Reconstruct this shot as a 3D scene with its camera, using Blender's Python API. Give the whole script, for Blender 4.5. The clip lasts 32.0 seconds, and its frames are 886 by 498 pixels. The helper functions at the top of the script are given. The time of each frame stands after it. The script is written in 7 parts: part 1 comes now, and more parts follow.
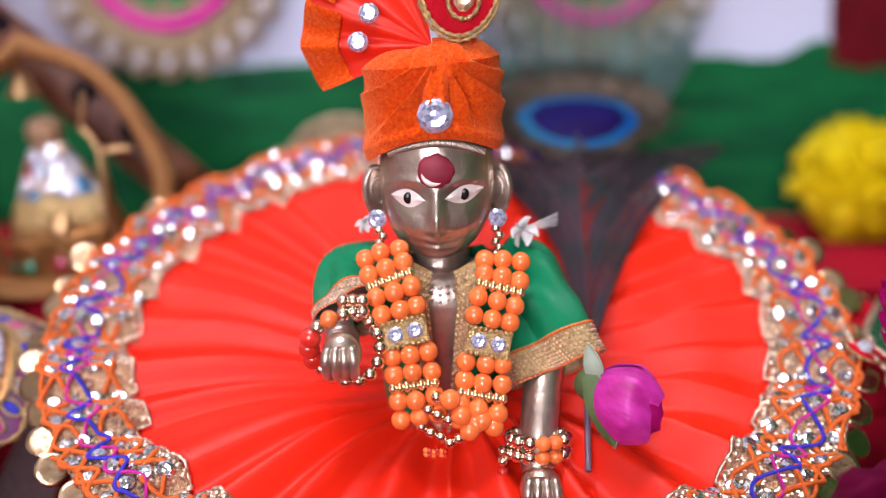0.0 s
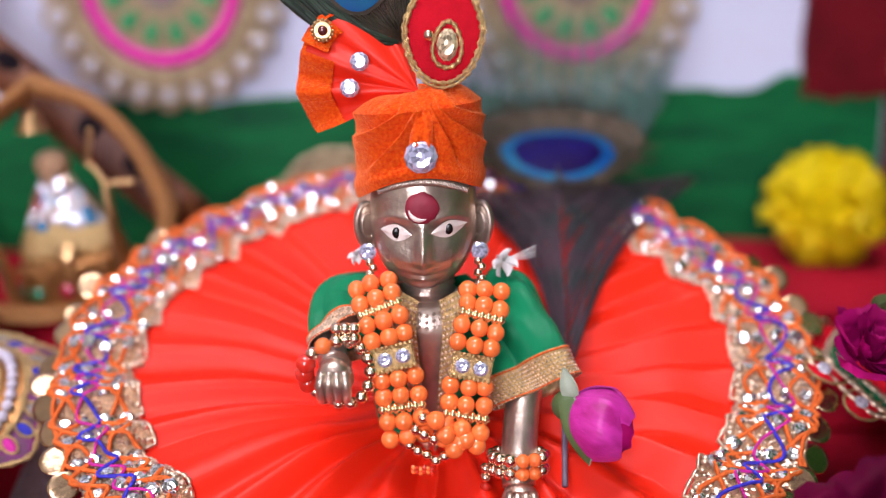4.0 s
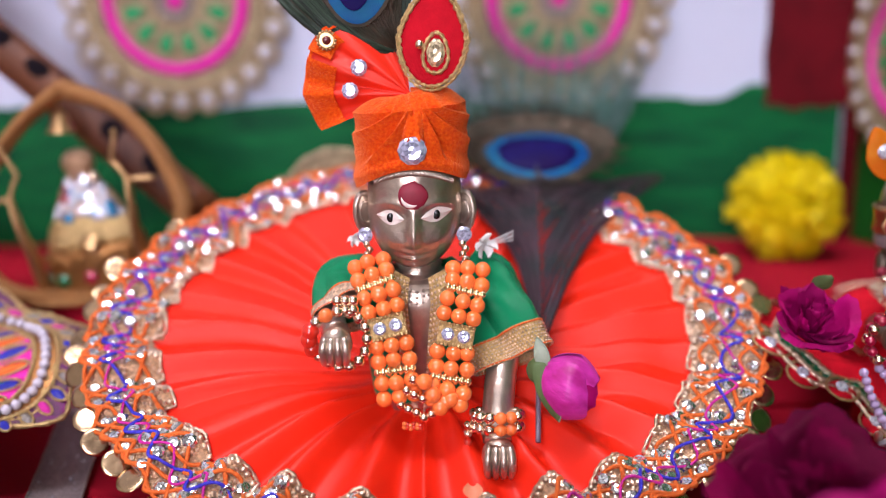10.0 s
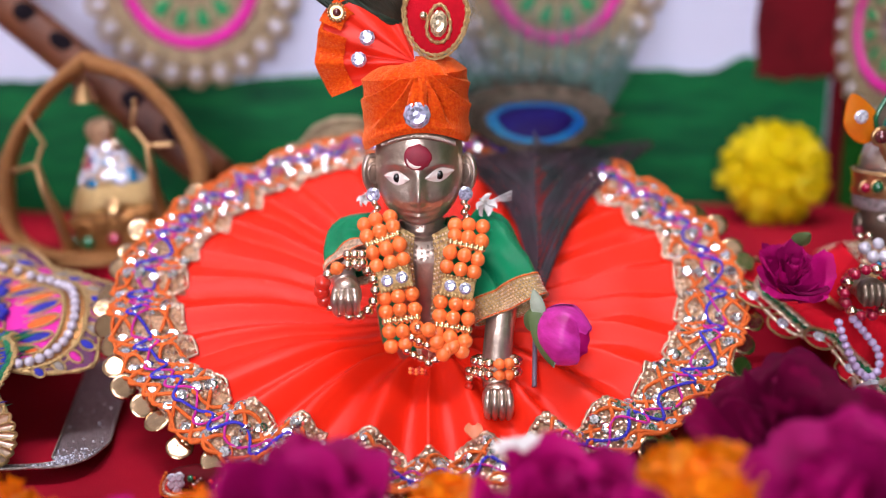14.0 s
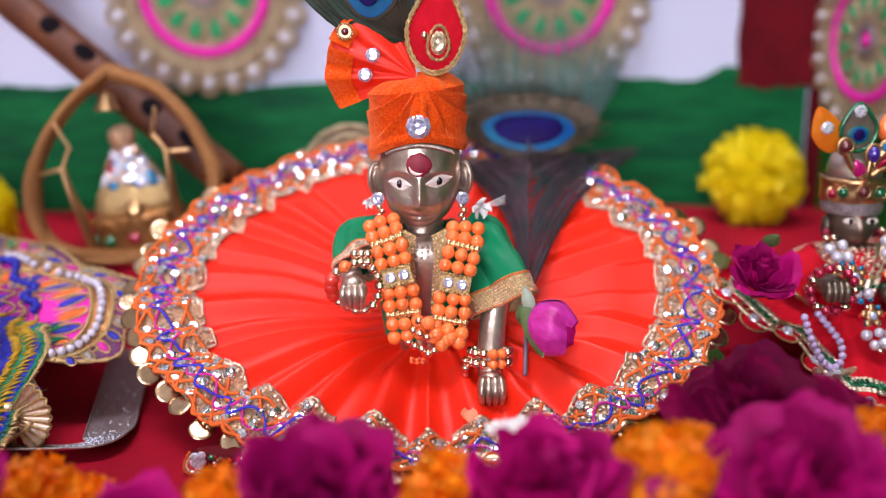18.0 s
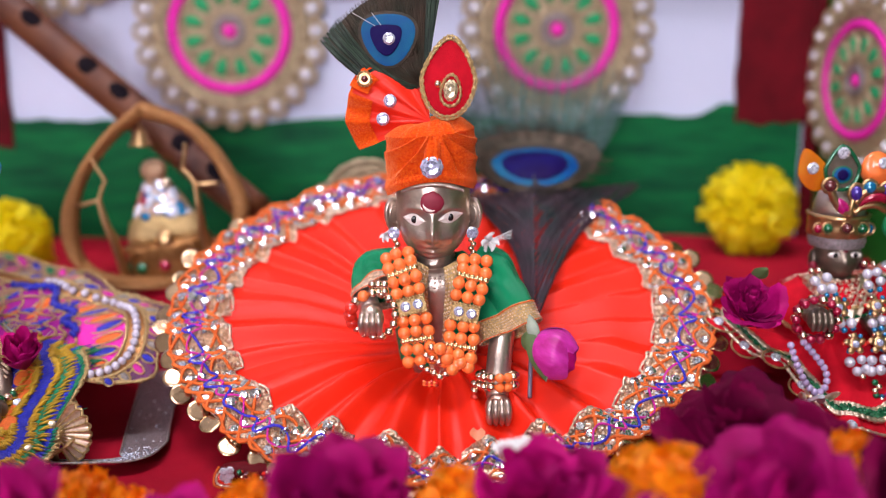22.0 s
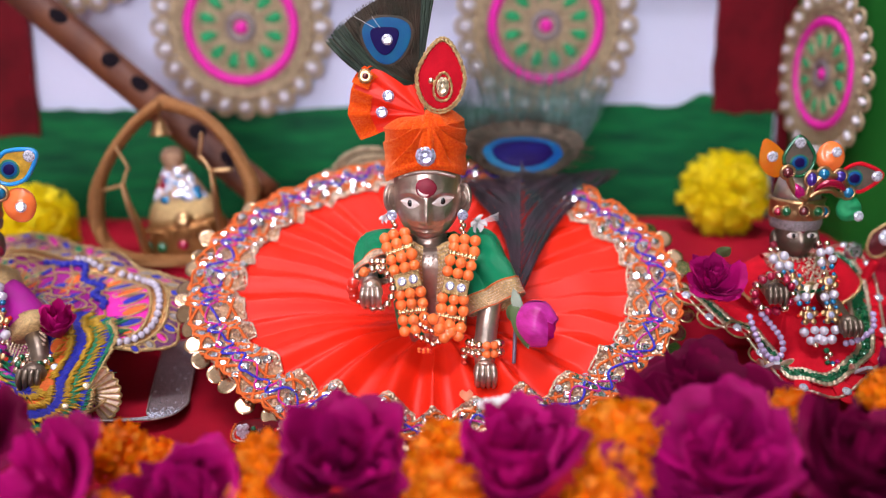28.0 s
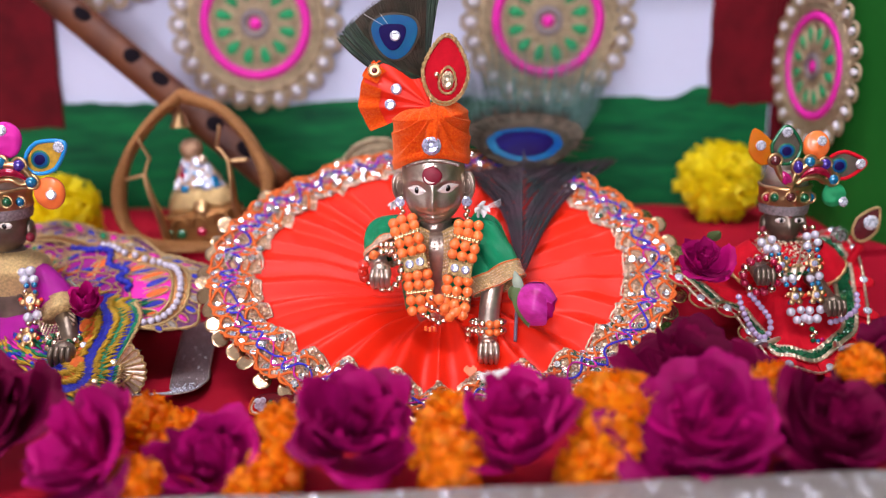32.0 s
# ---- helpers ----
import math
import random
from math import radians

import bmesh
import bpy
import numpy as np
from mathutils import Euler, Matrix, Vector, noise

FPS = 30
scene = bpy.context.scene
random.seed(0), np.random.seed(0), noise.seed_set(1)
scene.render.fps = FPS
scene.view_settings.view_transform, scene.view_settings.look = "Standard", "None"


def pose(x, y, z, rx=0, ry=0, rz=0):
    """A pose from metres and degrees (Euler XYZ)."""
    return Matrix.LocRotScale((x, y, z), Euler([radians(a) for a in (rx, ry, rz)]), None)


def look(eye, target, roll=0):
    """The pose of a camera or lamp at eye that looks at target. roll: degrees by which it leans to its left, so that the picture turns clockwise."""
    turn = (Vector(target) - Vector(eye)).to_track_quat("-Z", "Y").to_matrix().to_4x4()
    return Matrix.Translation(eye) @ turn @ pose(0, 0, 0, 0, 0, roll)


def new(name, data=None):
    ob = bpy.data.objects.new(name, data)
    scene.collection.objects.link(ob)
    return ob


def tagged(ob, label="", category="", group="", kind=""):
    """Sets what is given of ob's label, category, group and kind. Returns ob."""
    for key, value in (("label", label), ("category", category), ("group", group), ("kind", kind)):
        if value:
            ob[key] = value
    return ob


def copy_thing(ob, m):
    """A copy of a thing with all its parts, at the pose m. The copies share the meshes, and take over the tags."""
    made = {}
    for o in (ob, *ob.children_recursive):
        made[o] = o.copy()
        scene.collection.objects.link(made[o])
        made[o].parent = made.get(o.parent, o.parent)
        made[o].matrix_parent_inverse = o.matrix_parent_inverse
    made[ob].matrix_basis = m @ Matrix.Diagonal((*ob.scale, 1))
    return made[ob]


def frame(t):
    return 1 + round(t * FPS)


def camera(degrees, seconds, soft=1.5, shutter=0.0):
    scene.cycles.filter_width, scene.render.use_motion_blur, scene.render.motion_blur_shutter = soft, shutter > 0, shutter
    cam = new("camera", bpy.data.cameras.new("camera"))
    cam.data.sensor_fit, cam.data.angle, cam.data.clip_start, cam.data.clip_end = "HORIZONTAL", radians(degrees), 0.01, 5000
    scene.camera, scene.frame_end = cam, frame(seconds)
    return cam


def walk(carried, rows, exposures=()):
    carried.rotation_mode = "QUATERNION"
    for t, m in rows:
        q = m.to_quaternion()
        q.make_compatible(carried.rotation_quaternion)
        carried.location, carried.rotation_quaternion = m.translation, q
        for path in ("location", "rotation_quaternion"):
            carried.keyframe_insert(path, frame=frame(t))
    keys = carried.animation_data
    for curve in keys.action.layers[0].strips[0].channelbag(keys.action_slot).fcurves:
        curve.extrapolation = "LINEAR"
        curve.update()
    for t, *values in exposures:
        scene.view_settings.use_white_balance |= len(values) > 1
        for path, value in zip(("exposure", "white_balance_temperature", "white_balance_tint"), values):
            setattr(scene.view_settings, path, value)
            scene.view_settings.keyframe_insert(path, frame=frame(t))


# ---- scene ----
cam = camera(48.2, 32.0, soft=1.2)
PATH = [
    (0, 0.01168, 0.00973, 0.13516, 0.259, -14.691, -0.672),
    (0.5, 0.01127, 0.00839, 0.13682, 0.127, -14.640, -0.755),
    (1, 0.00992, 0.00610, 0.13896, -0.071, -14.367, -0.654),
    (1.5, 0.00871, 0.00315, 0.14074, -0.174, -14.153, -0.583),
    (2, 0.00878, 0.00149, 0.14145, -0.100, -14.092, -0.644),
    (2.5, 0.00902, -0.00037, 0.14157, -0.037, -14.011, -0.687),
    (3, 0.00961, -0.00251, 0.14204, -0.094, -13.988, -0.630),
    (3.5, 0.01152, -0.00477, 0.14398, -0.056, -14.114, -0.650),
    (4, 0.01388, -0.00647, 0.14380, -0.104, -13.879, -0.763),
    (4.5, 0.01462, -0.00826, 0.14364, -0.354, -13.660, -0.753),
    (6.5, 0.01510, -0.01906, 0.14227, -0.118, -13.169, -0.685),
    (7, 0.01485, -0.02313, 0.14397, 0.110, -13.256, -0.679),
    (7.5, 0.01513, -0.02644, 0.14588, 0.159, -13.402, -0.709),
    (8, 0.01465, -0.03027, 0.14571, 0.016, -13.266, -0.661),
    (8.5, 0.01470, -0.03385, 0.14624, -0.077, -13.337, -0.507),
    (9, 0.01636, -0.03720, 0.14623, -0.073, -13.312, -0.518),
    (9.5, 0.01650, -0.04032, 0.14457, -0.234, -13.076, -0.553),
    (10, 0.01581, -0.04225, 0.14273, -0.376, -12.935, -0.468),
    (10.5, 0.01620, -0.04422, 0.14231, -0.372, -13.118, -0.440),
    (11, 0.01755, -0.04676, 0.14108, -0.301, -12.983, -0.628),
    (11.5, 0.01710, -0.04938, 0.14184, -0.435, -13.095, -0.665),
    (12, 0.01616, -0.05361, 0.14076, -0.415, -13.141, -0.544),
    (12.5, 0.01649, -0.05677, 0.13963, -0.147, -13.460, -0.625),
    (13, 0.01721, -0.05959, 0.14055, -0.046, -13.950, -0.848),
    (13.5, 0.01695, -0.06197, 0.13996, -0.065, -13.957, -0.746),
    (14, 0.01630, -0.06462, 0.14088, -0.063, -14.081, -0.603),
    (14.5, 0.01666, -0.06708, 0.14118, -0.075, -14.058, -0.709),
    (16.5, 0.01841, -0.08045, 0.14522, -0.193, -13.941, -0.617),
    (17, 0.01895, -0.08466, 0.14725, -0.218, -14.126, -0.578),
    (17.5, 0.01761, -0.08823, 0.14812, -0.297, -14.210, -0.419),
    (18, 0.01640, -0.09167, 0.14903, -0.110, -14.310, -0.430),
    (18.5, 0.01687, -0.09464, 0.15125, 0.121, -14.550, -0.496),
    (19, 0.01637, -0.09796, 0.15179, 0.180, -14.429, -0.392),
    (19.5, 0.01602, -0.10093, 0.15327, 0.224, -14.353, -0.274),
    (20, 0.01621, -0.10363, 0.15509, 0.283, -14.265, -0.295),
    (20.5, 0.01569, -0.10671, 0.15589, 0.315, -13.977, -0.329),
    (21, 0.01494, -0.11012, 0.15849, 0.471, -13.726, -0.262),
    (21.5, 0.01497, -0.11310, 0.16009, 0.534, -13.454, -0.205),
    (22, 0.01632, -0.11644, 0.16074, 0.532, -13.338, -0.294),
    (22.5, 0.01815, -0.11959, 0.16060, 0.582, -13.346, -0.304),
    (23, 0.01891, -0.12286, 0.15984, 0.555, -13.528, -0.186),
    (23.5, 0.01875, -0.12674, 0.16008, 0.534, -13.815, -0.214),
    (24, 0.02002, -0.13036, 0.16021, 0.795, -14.096, -0.386),
    (24.5, 0.02186, -0.13244, 0.16005, 0.940, -14.145, -0.398),
    (25, 0.02315, -0.13530, 0.15998, 0.896, -14.171, -0.389),
    (25.5, 0.02343, -0.13766, 0.16006, 0.773, -14.181, -0.431),
    (27.5, 0.02200, -0.15186, 0.16785, 0.796, -14.477, -0.379),
    (28, 0.02179, -0.15563, 0.16954, 0.868, -14.385, -0.339),
    (28.5, 0.02091, -0.15955, 0.16827, 0.803, -14.191, -0.316),
    (29, 0.02268, -0.16237, 0.16602, 0.953, -14.047, -0.387),
    (29.5, 0.02428, -0.16402, 0.16510, 1.086, -14.242, -0.458),
    (30, 0.02390, -0.16677, 0.16343, 1.101, -14.155, -0.410),
    (30.5, 0.02329, -0.16940, 0.16580, 1.127, -14.342, -0.433),
    (31, 0.02521, -0.17272, 0.16895, 1.381, -14.473, -0.616),
    (31.5, 0.02608, -0.17681, 0.16948, 1.561, -14.417, -0.663),
    (32, 0.02418, -0.18004, 0.17195, 1.464, -14.780, -0.608),
]

walk(cam, [(t, pose(x, y, z, 90 + pitch, 0, yaw) @ pose(0, 0, 0, 0, 0, roll)) for t, x, y, z, yaw, pitch, roll in PATH])
FOCUS = new("focus_mark")
FOCUS.location = (0.010, 0.236, 0.085)
cam.data.dof.use_dof = True
cam.data.dof.focus_object = FOCUS
cam.data.dof.aperture_fstop = 3.6

# ---- light ----
world = bpy.data.worlds.new("world")
scene.world = world
world.use_nodes = True
world.node_tree.nodes["Background"].inputs[0].default_value = (0.80, 0.86, 1.0, 1)
world.node_tree.nodes["Background"].inputs[1].default_value = 0.35


def area(name, eye, target, sx, sy, power, colour):
    d = bpy.data.lights.new(name, "AREA")
    d.shape, d.size, d.size_y, d.energy, d.color = "RECTANGLE", sx, sy, power, colour
    ob = new(name, d)
    ob.matrix_world = look(eye, target)
    return ob


# No source is in view: overhead lamp added for soft light from above.
area("added_ceiling_lamp", (-0.25, -0.15, 1.69), (-0.25, -0.149, 0.0), 0.9, 0.36, 14.2, (0.97, 0.875, 1.06))
# Window lamp added behind the camera for front-left light; no window is known.
area("added_window_light", (-0.45, -1.98, 0.72), (-0.45, 0.3, 0.5), 1.0, 1.25, 32.5, (0.96, 0.870, 1.06))

# ---- materials ----


def mat(name, colour, rough=0.5, metal=0.0, var=0.25, scale=60.0, bump=0.15, bscale=400.0, second=None, sheen=0.0, coat=0.0,
        island=0.0, obj=0.0, trans=0.0, kind="noise", sub=0.0, spec=0.5, stretch=None, leafy=0.0):
    """A procedural material: base colour varied by a broad and a fine noise, with a fine bump."""
    m = bpy.data.materials.new(name)
    m.use_nodes = True
    nt = m.node_tree
    n, l = nt.nodes, nt.links
    b = n["Principled BSDF"]
    b.inputs["Roughness"].default_value = rough
    b.inputs["Metallic"].default_value = metal
    b.inputs["Sheen Weight"].default_value = sheen
    b.inputs["Coat Weight"].default_value = coat
    b.inputs["Transmission Weight"].default_value = trans
    b.inputs["Specular IOR Level"].default_value = spec
    if sheen:
        b.inputs["Sheen Roughness"].default_value = 0.35
        b.inputs["Sheen Tint"].default_value = (*[min(1, c * 1.6 + 0.15) for c in colour], 1)
    tc = n.new("ShaderNodeTexCoord")
    co = tc.outputs["Object"]
    if stretch:
        mp = n.new("ShaderNodeMapping")
        mp.inputs["Scale"].default_value = stretch
        l.new(co, mp.inputs[0])
        co = mp.outputs[0]
    a = n.new("ShaderNodeTexNoise")
    a.inputs["Scale"].default_value = scale
    a.inputs["Detail"].default_value = 5
    l.new(co, a.inputs["Vector"])
    f = n.new("ShaderNodeTexNoise")
    f.inputs["Scale"].default_value = bscale
    f.inputs["Detail"].default_value = 3
    l.new(co, f.inputs["Vector"])
    ramp = n.new("ShaderNodeMapRange")
    ramp.inputs[1].default_value, ramp.inputs[2].default_value = 0.3, 0.7
    l.new(a.outputs[0], ramp.inputs[0])
    mix = n.new("ShaderNodeMix")
    mix.data_type = "RGBA"
    dark = second or [c * (1 - var) for c in colour]
    mix.inputs[6].default_value = (*colour, 1)
    mix.inputs[7].default_value = (*dark, 1)
    l.new(ramp.outputs[0], mix.inputs[0])
    out = mix.outputs[2]
    fine = n.new("ShaderNodeMix")
    fine.data_type, fine.blend_type = "RGBA", "MULTIPLY"
    fine.inputs[0].default_value = 0.5 * var
    l.new(out, fine.inputs[6])
    l.new(f.outputs[0], fine.inputs[7])
    out = fine.outputs[2]
    # Random tone per object or island; on cut stones it paints in facet sparkle.
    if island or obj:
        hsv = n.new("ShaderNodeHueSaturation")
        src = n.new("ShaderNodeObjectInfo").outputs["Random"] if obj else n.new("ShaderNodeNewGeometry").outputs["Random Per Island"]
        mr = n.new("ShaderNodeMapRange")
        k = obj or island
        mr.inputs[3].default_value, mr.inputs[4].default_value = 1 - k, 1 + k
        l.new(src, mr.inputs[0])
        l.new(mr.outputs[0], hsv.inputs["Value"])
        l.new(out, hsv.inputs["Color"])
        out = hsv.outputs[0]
    l.new(out, b.inputs["Base Color"])
    if bump:
        bp = n.new("ShaderNodeBump")
        bp.inputs["Strength"].default_value = bump
        bp.inputs["Distance"].default_value = 0.0006
        if kind == "weave":
            w = n.new("ShaderNodeTexWave")
            w.inputs["Scale"].default_value = bscale
            w.inputs["Distortion"].default_value = 0.6
            l.new(co, w.inputs["Vector"])
            l.new(w.outputs["Fac"], bp.inputs["Height"])
        else:
            l.new(f.outputs[0], bp.inputs["Height"])
        l.new(bp.outputs[0], b.inputs["Normal"])
    if leafy:
        tl = n.new("ShaderNodeBsdfTranslucent")
        l.new(out, tl.inputs["Color"])
        ms = n.new("ShaderNodeMixShader")
        ms.inputs[0].default_value = leafy
        l.new(b.outputs[0], ms.inputs[1])
        l.new(tl.outputs[0], ms.inputs[2])
        l.new(ms.outputs[0], n["Material Output"].inputs["Surface"])
    return m


M = {}
M["red_cloth"] = mat("red_cloth", (0.45, 0.004, 0.024), 0.85, var=0.3, scale=18, bscale=1500, bump=0.4, spec=0.15)
M["white_paint"] = mat("white_paint", (0.57, 0.60, 0.76), 0.7, var=0.06, scale=12, bscale=300, bump=0.1, spec=0.2)
M["green_paint"] = mat("green_paint", (0.0015, 0.052, 0.022), 0.6, scale=30, second=(0.004, 0.15, 0.040), bscale=200, bump=0.3, stretch=(1, 1, 6), spec=0.12)
M["red_paint"] = mat("red_paint", (0.075, 0.001, 0.004), 0.65, spec=0.12, scale=55, bscale=350, bump=0.4, second=(0.14, 0.002, 0.008))
M["green_curtain"] = mat("green_curtain", (0.011, 0.125, 0.014), 0.75, spec=0.12, var=0.25, scale=14, bscale=1500, bump=0.3)
M["satin"] = mat("orange_satin", (0.92, 0.022, 0.005), 0.44, var=0.12, scale=25, bscale=3500, bump=0.12, spec=0.30)
M["green_satin"] = mat("green_satin", (0.0, 0.25, 0.10), 0.40, var=0.2, scale=60, bscale=900, bump=0.35, kind="weave", spec=0.28)
M["velvet"] = mat("orange_velvet", (1.0, 0.150, 0.010), 0.9, var=0.6, scale=1100, bscale=2000, bump=1.0, sheen=0.8, spec=0.08, second=(0.80, 0.040, 0.003))
M["silk_red"] = mat("red_silk", (0.85, 0.028, 0.010), 0.42, var=0.15, scale=80, bscale=2000, bump=0.1, spec=0.3)
M["gold"] = mat("gold_metal", (0.66, 0.42, 0.20), 0.30, 0.95, var=0.2, scale=300, bscale=900, bump=0.1)
M["gold_lace"] = mat("gold_lace", (0.95, 0.60, 0.36), 0.36, 0.65, var=0.6, scale=1100, bscale=2200, bump=1.0)
M["gold_thread"] = mat("gold_thread", (0.84, 0.60, 0.27), 0.34, 0.85, var=0.4, scale=900, bscale=2500, bump=0.9)
M["sequin"] = mat("gold_sequin", (0.72, 0.50, 0.30), 0.24, 1.0, var=0.2, scale=300, bscale=900, bump=0.15, obj=0.25)
# Crystal, clear stone, mirror: light and dark facets in the colour imitate sparkle.
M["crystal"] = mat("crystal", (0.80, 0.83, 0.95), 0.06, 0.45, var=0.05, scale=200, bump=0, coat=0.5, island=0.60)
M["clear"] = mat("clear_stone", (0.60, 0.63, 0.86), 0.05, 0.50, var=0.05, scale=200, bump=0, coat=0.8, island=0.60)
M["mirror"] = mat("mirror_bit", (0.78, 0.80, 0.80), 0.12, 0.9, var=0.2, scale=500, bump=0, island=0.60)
M["silver"] = mat("silver_metal", (0.70, 0.57, 0.47), 0.31, 0.88, var=0.35, scale=160, bscale=520, bump=0.35)
M["dark_silver"] = mat("aged_silver", (0.27, 0.21, 0.16), 0.34, 0.75, var=0.4, scale=150, bscale=500, bump=0.3)
M["white_enamel"] = mat("white_enamel", (0.82, 0.72, 0.66), 0.35, var=0.05)
M["black_enamel"] = mat("black_enamel", (0.008, 0.006, 0.006), 0.2, var=0.1)
M["tilak"] = mat("red_paste", (0.30, 0.008, 0.035), 0.55, var=0.3, scale=300)
M["orange_bead"] = mat("orange_bead", (0.95, 0.20, 0.045), 0.22, var=0.08, scale=150, bump=0.02, coat=0.4, obj=0.07)
M["red_bead"] = mat("red_bead", (0.72, 0.03, 0.015), 0.12, var=0.15, scale=200, bump=0.02, coat=0.6, obj=0.1)
M["gold_bead"] = mat("gold_bead", (0.90, 0.72, 0.56), 0.16, 1.0, var=0.1, scale=200, bump=0.02)
M["pearl"] = mat("pearl", (0.52, 0.48, 0.57), 0.2, var=0.05, scale=200, bump=0.02, coat=0.5)
M["thread_orange"] = mat("orange_yarn", (0.88, 0.16, 0.015), 0.7, var=0.3, scale=900, bscale=2500, bump=0.6)
M["thread_blue"] = mat("blue_yarn", (0.04, 0.03, 0.62), 0.6, var=0.3, scale=900, bscale=2500, bump=0.6)
M["thread_pink"] = mat("magenta_yarn", (0.70, 0.01, 0.36), 0.6, var=0.3, scale=900, bscale=2500, bump=0.6)
M["magenta"] = mat("magenta_felt", (0.80, 0.012, 0.40), 0.7, var=0.15, scale=200, bscale=1500, bump=0.5)
M["green_felt"] = mat("green_felt", (0.01, 0.35, 0.12), 0.7, var=0.2, scale=200, bscale=1500, bump=0.5)
M["rose"] = mat("rose_petal", (0.22, 0.001, 0.062), 0.55, var=0.35, scale=46, bscale=420, bump=0.4, second=(0.53, 0.005, 0.185), spec=0.10, leafy=0.25, obj=0.38)
M["rose_dark"] = mat("dark_rose_petal", (0.080, 0.0005, 0.018), 0.6, scale=40, bscale=500, bump=0.25, second=(0.18, 0.001, 0.046), spec=0.08, leafy=0.12, obj=0.35)
M["rose_pink"] = mat("pink_rose_petal", (0.70, 0.040, 0.44), 0.5, var=0.35, scale=330, bscale=900, bump=0.35, second=(0.42, 0.008, 0.20), sheen=0.15, stretch=(1, 1, 0.22))
M["leaf"] = mat("leaf_green", (0.10, 0.16, 0.05), 0.55, var=0.3, scale=150, bscale=700, bump=0.2)
M["marigold"] = mat("marigold_petal", (1.0, 0.42, 0.004), 0.55, var=0.2, scale=120, bscale=700, bump=0.2, island=0.22, second=(1.0, 0.26, 0.002), leafy=0.55)
M["yellow"] = mat("yellow_petal", (1.0, 0.88, 0.012), 0.6, var=0.04, scale=120, bscale=700, bump=0.1, island=0.08, leafy=0.6)
M["white_petal"] = mat("white_petal", (0.80, 0.78, 0.76), 0.5, var=0.1, scale=120, bump=0.1)
M["bamboo"] = mat("bamboo", (0.17, 0.055, 0.019), 0.5, scale=45, second=(0.055, 0.015, 0.010), bscale=300, bump=0.15, stretch=(1, 1, 0.35), spec=0.3)
M["burnt"] = mat("burnt_mark", (0.010, 0.007, 0.010), 0.85, var=0.3, spec=0.05)
M["jute"] = mat("gold_cord", (0.50, 0.22, 0.065), 0.5, 0.25, var=0.45, scale=900, bscale=1800, bump=0.9)
M["mat_gold"] = mat("dull_gold_cord", (0.66, 0.51, 0.31), 0.42, 0.40, var=0.55, scale=500, bscale=1200, bump=0.9)
M["glitter"] = mat("silver_glitter_cloth", (0.55, 0.50, 0.46), 0.38, 0.5, var=0.6, scale=900, bscale=1600, bump=1.0)
M["ribbon"] = mat("silver_gauze_ribbon", (0.44, 0.37, 0.38), 0.4, 0.4, var=0.6, scale=900, bscale=1700, bump=0.9)
M["barb"] = mat("feather_barb", (0.075, 0.036, 0.050), 0.5, scale=60, second=(0.020, 0.034, 0.034), bscale=900, bump=0.2, spec=0.25, island=0.5)
M["barb_bronze"] = mat("feather_bronze", (0.090, 0.058, 0.040), 0.5, 0.0, spec=0.15, scale=140, second=(0.040, 0.040, 0.026), bscale=1200, bump=0.4)
M["feather_teal"] = mat("feather_teal", (0.0, 0.13, 0.25), 0.5, 0.0, scale=90, second=(0.0, 0.06, 0.24), bscale=2500, bump=0.3, spec=0.2)
M["feather_navy"] = mat("feather_navy", (0.006, 0.003, 0.10), 0.55, 0.0, scale=60, second=(0.010, 0.002, 0.05), bscale=2500, bump=0.1, spec=0.1)
M["quill"] = mat("quill", (0.20, 0.16, 0.22), 0.35, var=0.3, scale=200)
M["purple_cloth"] = mat("magenta_satin", (0.36, 0.004, 0.25), 0.5, var=0.25, scale=80, bscale=1800, bump=0.3, spec=0.25)
M["blue_thread"] = mat("blue_embroidery", (0.012, 0.02, 0.50), 0.4, var=0.4, scale=500, bscale=2200, bump=0.8)
M["green_thread"] = mat("green_embroidery", (0.0, 0.26, 0.10), 0.4, var=0.4, scale=500, bscale=2200, bump=0.8)
M["yellow_thread"] = mat("yellow_embroidery", (0.72, 0.42, 0.02), 0.4, 0.2, var=0.4, scale=500, bscale=2200, bump=0.8)
M["brocade"] = mat("lilac_brocade", (0.22, 0.02, 0.18), 0.4, 0.3, scale=420, second=(0.09, 0.06, 0.07), bscale=1800, bump=0.8)
M["red_velvet"] = mat("red_velvet", (0.68, 0.006, 0.022), 0.75, var=0.3, scale=120, bscale=1800, bump=0.5, sheen=0.1, spec=0.12)
M["green_stone"] = mat("green_stone", (0.01, 0.16, 0.06), 0.08, 0.3, coat=1.0, var=0.3, scale=300, bump=0)
M["red_stone"] = mat("red_stone", (0.45, 0.005, 0.05), 0.08, 0.3, coat=1.0, var=0.3, scale=300, bump=0)
M["blue_stone"] = mat("blue_stone", (0.01, 0.22, 0.45), 0.08, 0.3, coat=1.0, var=0.3, scale=300, bump=0)
# Amber facets likewise get glints through random colour brightness.
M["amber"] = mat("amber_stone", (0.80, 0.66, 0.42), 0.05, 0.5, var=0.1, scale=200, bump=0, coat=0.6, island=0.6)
M["sepal_pale"] = mat("pale_sepal", (0.34, 0.40, 0.30), 0.5, var=0.3, scale=200, bscale=700, bump=0.2)
M["gold_pale"] = mat("pale_gold_metal", (0.88, 0.70, 0.52), 0.30, 0.85, var=0.3, scale=600, bscale=900, bump=0.1, island=0.35)
M["halo"] = mat("feather_halo", (0.16, 0.115, 0.085), 0.6, scale=200, second=(0.085, 0.080, 0.060), bscale=1500, bump=0.7, spec=0.1)
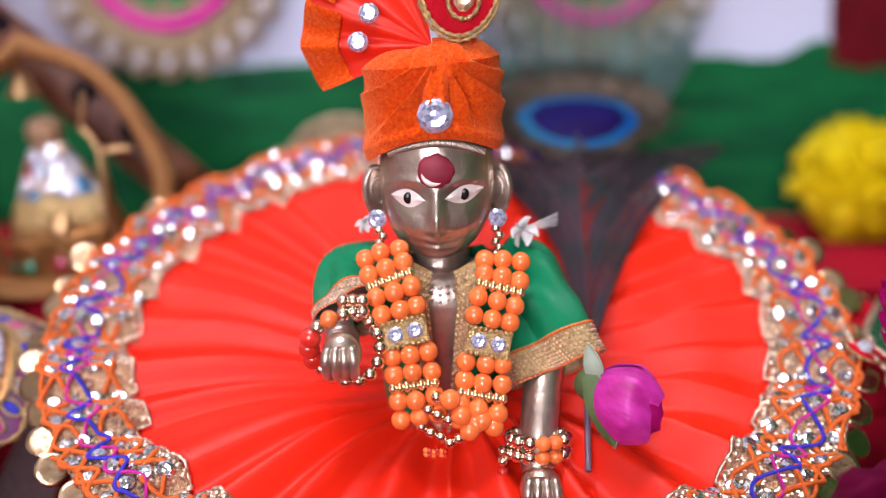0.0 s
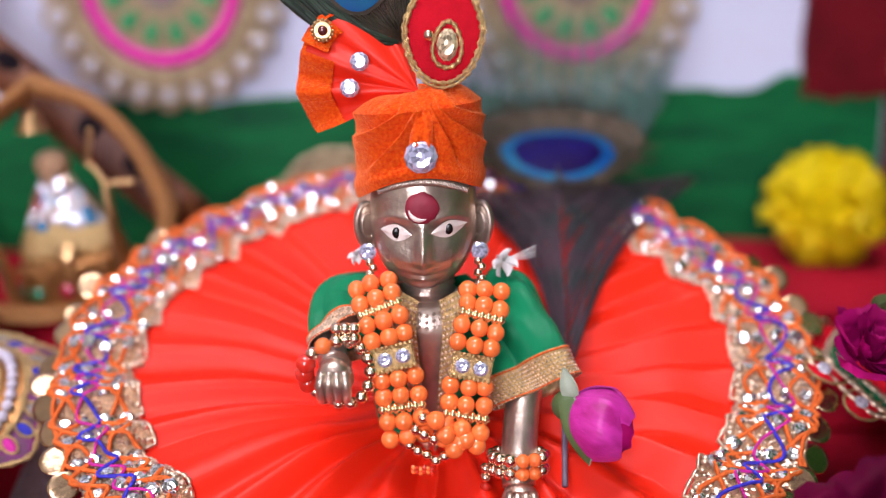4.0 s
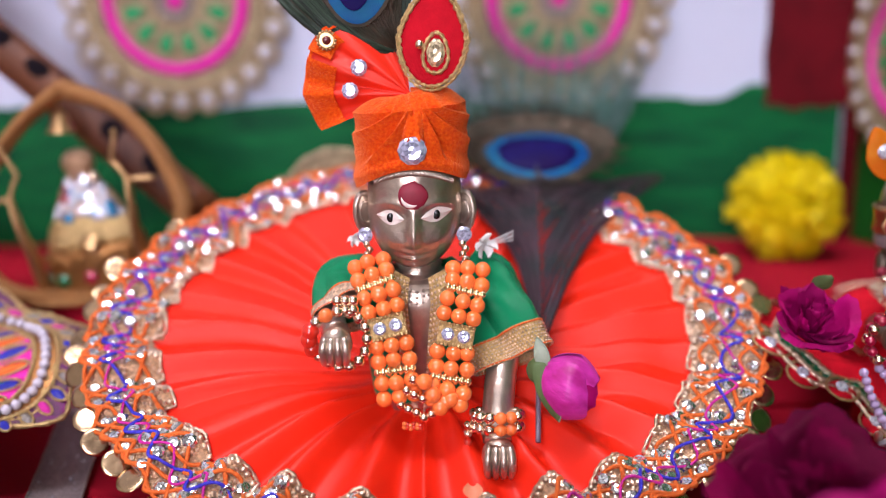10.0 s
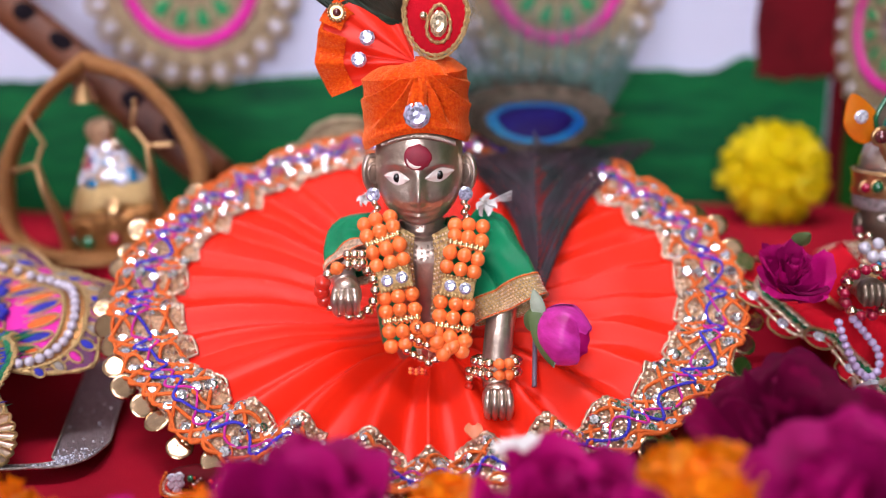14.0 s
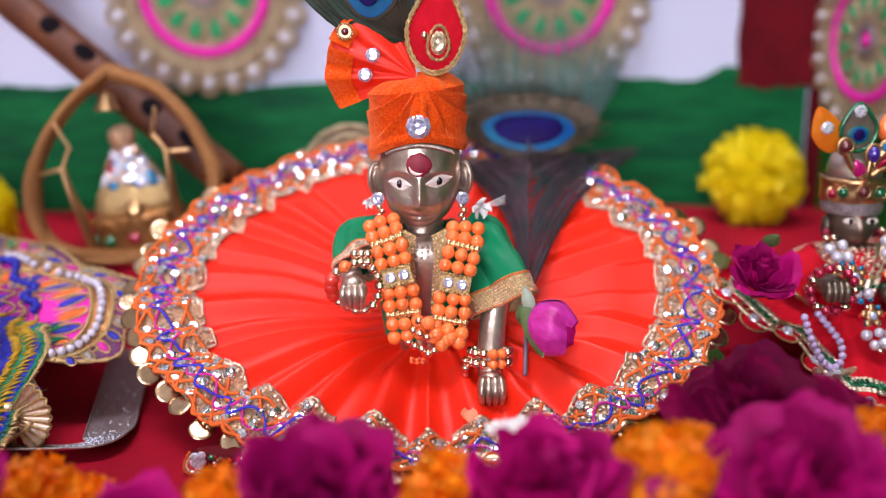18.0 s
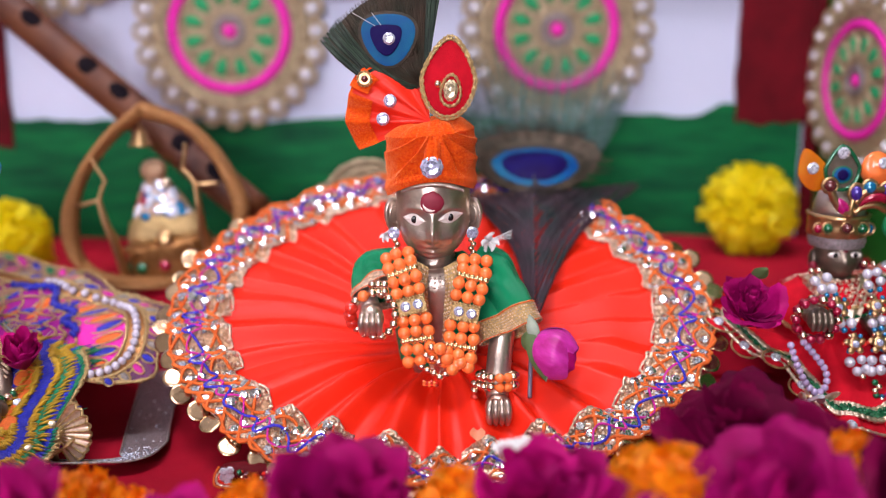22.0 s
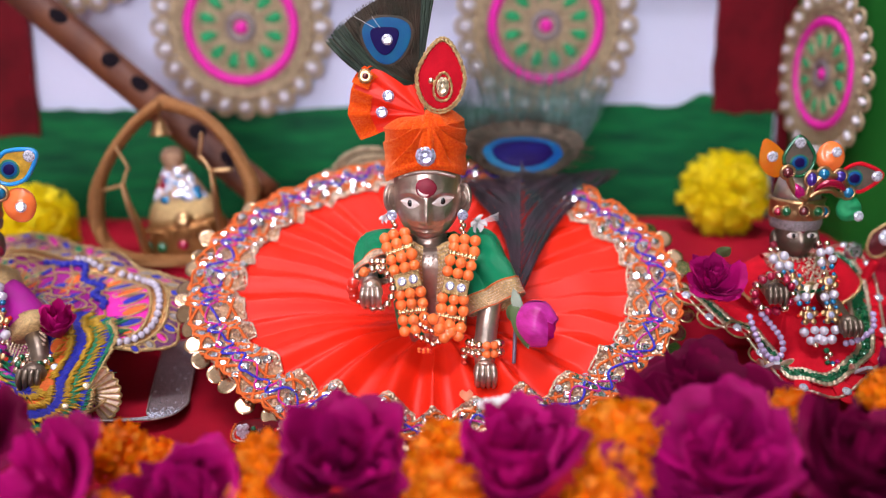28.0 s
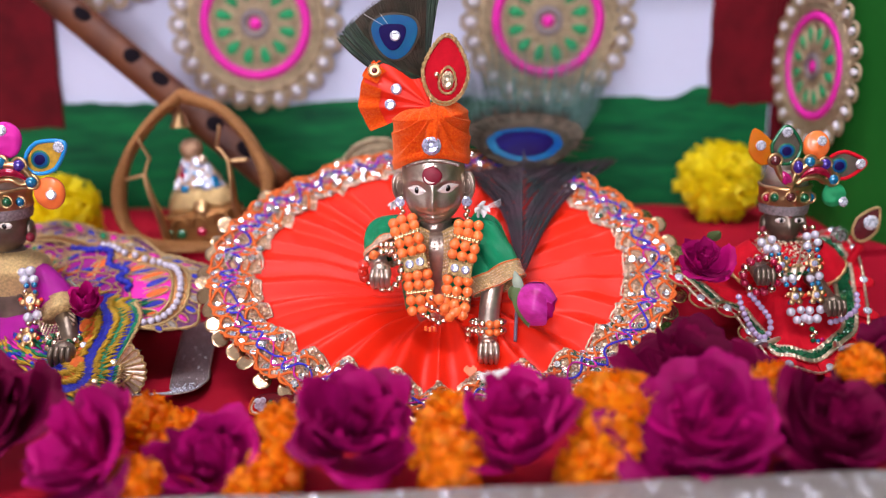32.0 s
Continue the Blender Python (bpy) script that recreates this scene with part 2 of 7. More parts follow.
M["plume"] = mat("plume_barb", (0.20, 0.36, 0.32), 0.5, scale=90, second=(0.10, 0.20, 0.18), bscale=900, bump=0.2, spec=0.3, leafy=0.3, island=0.5)
M["garnet"] = mat("garnet_stone", (0.16, 0.030, 0.035), 0.06, 0.3, coat=1.0, var=0.3, scale=300, bump=0)
M["violet"] = mat("violet_stone", (0.07, 0.03, 0.36), 0.06, 0.3, coat=1.0, var=0.3, scale=300, bump=0)
M["pink_stone"] = mat("pink_stone", (0.62, 0.01, 0.20), 0.06, 0.2, coat=1.0, var=0.3, scale=300, bump=0)
M["feather_green"] = mat("feather_green", (0.03, 0.20, 0.12), 0.5, var=0.3, scale=200, bscale=1500, bump=0.2, spec=0.2)
M["lilac_pearl"] = mat("lilac_pearl", (0.46, 0.36, 0.58), 0.2, var=0.05, scale=200, bump=0.02, coat=0.5)
M["white_pearl"] = mat("white_pearl", (0.74, 0.72, 0.76), 0.2, var=0.05, scale=200, bump=0.02, coat=0.5)
M["silver_pearl"] = mat("silver_pearl", (0.60, 0.58, 0.66), 0.22, 0.25, var=0.08, scale=200, bump=0.02, coat=0.6)
M["peach"] = mat("peach_petal", (0.95, 0.38, 0.20), 0.5, var=0.15, scale=200, bump=0.1, leafy=0.3)
M["cyan_enamel"] = mat("cyan_enamel", (0.01, 0.30, 0.75), 0.25, var=0.15, scale=200, bump=0.05, coat=0.5)
M["spacer_gold"] = mat("spacer_gold", (0.92, 0.70, 0.36), 0.25, 0.9, var=0.1, scale=300, bump=0.02)
M["barb_dark"] = mat("dark_feather_barb", (0.014, 0.026, 0.020), 0.45, scale=90, second=(0.030, 0.050, 0.030), bscale=900, bump=0.2, spec=0.3, island=0.5)
M["copper"] = mat("copper_gilt", (0.42, 0.19, 0.060), 0.38, 0.75, var=0.35, scale=200, bscale=700, bump=0.3)
M["ceiling"] = mat("ceiling_paint", (0.75, 0.74, 0.72), 0.8, var=0.05, scale=3, bscale=60)
M["room_wall"] = mat("room_paint", (0.40, 0.37, 0.33), 0.8, var=0.08, scale=3, bscale=60)
M["tile"] = mat("floor_tile", (0.30, 0.28, 0.26), 0.35, var=0.15, scale=4, bscale=60)


def glow(name, colour, strength):
    m = bpy.data.materials.new(name)
    m.use_nodes = True
    b = m.node_tree.nodes["Principled BSDF"]
    b.inputs["Base Color"].default_value = (0.8, 0.8, 0.8, 1)
    b.inputs["Emission Color"].default_value = (*colour, 1)
    b.inputs["Emission Strength"].default_value = strength
    return m


# Glow of the added, unseen ceiling panel.
M["added_panel_glow"] = glow("added_panel_diffuser", (1.0, 0.97, 0.95), 9.0)
# Glow of the window added behind the camera.
M["added_window_glow"] = glow("added_window_pane", (0.93, 0.96, 1.0), 5.0)

# ---- mesh builder ----


class Geo:
    def __init__(self):
        self.v, self.f, self.s, self.k = [], [], [], []

    def face(self, idx, slot=0, smooth=True):
        self.f.append(idx), self.k.append(slot), self.s.append(smooth)

    def grid(self, fn, nu, nv, wrap=False, slot=0, smooth=True, u=(0, 1), v=(0, 1)):
        """Points fn(u, v) over a grid; wrap joins u's ends."""
        o = len(self.v)
        cu = nu if wrap else nu + 1
        for j in range(nv + 1):
            for i in range(cu):
                self.v.append(tuple(fn(u[0] + (u[1] - u[0]) * i / nu, v[0] + (v[1] - v[0]) * j / nv)))
        for j in range(nv):
            for i in range(nu):
                a, b = o + j * cu + i, o + j * cu + (i + 1) % cu
                self.face((a, b, b + cu, a + cu), slot, smooth)
        return self

    def ball(self, c, r, nu=14, nv=9, slot=0, fn=None):
        r = r if isinstance(r, (tuple, list)) else (r, r, r)
        o = len(self.v)
        self.v.append((c[0], c[1], c[2] - r[2]))
        for j in range(1, nv):
            th = math.pi * j / nv
            for i in range(nu):
                ph = 2 * math.pi * i / nu
                p = (c[0] + r[0] * math.sin(th) * math.cos(ph), c[1] + r[1] * math.sin(th) * math.sin(ph), c[2] - r[2] * math.cos(th))
                self.v.append(fn(p) if fn else p)
        self.v.append((c[0], c[1], c[2] + r[2]))
        for i in range(nu):
            self.face((o, o + 1 + (i + 1) % nu, o + 1 + i), slot)
            t = o + 1 + (nv - 2) * nu
            self.face((len(self.v) - 1, t + i, t + (i + 1) % nu), slot)
        for j in range(nv - 2):
            for i in range(nu):
                a, b = o + 1 + j * nu + i, o + 1 + j * nu + (i + 1) % nu
                self.face((a, b, b + nu, a + nu), slot)
        return self

    def tube(self, pts, r, n=8, closed=False, slot=0, flat=1.0, twist=0.0, up=None):
        pts = [Vector(p) for p in pts]
        m = len(pts)
        rs = r if isinstance(r, (list, tuple)) else [r] * m
        o = len(self.v)
        up = Vector(up) if up else None
        prev = None
        for i, p in enumerate(pts):
            a, b = (pts[(i - 1) % m], pts[(i + 1) % m]) if closed else (pts[max(0, i - 1)], pts[min(m - 1, i + 1)])
            d = (b - a).normalized()
            if up is not None:
                side = d.cross(up).normalized()
            elif prev is None:
                side = d.orthogonal().normalized()
            else:
                side = (prev - d * prev.dot(d)).normalized()
            prev = side
            w = d.cross(side)
            for k in range(n):
                an = 2 * math.pi * k / n + twist * i
                q = p + side * (math.cos(an) * rs[i]) + w * (math.sin(an) * rs[i] * flat)
                self.v.append(tuple(q))
        for i in range(m if closed else m - 1):
            j = (i + 1) % m
            for k in range(n):
                self.face((o + i * n + k, o + i * n + (k + 1) % n, o + j * n + (k + 1) % n, o + j * n + k), slot)
        if not closed:
            self.face(tuple(o + k for k in reversed(range(n))), slot)
            self.face(tuple(o + (m - 1) * n + k for k in range(n)), slot)
        return self

    def lathe(self, prof, n=24, c=(0, 0, 0), slot=0, sx=1.0, sy=1.0, smooth=True, cap=True):
        o = len(self.v)
        for rr, z in prof:
            for i in range(n):
                a = 2 * math.pi * i / n
                self.v.append((c[0] + rr * sx * math.cos(a), c[1] + rr * sy * math.sin(a), c[2] + z))
        for j in range(len(prof) - 1):
            for i in range(n):
                a, b = o + j * n + i, o + j * n + (i + 1) % n
                self.face((a, b, b + n, a + n), slot, smooth)
        if cap:
            self.face(tuple(o + i for i in reversed(range(n))), slot, False)
            self.face(tuple(o + (len(prof) - 1) * n + i for i in range(n)), slot, False)
        return self

    def box(self, lo, hi, slot=0, bev=0.0):
        bm = bmesh.new()
        bmesh.ops.create_cube(bm, size=1)
        for v in bm.verts:
            v.co = Vector([(lo[i] + hi[i]) / 2 + v.co[i] * (hi[i] - lo[i]) for i in range(3)])
        if bev:
            bmesh.ops.bevel(bm, geom=list(bm.edges), offset=bev, segments=2, affect="EDGES", profile=0.5)
        o = len(self.v)
        bm.verts.index_update()
        self.v += [tuple(v.co) for v in bm.verts]
        for f in bm.faces:
            self.face(tuple(o + v.index for v in f.verts), slot, False)
        bm.free()
        return self

    def slab(self, outline, depth, slot=0, smooth=False, bulge=0.0):
        """A flat plate in xz with that outline (x, z), from y = 0 to y = depth; bulge raises its middle towards -y."""
        o, n = len(self.v), len(outline)
        cx, cz = sum(p[0] for p in outline) / n, sum(p[1] for p in outline) / n
        rings = ((1.0, 0.0), (0.93, -0.35 * bulge), (0.6, -0.8 * bulge), (0.25, -bulge)) if bulge else ((1.0, 0.0),)
        for x, z in outline:
            self.v.append((x, depth, z))
        for k, y in rings:
            for x, z in outline:
                self.v.append((cx + (x - cx) * k, y, cz + (z - cz) * k))
        for j in range(len(rings)):
            for i in range(n):
                a, b = o + j * n + i, o + j * n + (i + 1) % n
                self.face((b, a, a + n, b + n), slot, smooth)
        self.face(tuple(o + len(rings) * n + i for i in range(n)), slot, smooth)
        self.face(tuple(o + i for i in reversed(range(n))), slot, False)
        return self

    def move(self, m, start=0):
        for i in range(start, len(self.v)):
            self.v[i] = tuple(m @ Vector(self.v[i]))
        return self

    def mesh(self, name, *mats):
        me = bpy.data.meshes.new(name)
        me.from_pydata(self.v, [], self.f)
        me.polygons.foreach_set("use_smooth", self.s)
        me.polygons.foreach_set("material_index", self.k)
        for m in mats:
            me.materials.append(m)
        me.update()
        return me


def part(name, geo, mats, parent=None, label="", m=None):
    """One mesh object under a thing or a part; geo may be a Geo or a mesh that is shared."""
    mats = mats if isinstance(mats, (list, tuple)) else [mats]
    ob = new(name, geo.mesh(name, *mats) if isinstance(geo, Geo) else geo)
    if parent:
        ob.parent = parent
    if m is not None:
        ob.matrix_basis = m
    return tagged(ob, label)


def thing(name, loc, label, category, group="", kind=""):
    ob = new(name)
    ob.location = loc
    ob.empty_display_size = 0.01
    return tagged(ob, label, category, group, kind)


def solid(name, geo, mats, label, category, group="", kind=""):
    mats = mats if isinstance(mats, (list, tuple)) else [mats]
    return tagged(new(name, geo.mesh(name, *mats)), label, category, group, kind)


def aim(p, n, spin=0.0, s=1.0):
    """A pose at p whose z points along n."""
    q = Vector(n).to_track_quat("Z", "Y").to_matrix().to_4x4()
    return Matrix.Translation(p) @ q @ Matrix.Rotation(spin, 4, "Z") @ Matrix.Scale(s, 4)


def bez(pts, n):
    """A smooth line through the points (Catmull-Rom)."""
    pts = [Vector(p) for p in pts]
    out = []
    for i in range(n + 1):
        t = (len(pts) - 1) * i / n
        k = min(int(t), len(pts) - 2)
        t -= k
        p0, p1, p2, p3 = pts[max(0, k - 1)], pts[k], pts[k + 1], pts[min(len(pts) - 1, k + 2)]
        out.append(0.5 * ((2 * p1) + (p2 - p0) * t + (2 * p0 - 5 * p1 + 4 * p2 - p3) * t * t + (3 * p1 - p0 - 3 * p2 + p3) * t ** 3))
    return out


RND = random.Random(7)


def nz(x, y=0.0, z=0.0):
    return noise.noise((x, y, z))


def gem_mesh(name, material, n=10, h=0.30):
    """A brilliant-cut stone of radius 1 on z = 0: girdle, crown facets and a broad table, each facet ground flat."""
    g = Geo()
    rings = ((0.80, 0.0, 0.0), (1.0, 0.14, 0.0), (0.82, 0.14 + 0.6 * h, 0.5), (0.60, 0.14 + h, 0.0), (0.28, 0.14 + 0.93 * h, 0.5), (0.0, 0.14 + 1.0 * h, 0.0))
    ring = lambda j, i: (rings[j][0] * math.cos(2 * math.pi * (i + rings[j][2]) / n), rings[j][0] * math.sin(2 * math.pi * (i + rings[j][2]) / n), rings[j][1])

    # Facets split apart so the island tone can paint sparkle onto each.
    def tri(*ps):
        o = len(g.v)
        g.v.extend(ps)
        g.face(tuple(range(o, o + len(ps))), 0, False)
    for j in range(4):
        for i in range(n):
            if rings[j][2] <= rings[j + 1][2]:
                tri(ring(j, i), ring(j, i + 1), ring(j + 1, i)), tri(ring(j, i + 1), ring(j + 1, i + 1), ring(j + 1, i))
            else:
                tri(ring(j, i), ring(j, i + 1), ring(j + 1, i + 1)), tri(ring(j, i), ring(j + 1, i + 1), ring(j + 1, i))
    for i in range(n):
        tri(ring(4, i), ring(4, i + 1), ring(5, 0))
    return g.mesh(name, material)


def bead_mesh(name, material, nu=14, nv=9):
    return Geo().ball((0, 0, 0), 1.0, nu, nv).mesh(name, material)


BEAD = {k: bead_mesh("bead_" + k, M[k]) for k in ("orange_bead", "red_bead", "gold_bead", "pearl", "green_stone", "red_stone", "blue_stone", "gold", "garnet", "violet", "pink_stone", "lilac_pearl", "white_pearl", "silver_pearl")}
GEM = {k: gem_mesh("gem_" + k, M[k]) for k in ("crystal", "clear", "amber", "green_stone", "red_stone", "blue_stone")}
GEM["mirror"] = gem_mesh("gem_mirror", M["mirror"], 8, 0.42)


def bead(name, kind, parent, p, r, m=None):
    return part(name, BEAD[kind], None, parent, m=m or (Matrix.Translation(p) @ Matrix.Scale(r, 4)))


def gem(name, kind, parent, p, n, r, label="", spin=0.0):
    return part(name, GEM[kind], None, parent, label, aim(p, n, spin, r))

# ---- structure ----
S = "structure"
# table under the red cloth: front board, step at the back
g = Geo()
prof = [(0.085, -0.30), (0.085, -0.004), (0.090, 0.0), (0.29, 0.0), (0.305, 0.004), (0.318, 0.034), (0.328, 0.040), (0.425, 0.040)]
line = bez([(0, y, z) for y, z in prof[2:]], 60)
g.grid(lambda u, v: (-0.6 + 1.2 * u, line[round(v * 60)].y, line[round(v * 60)].z + 0.0012 * nz(u * 14, v * 7) + 0.0006 * nz(u * 40, v * 22)), 120, 60)
g.grid(lambda u, v: (-0.6 + 1.2 * u, 0.090, -0.3 * v), 30, 6)
solid("floor", g, M["red_cloth"], "deep red cloth laid over the altar table and its back step", "tablecloth", kind=S)
def lip(x, v):
    """Height of the runner's puffed back edge."""
    return 0.0148 + 0.044 * max(-0.2, min(0.25, x)) - 0.0050 * (1 - v) ** 2 + 0.0010 * nz(x * 24, v * 3)


g = Geo()
g.grid(lambda u, v: (-0.6 + 1.2 * u, 0.030 + 0.080 * v + 0.002 * nz(u * 9), lip(-0.6 + 1.2 * u, v)), 200, 12)
g.grid(lambda u, v: (-0.6 + 1.2 * u, 0.110 + 0.003 * v + 0.002 * nz(u * 9), lip(-0.6 + 1.2 * u, 1) - 0.022 * v), 200, 3)
g.grid(lambda u, v: (-0.6 + 1.2 * u, 0.030 + 0.002 * nz(u * 9) + 0.004 * nz(u * 30, v) * v, lip(-0.6 + 1.2 * u, 0) - 0.28 * v), 200, 10)
runner = thing("table_runner", (0, 0, 0), "silver glitter cloth along the front of the table", "cloth")
part("cloth", g, M["glitter"], runner)
g = Geo()
for i in range(900):
    x, y = RND.uniform(-0.2, 0.24), RND.uniform(0.035, 0.108)
    st = len(g.v)
    g.lathe([(0.0006, 0), (0.0007, 0.0002), (0.0003, 0.0004)], 6, smooth=False)
    g.move(aim((x, y, lip(x, (y - 0.03) / 0.08) + 0.0002), (RND.uniform(-0.7, 0.7), RND.uniform(-0.9, 0.3), 1)), st)
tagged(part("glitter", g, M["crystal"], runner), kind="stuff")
table = thing("table", (0, 0, 0), "plain wooden altar table hidden under a red cloth", "table")
part("tabletop", Geo().box((-0.59, 0.10, -0.06), (0.59, 0.42, -0.012), bev=0.003), M["bamboo"], table)
part("step", Geo().box((-0.59, 0.333, -0.012), (0.59, 0.42, 0.028), bev=0.003), M["bamboo"], table)
for lx in (-0.55, 0.55):
    for ly in (0.13, 0.39):
        part("leg", Geo().box((lx - 0.02, ly - 0.02, -0.75), (lx + 0.02, ly + 0.02, -0.06), bev=0.002), M["bamboo"], table)
# backdrop
g = Geo().box((-0.62, 0.424, -0.75), (0.40, 0.440, 0.60))
solid("wall_north", g, M["white_paint"], "white painted backdrop board behind the altar", "wall", kind=S)


def painted(name, fn, x0, x1, nx, label):
    """A thin painted cut-out on the backdrop; fn(x) gives its lower and upper edge."""
    gg = Geo()

    def at(u, v):
        x = x0 + (x1 - x0) * u
        lo, hi = fn(x)
        return (x, 0.421 - 0.0004 * math.sin(math.pi * v), lo + (hi - lo) * v)
    gg.grid(at, nx, 6)
    gg.grid(lambda u, v: (at(u, 1)[0], 0.421 + 0.003 * v, at(u, 1)[2]), nx, 1)
    return gg


hill = lambda x: 0.1065 + 0.003 * nz(x * 30) + 0.0015 * nz(x * 90) + 0.007 * math.exp(-((x - 0.165) / 0.012) ** 2) - 0.0015 * (x < 0) * (1 + nz(x * 12))
solid("painted_grass", painted("painted_grass", lambda x: (0.02, hill(x)), -0.60, 0.205, 220, ""), M["green_paint"], "dark green painted grass strip on the backdrop", "painting")
for x0, x1, lab in ((-0.30, -0.2262, "left"), (0.169, 0.2065, "right")):
    g = Geo()
    lo = 0.090 if x0 < 0 else 0.103
    g.grid(lambda u, v: (x0 + (x1 - x0) * u + 0.0012 * nz(v * 14, x0) + (0.004 * (1 - v) if x0 < 0 else 0), 0.4190, lo + (0.34 - lo) * v + 0.003 * nz(u * 4, x0) * (1 - v)), 10, 40)
    g.grid(lambda u, v: (x0 + 0.0012 * nz(v * 14, x0) + (0.004 * (1 - v) if x0 < 0 else 0), 0.419 + 0.005 * u, lo + (0.34 - lo) * v), 1, 40)
    g.grid(lambda u, v: (x1 + 0.0012 * nz(v * 14, x0) + (0.004 * (1 - v) if x0 < 0 else 0), 0.419 + 0.005 * u, lo + (0.34 - lo) * v), 1, 40)
    solid("painted_pillar", g, M["red_paint"], "dark red painted pillar on the backdrop", "painting", "backdrop pillars")
g = Geo().box((0.2068, 0.4175, 0.02), (0.2135, 0.4235, 0.34), bev=0.0008)
solid("painted_post", g, M["red_paint"], "narrow dark red painted post beside the green cloth", "painting")
g = Geo().box((-0.2285, 0.4185, 0.1700), (0.169, 0.4235, 0.205), bev=0.001)
solid("painted_beam", g, M["red_paint"], "dark red painted beam across the backdrop", "painting")
g = Geo()


def drape(u, v):
    x, y = 0.2140 + 0.105 * u, 0.421 - 0.40 * u
    w = 0.004 * math.sin(u * 34 + 0.6 * nz(v * 3)) * min(1, u * 6) + 0.006 * nz(u * 7, v * 2) * min(1, u * 6)
    return (x + w * 0.96, y + w * 0.26, -0.30 + 0.95 * v)


g.grid(drape, 150, 30)
g.grid(lambda u, v: (drape(u, v)[0] + 0.003, drape(u, v)[1], drape(u, v)[2]), 150, 30)
solid("side_curtain", g, M["green_curtain"], "bright green cloth hung beside the altar", "curtain")
# room round about
X0, X1, Y0, Y1, Z0, Z1 = -1.6, 1.6, -2.0, 0.9, -0.75, 1.75
for nm, lo, hi, mt in (("room_floor", (X0, Y0, Z0 - 0.1), (X1, Y1, Z0), "tile"), ("ceiling", (X0, Y0, Z1), (X1, Y1, Z1 + 0.1), "ceiling"),
                       ("wall_west", (X0 - 0.1, Y0, Z0), (X0, Y1, Z1), "room_wall"), ("wall_east", (X1, Y0, Z0), (X1 + 0.1, Y1, Z1), "room_wall"),
                       ("wall_far", (X0, Y1, Z0), (X1, Y1 + 0.1, Z1), "room_wall")):
    solid(nm, Geo().box(lo, hi), M[mt], "plain painted surface of the room", "wall" if "wall" in nm else nm.split("_")[-1], kind=S)
# Wall left open where the added window sits.
g = Geo()
for lo, hi in (((X0, Y0 - 0.1, Z0), (-0.95, Y0, Z1)), ((0.05, Y0 - 0.1, Z0), (X1, Y0, Z1)), ((-0.95, Y0 - 0.1, Z0), (0.05, Y0, 0.1)), ((-0.95, Y0 - 0.1, 1.35), (0.05, Y0, Z1))):
    g.box(lo, hi)
solid("wall_south", g, M["room_wall"], "plain unseen wall with an opening for the added window", "wall", kind=S)
# Added window: never in view, it only lights the altar from the front.
w = thing("window_1", (-0.45, Y0 - 0.05, 0.72), "unseen glowing window added behind the camera for front light", "window", kind=S)
part("pane", Geo().box((-0.5, -0.01, -0.62), (0.5, 0.0, 0.63)), M["added_window_glow"], w)
part("window_frame", Geo().box((-0.02, 0.0, -0.62), (0.02, 0.03, 0.63)).box((-0.5, 0.0, -0.02), (0.5, 0.03, 0.02)), M["ceiling"], w)
# Added ceiling panel, out of view, standing in for an unknown overhead source.
w = thing("ceiling_light", (-0.25, -0.15, 1.70), "flat white ceiling panel, unseen, added for soft light from above", "lamp")
part("diffuser", Geo().box((-0.45, -0.18, 0.0), (0.45, 0.18, 0.02)), M["added_panel_glow"], w)
part("frame", Geo().box((-0.47, -0.20, 0.02), (0.47, 0.20, 0.05)), M["ceiling"], w)
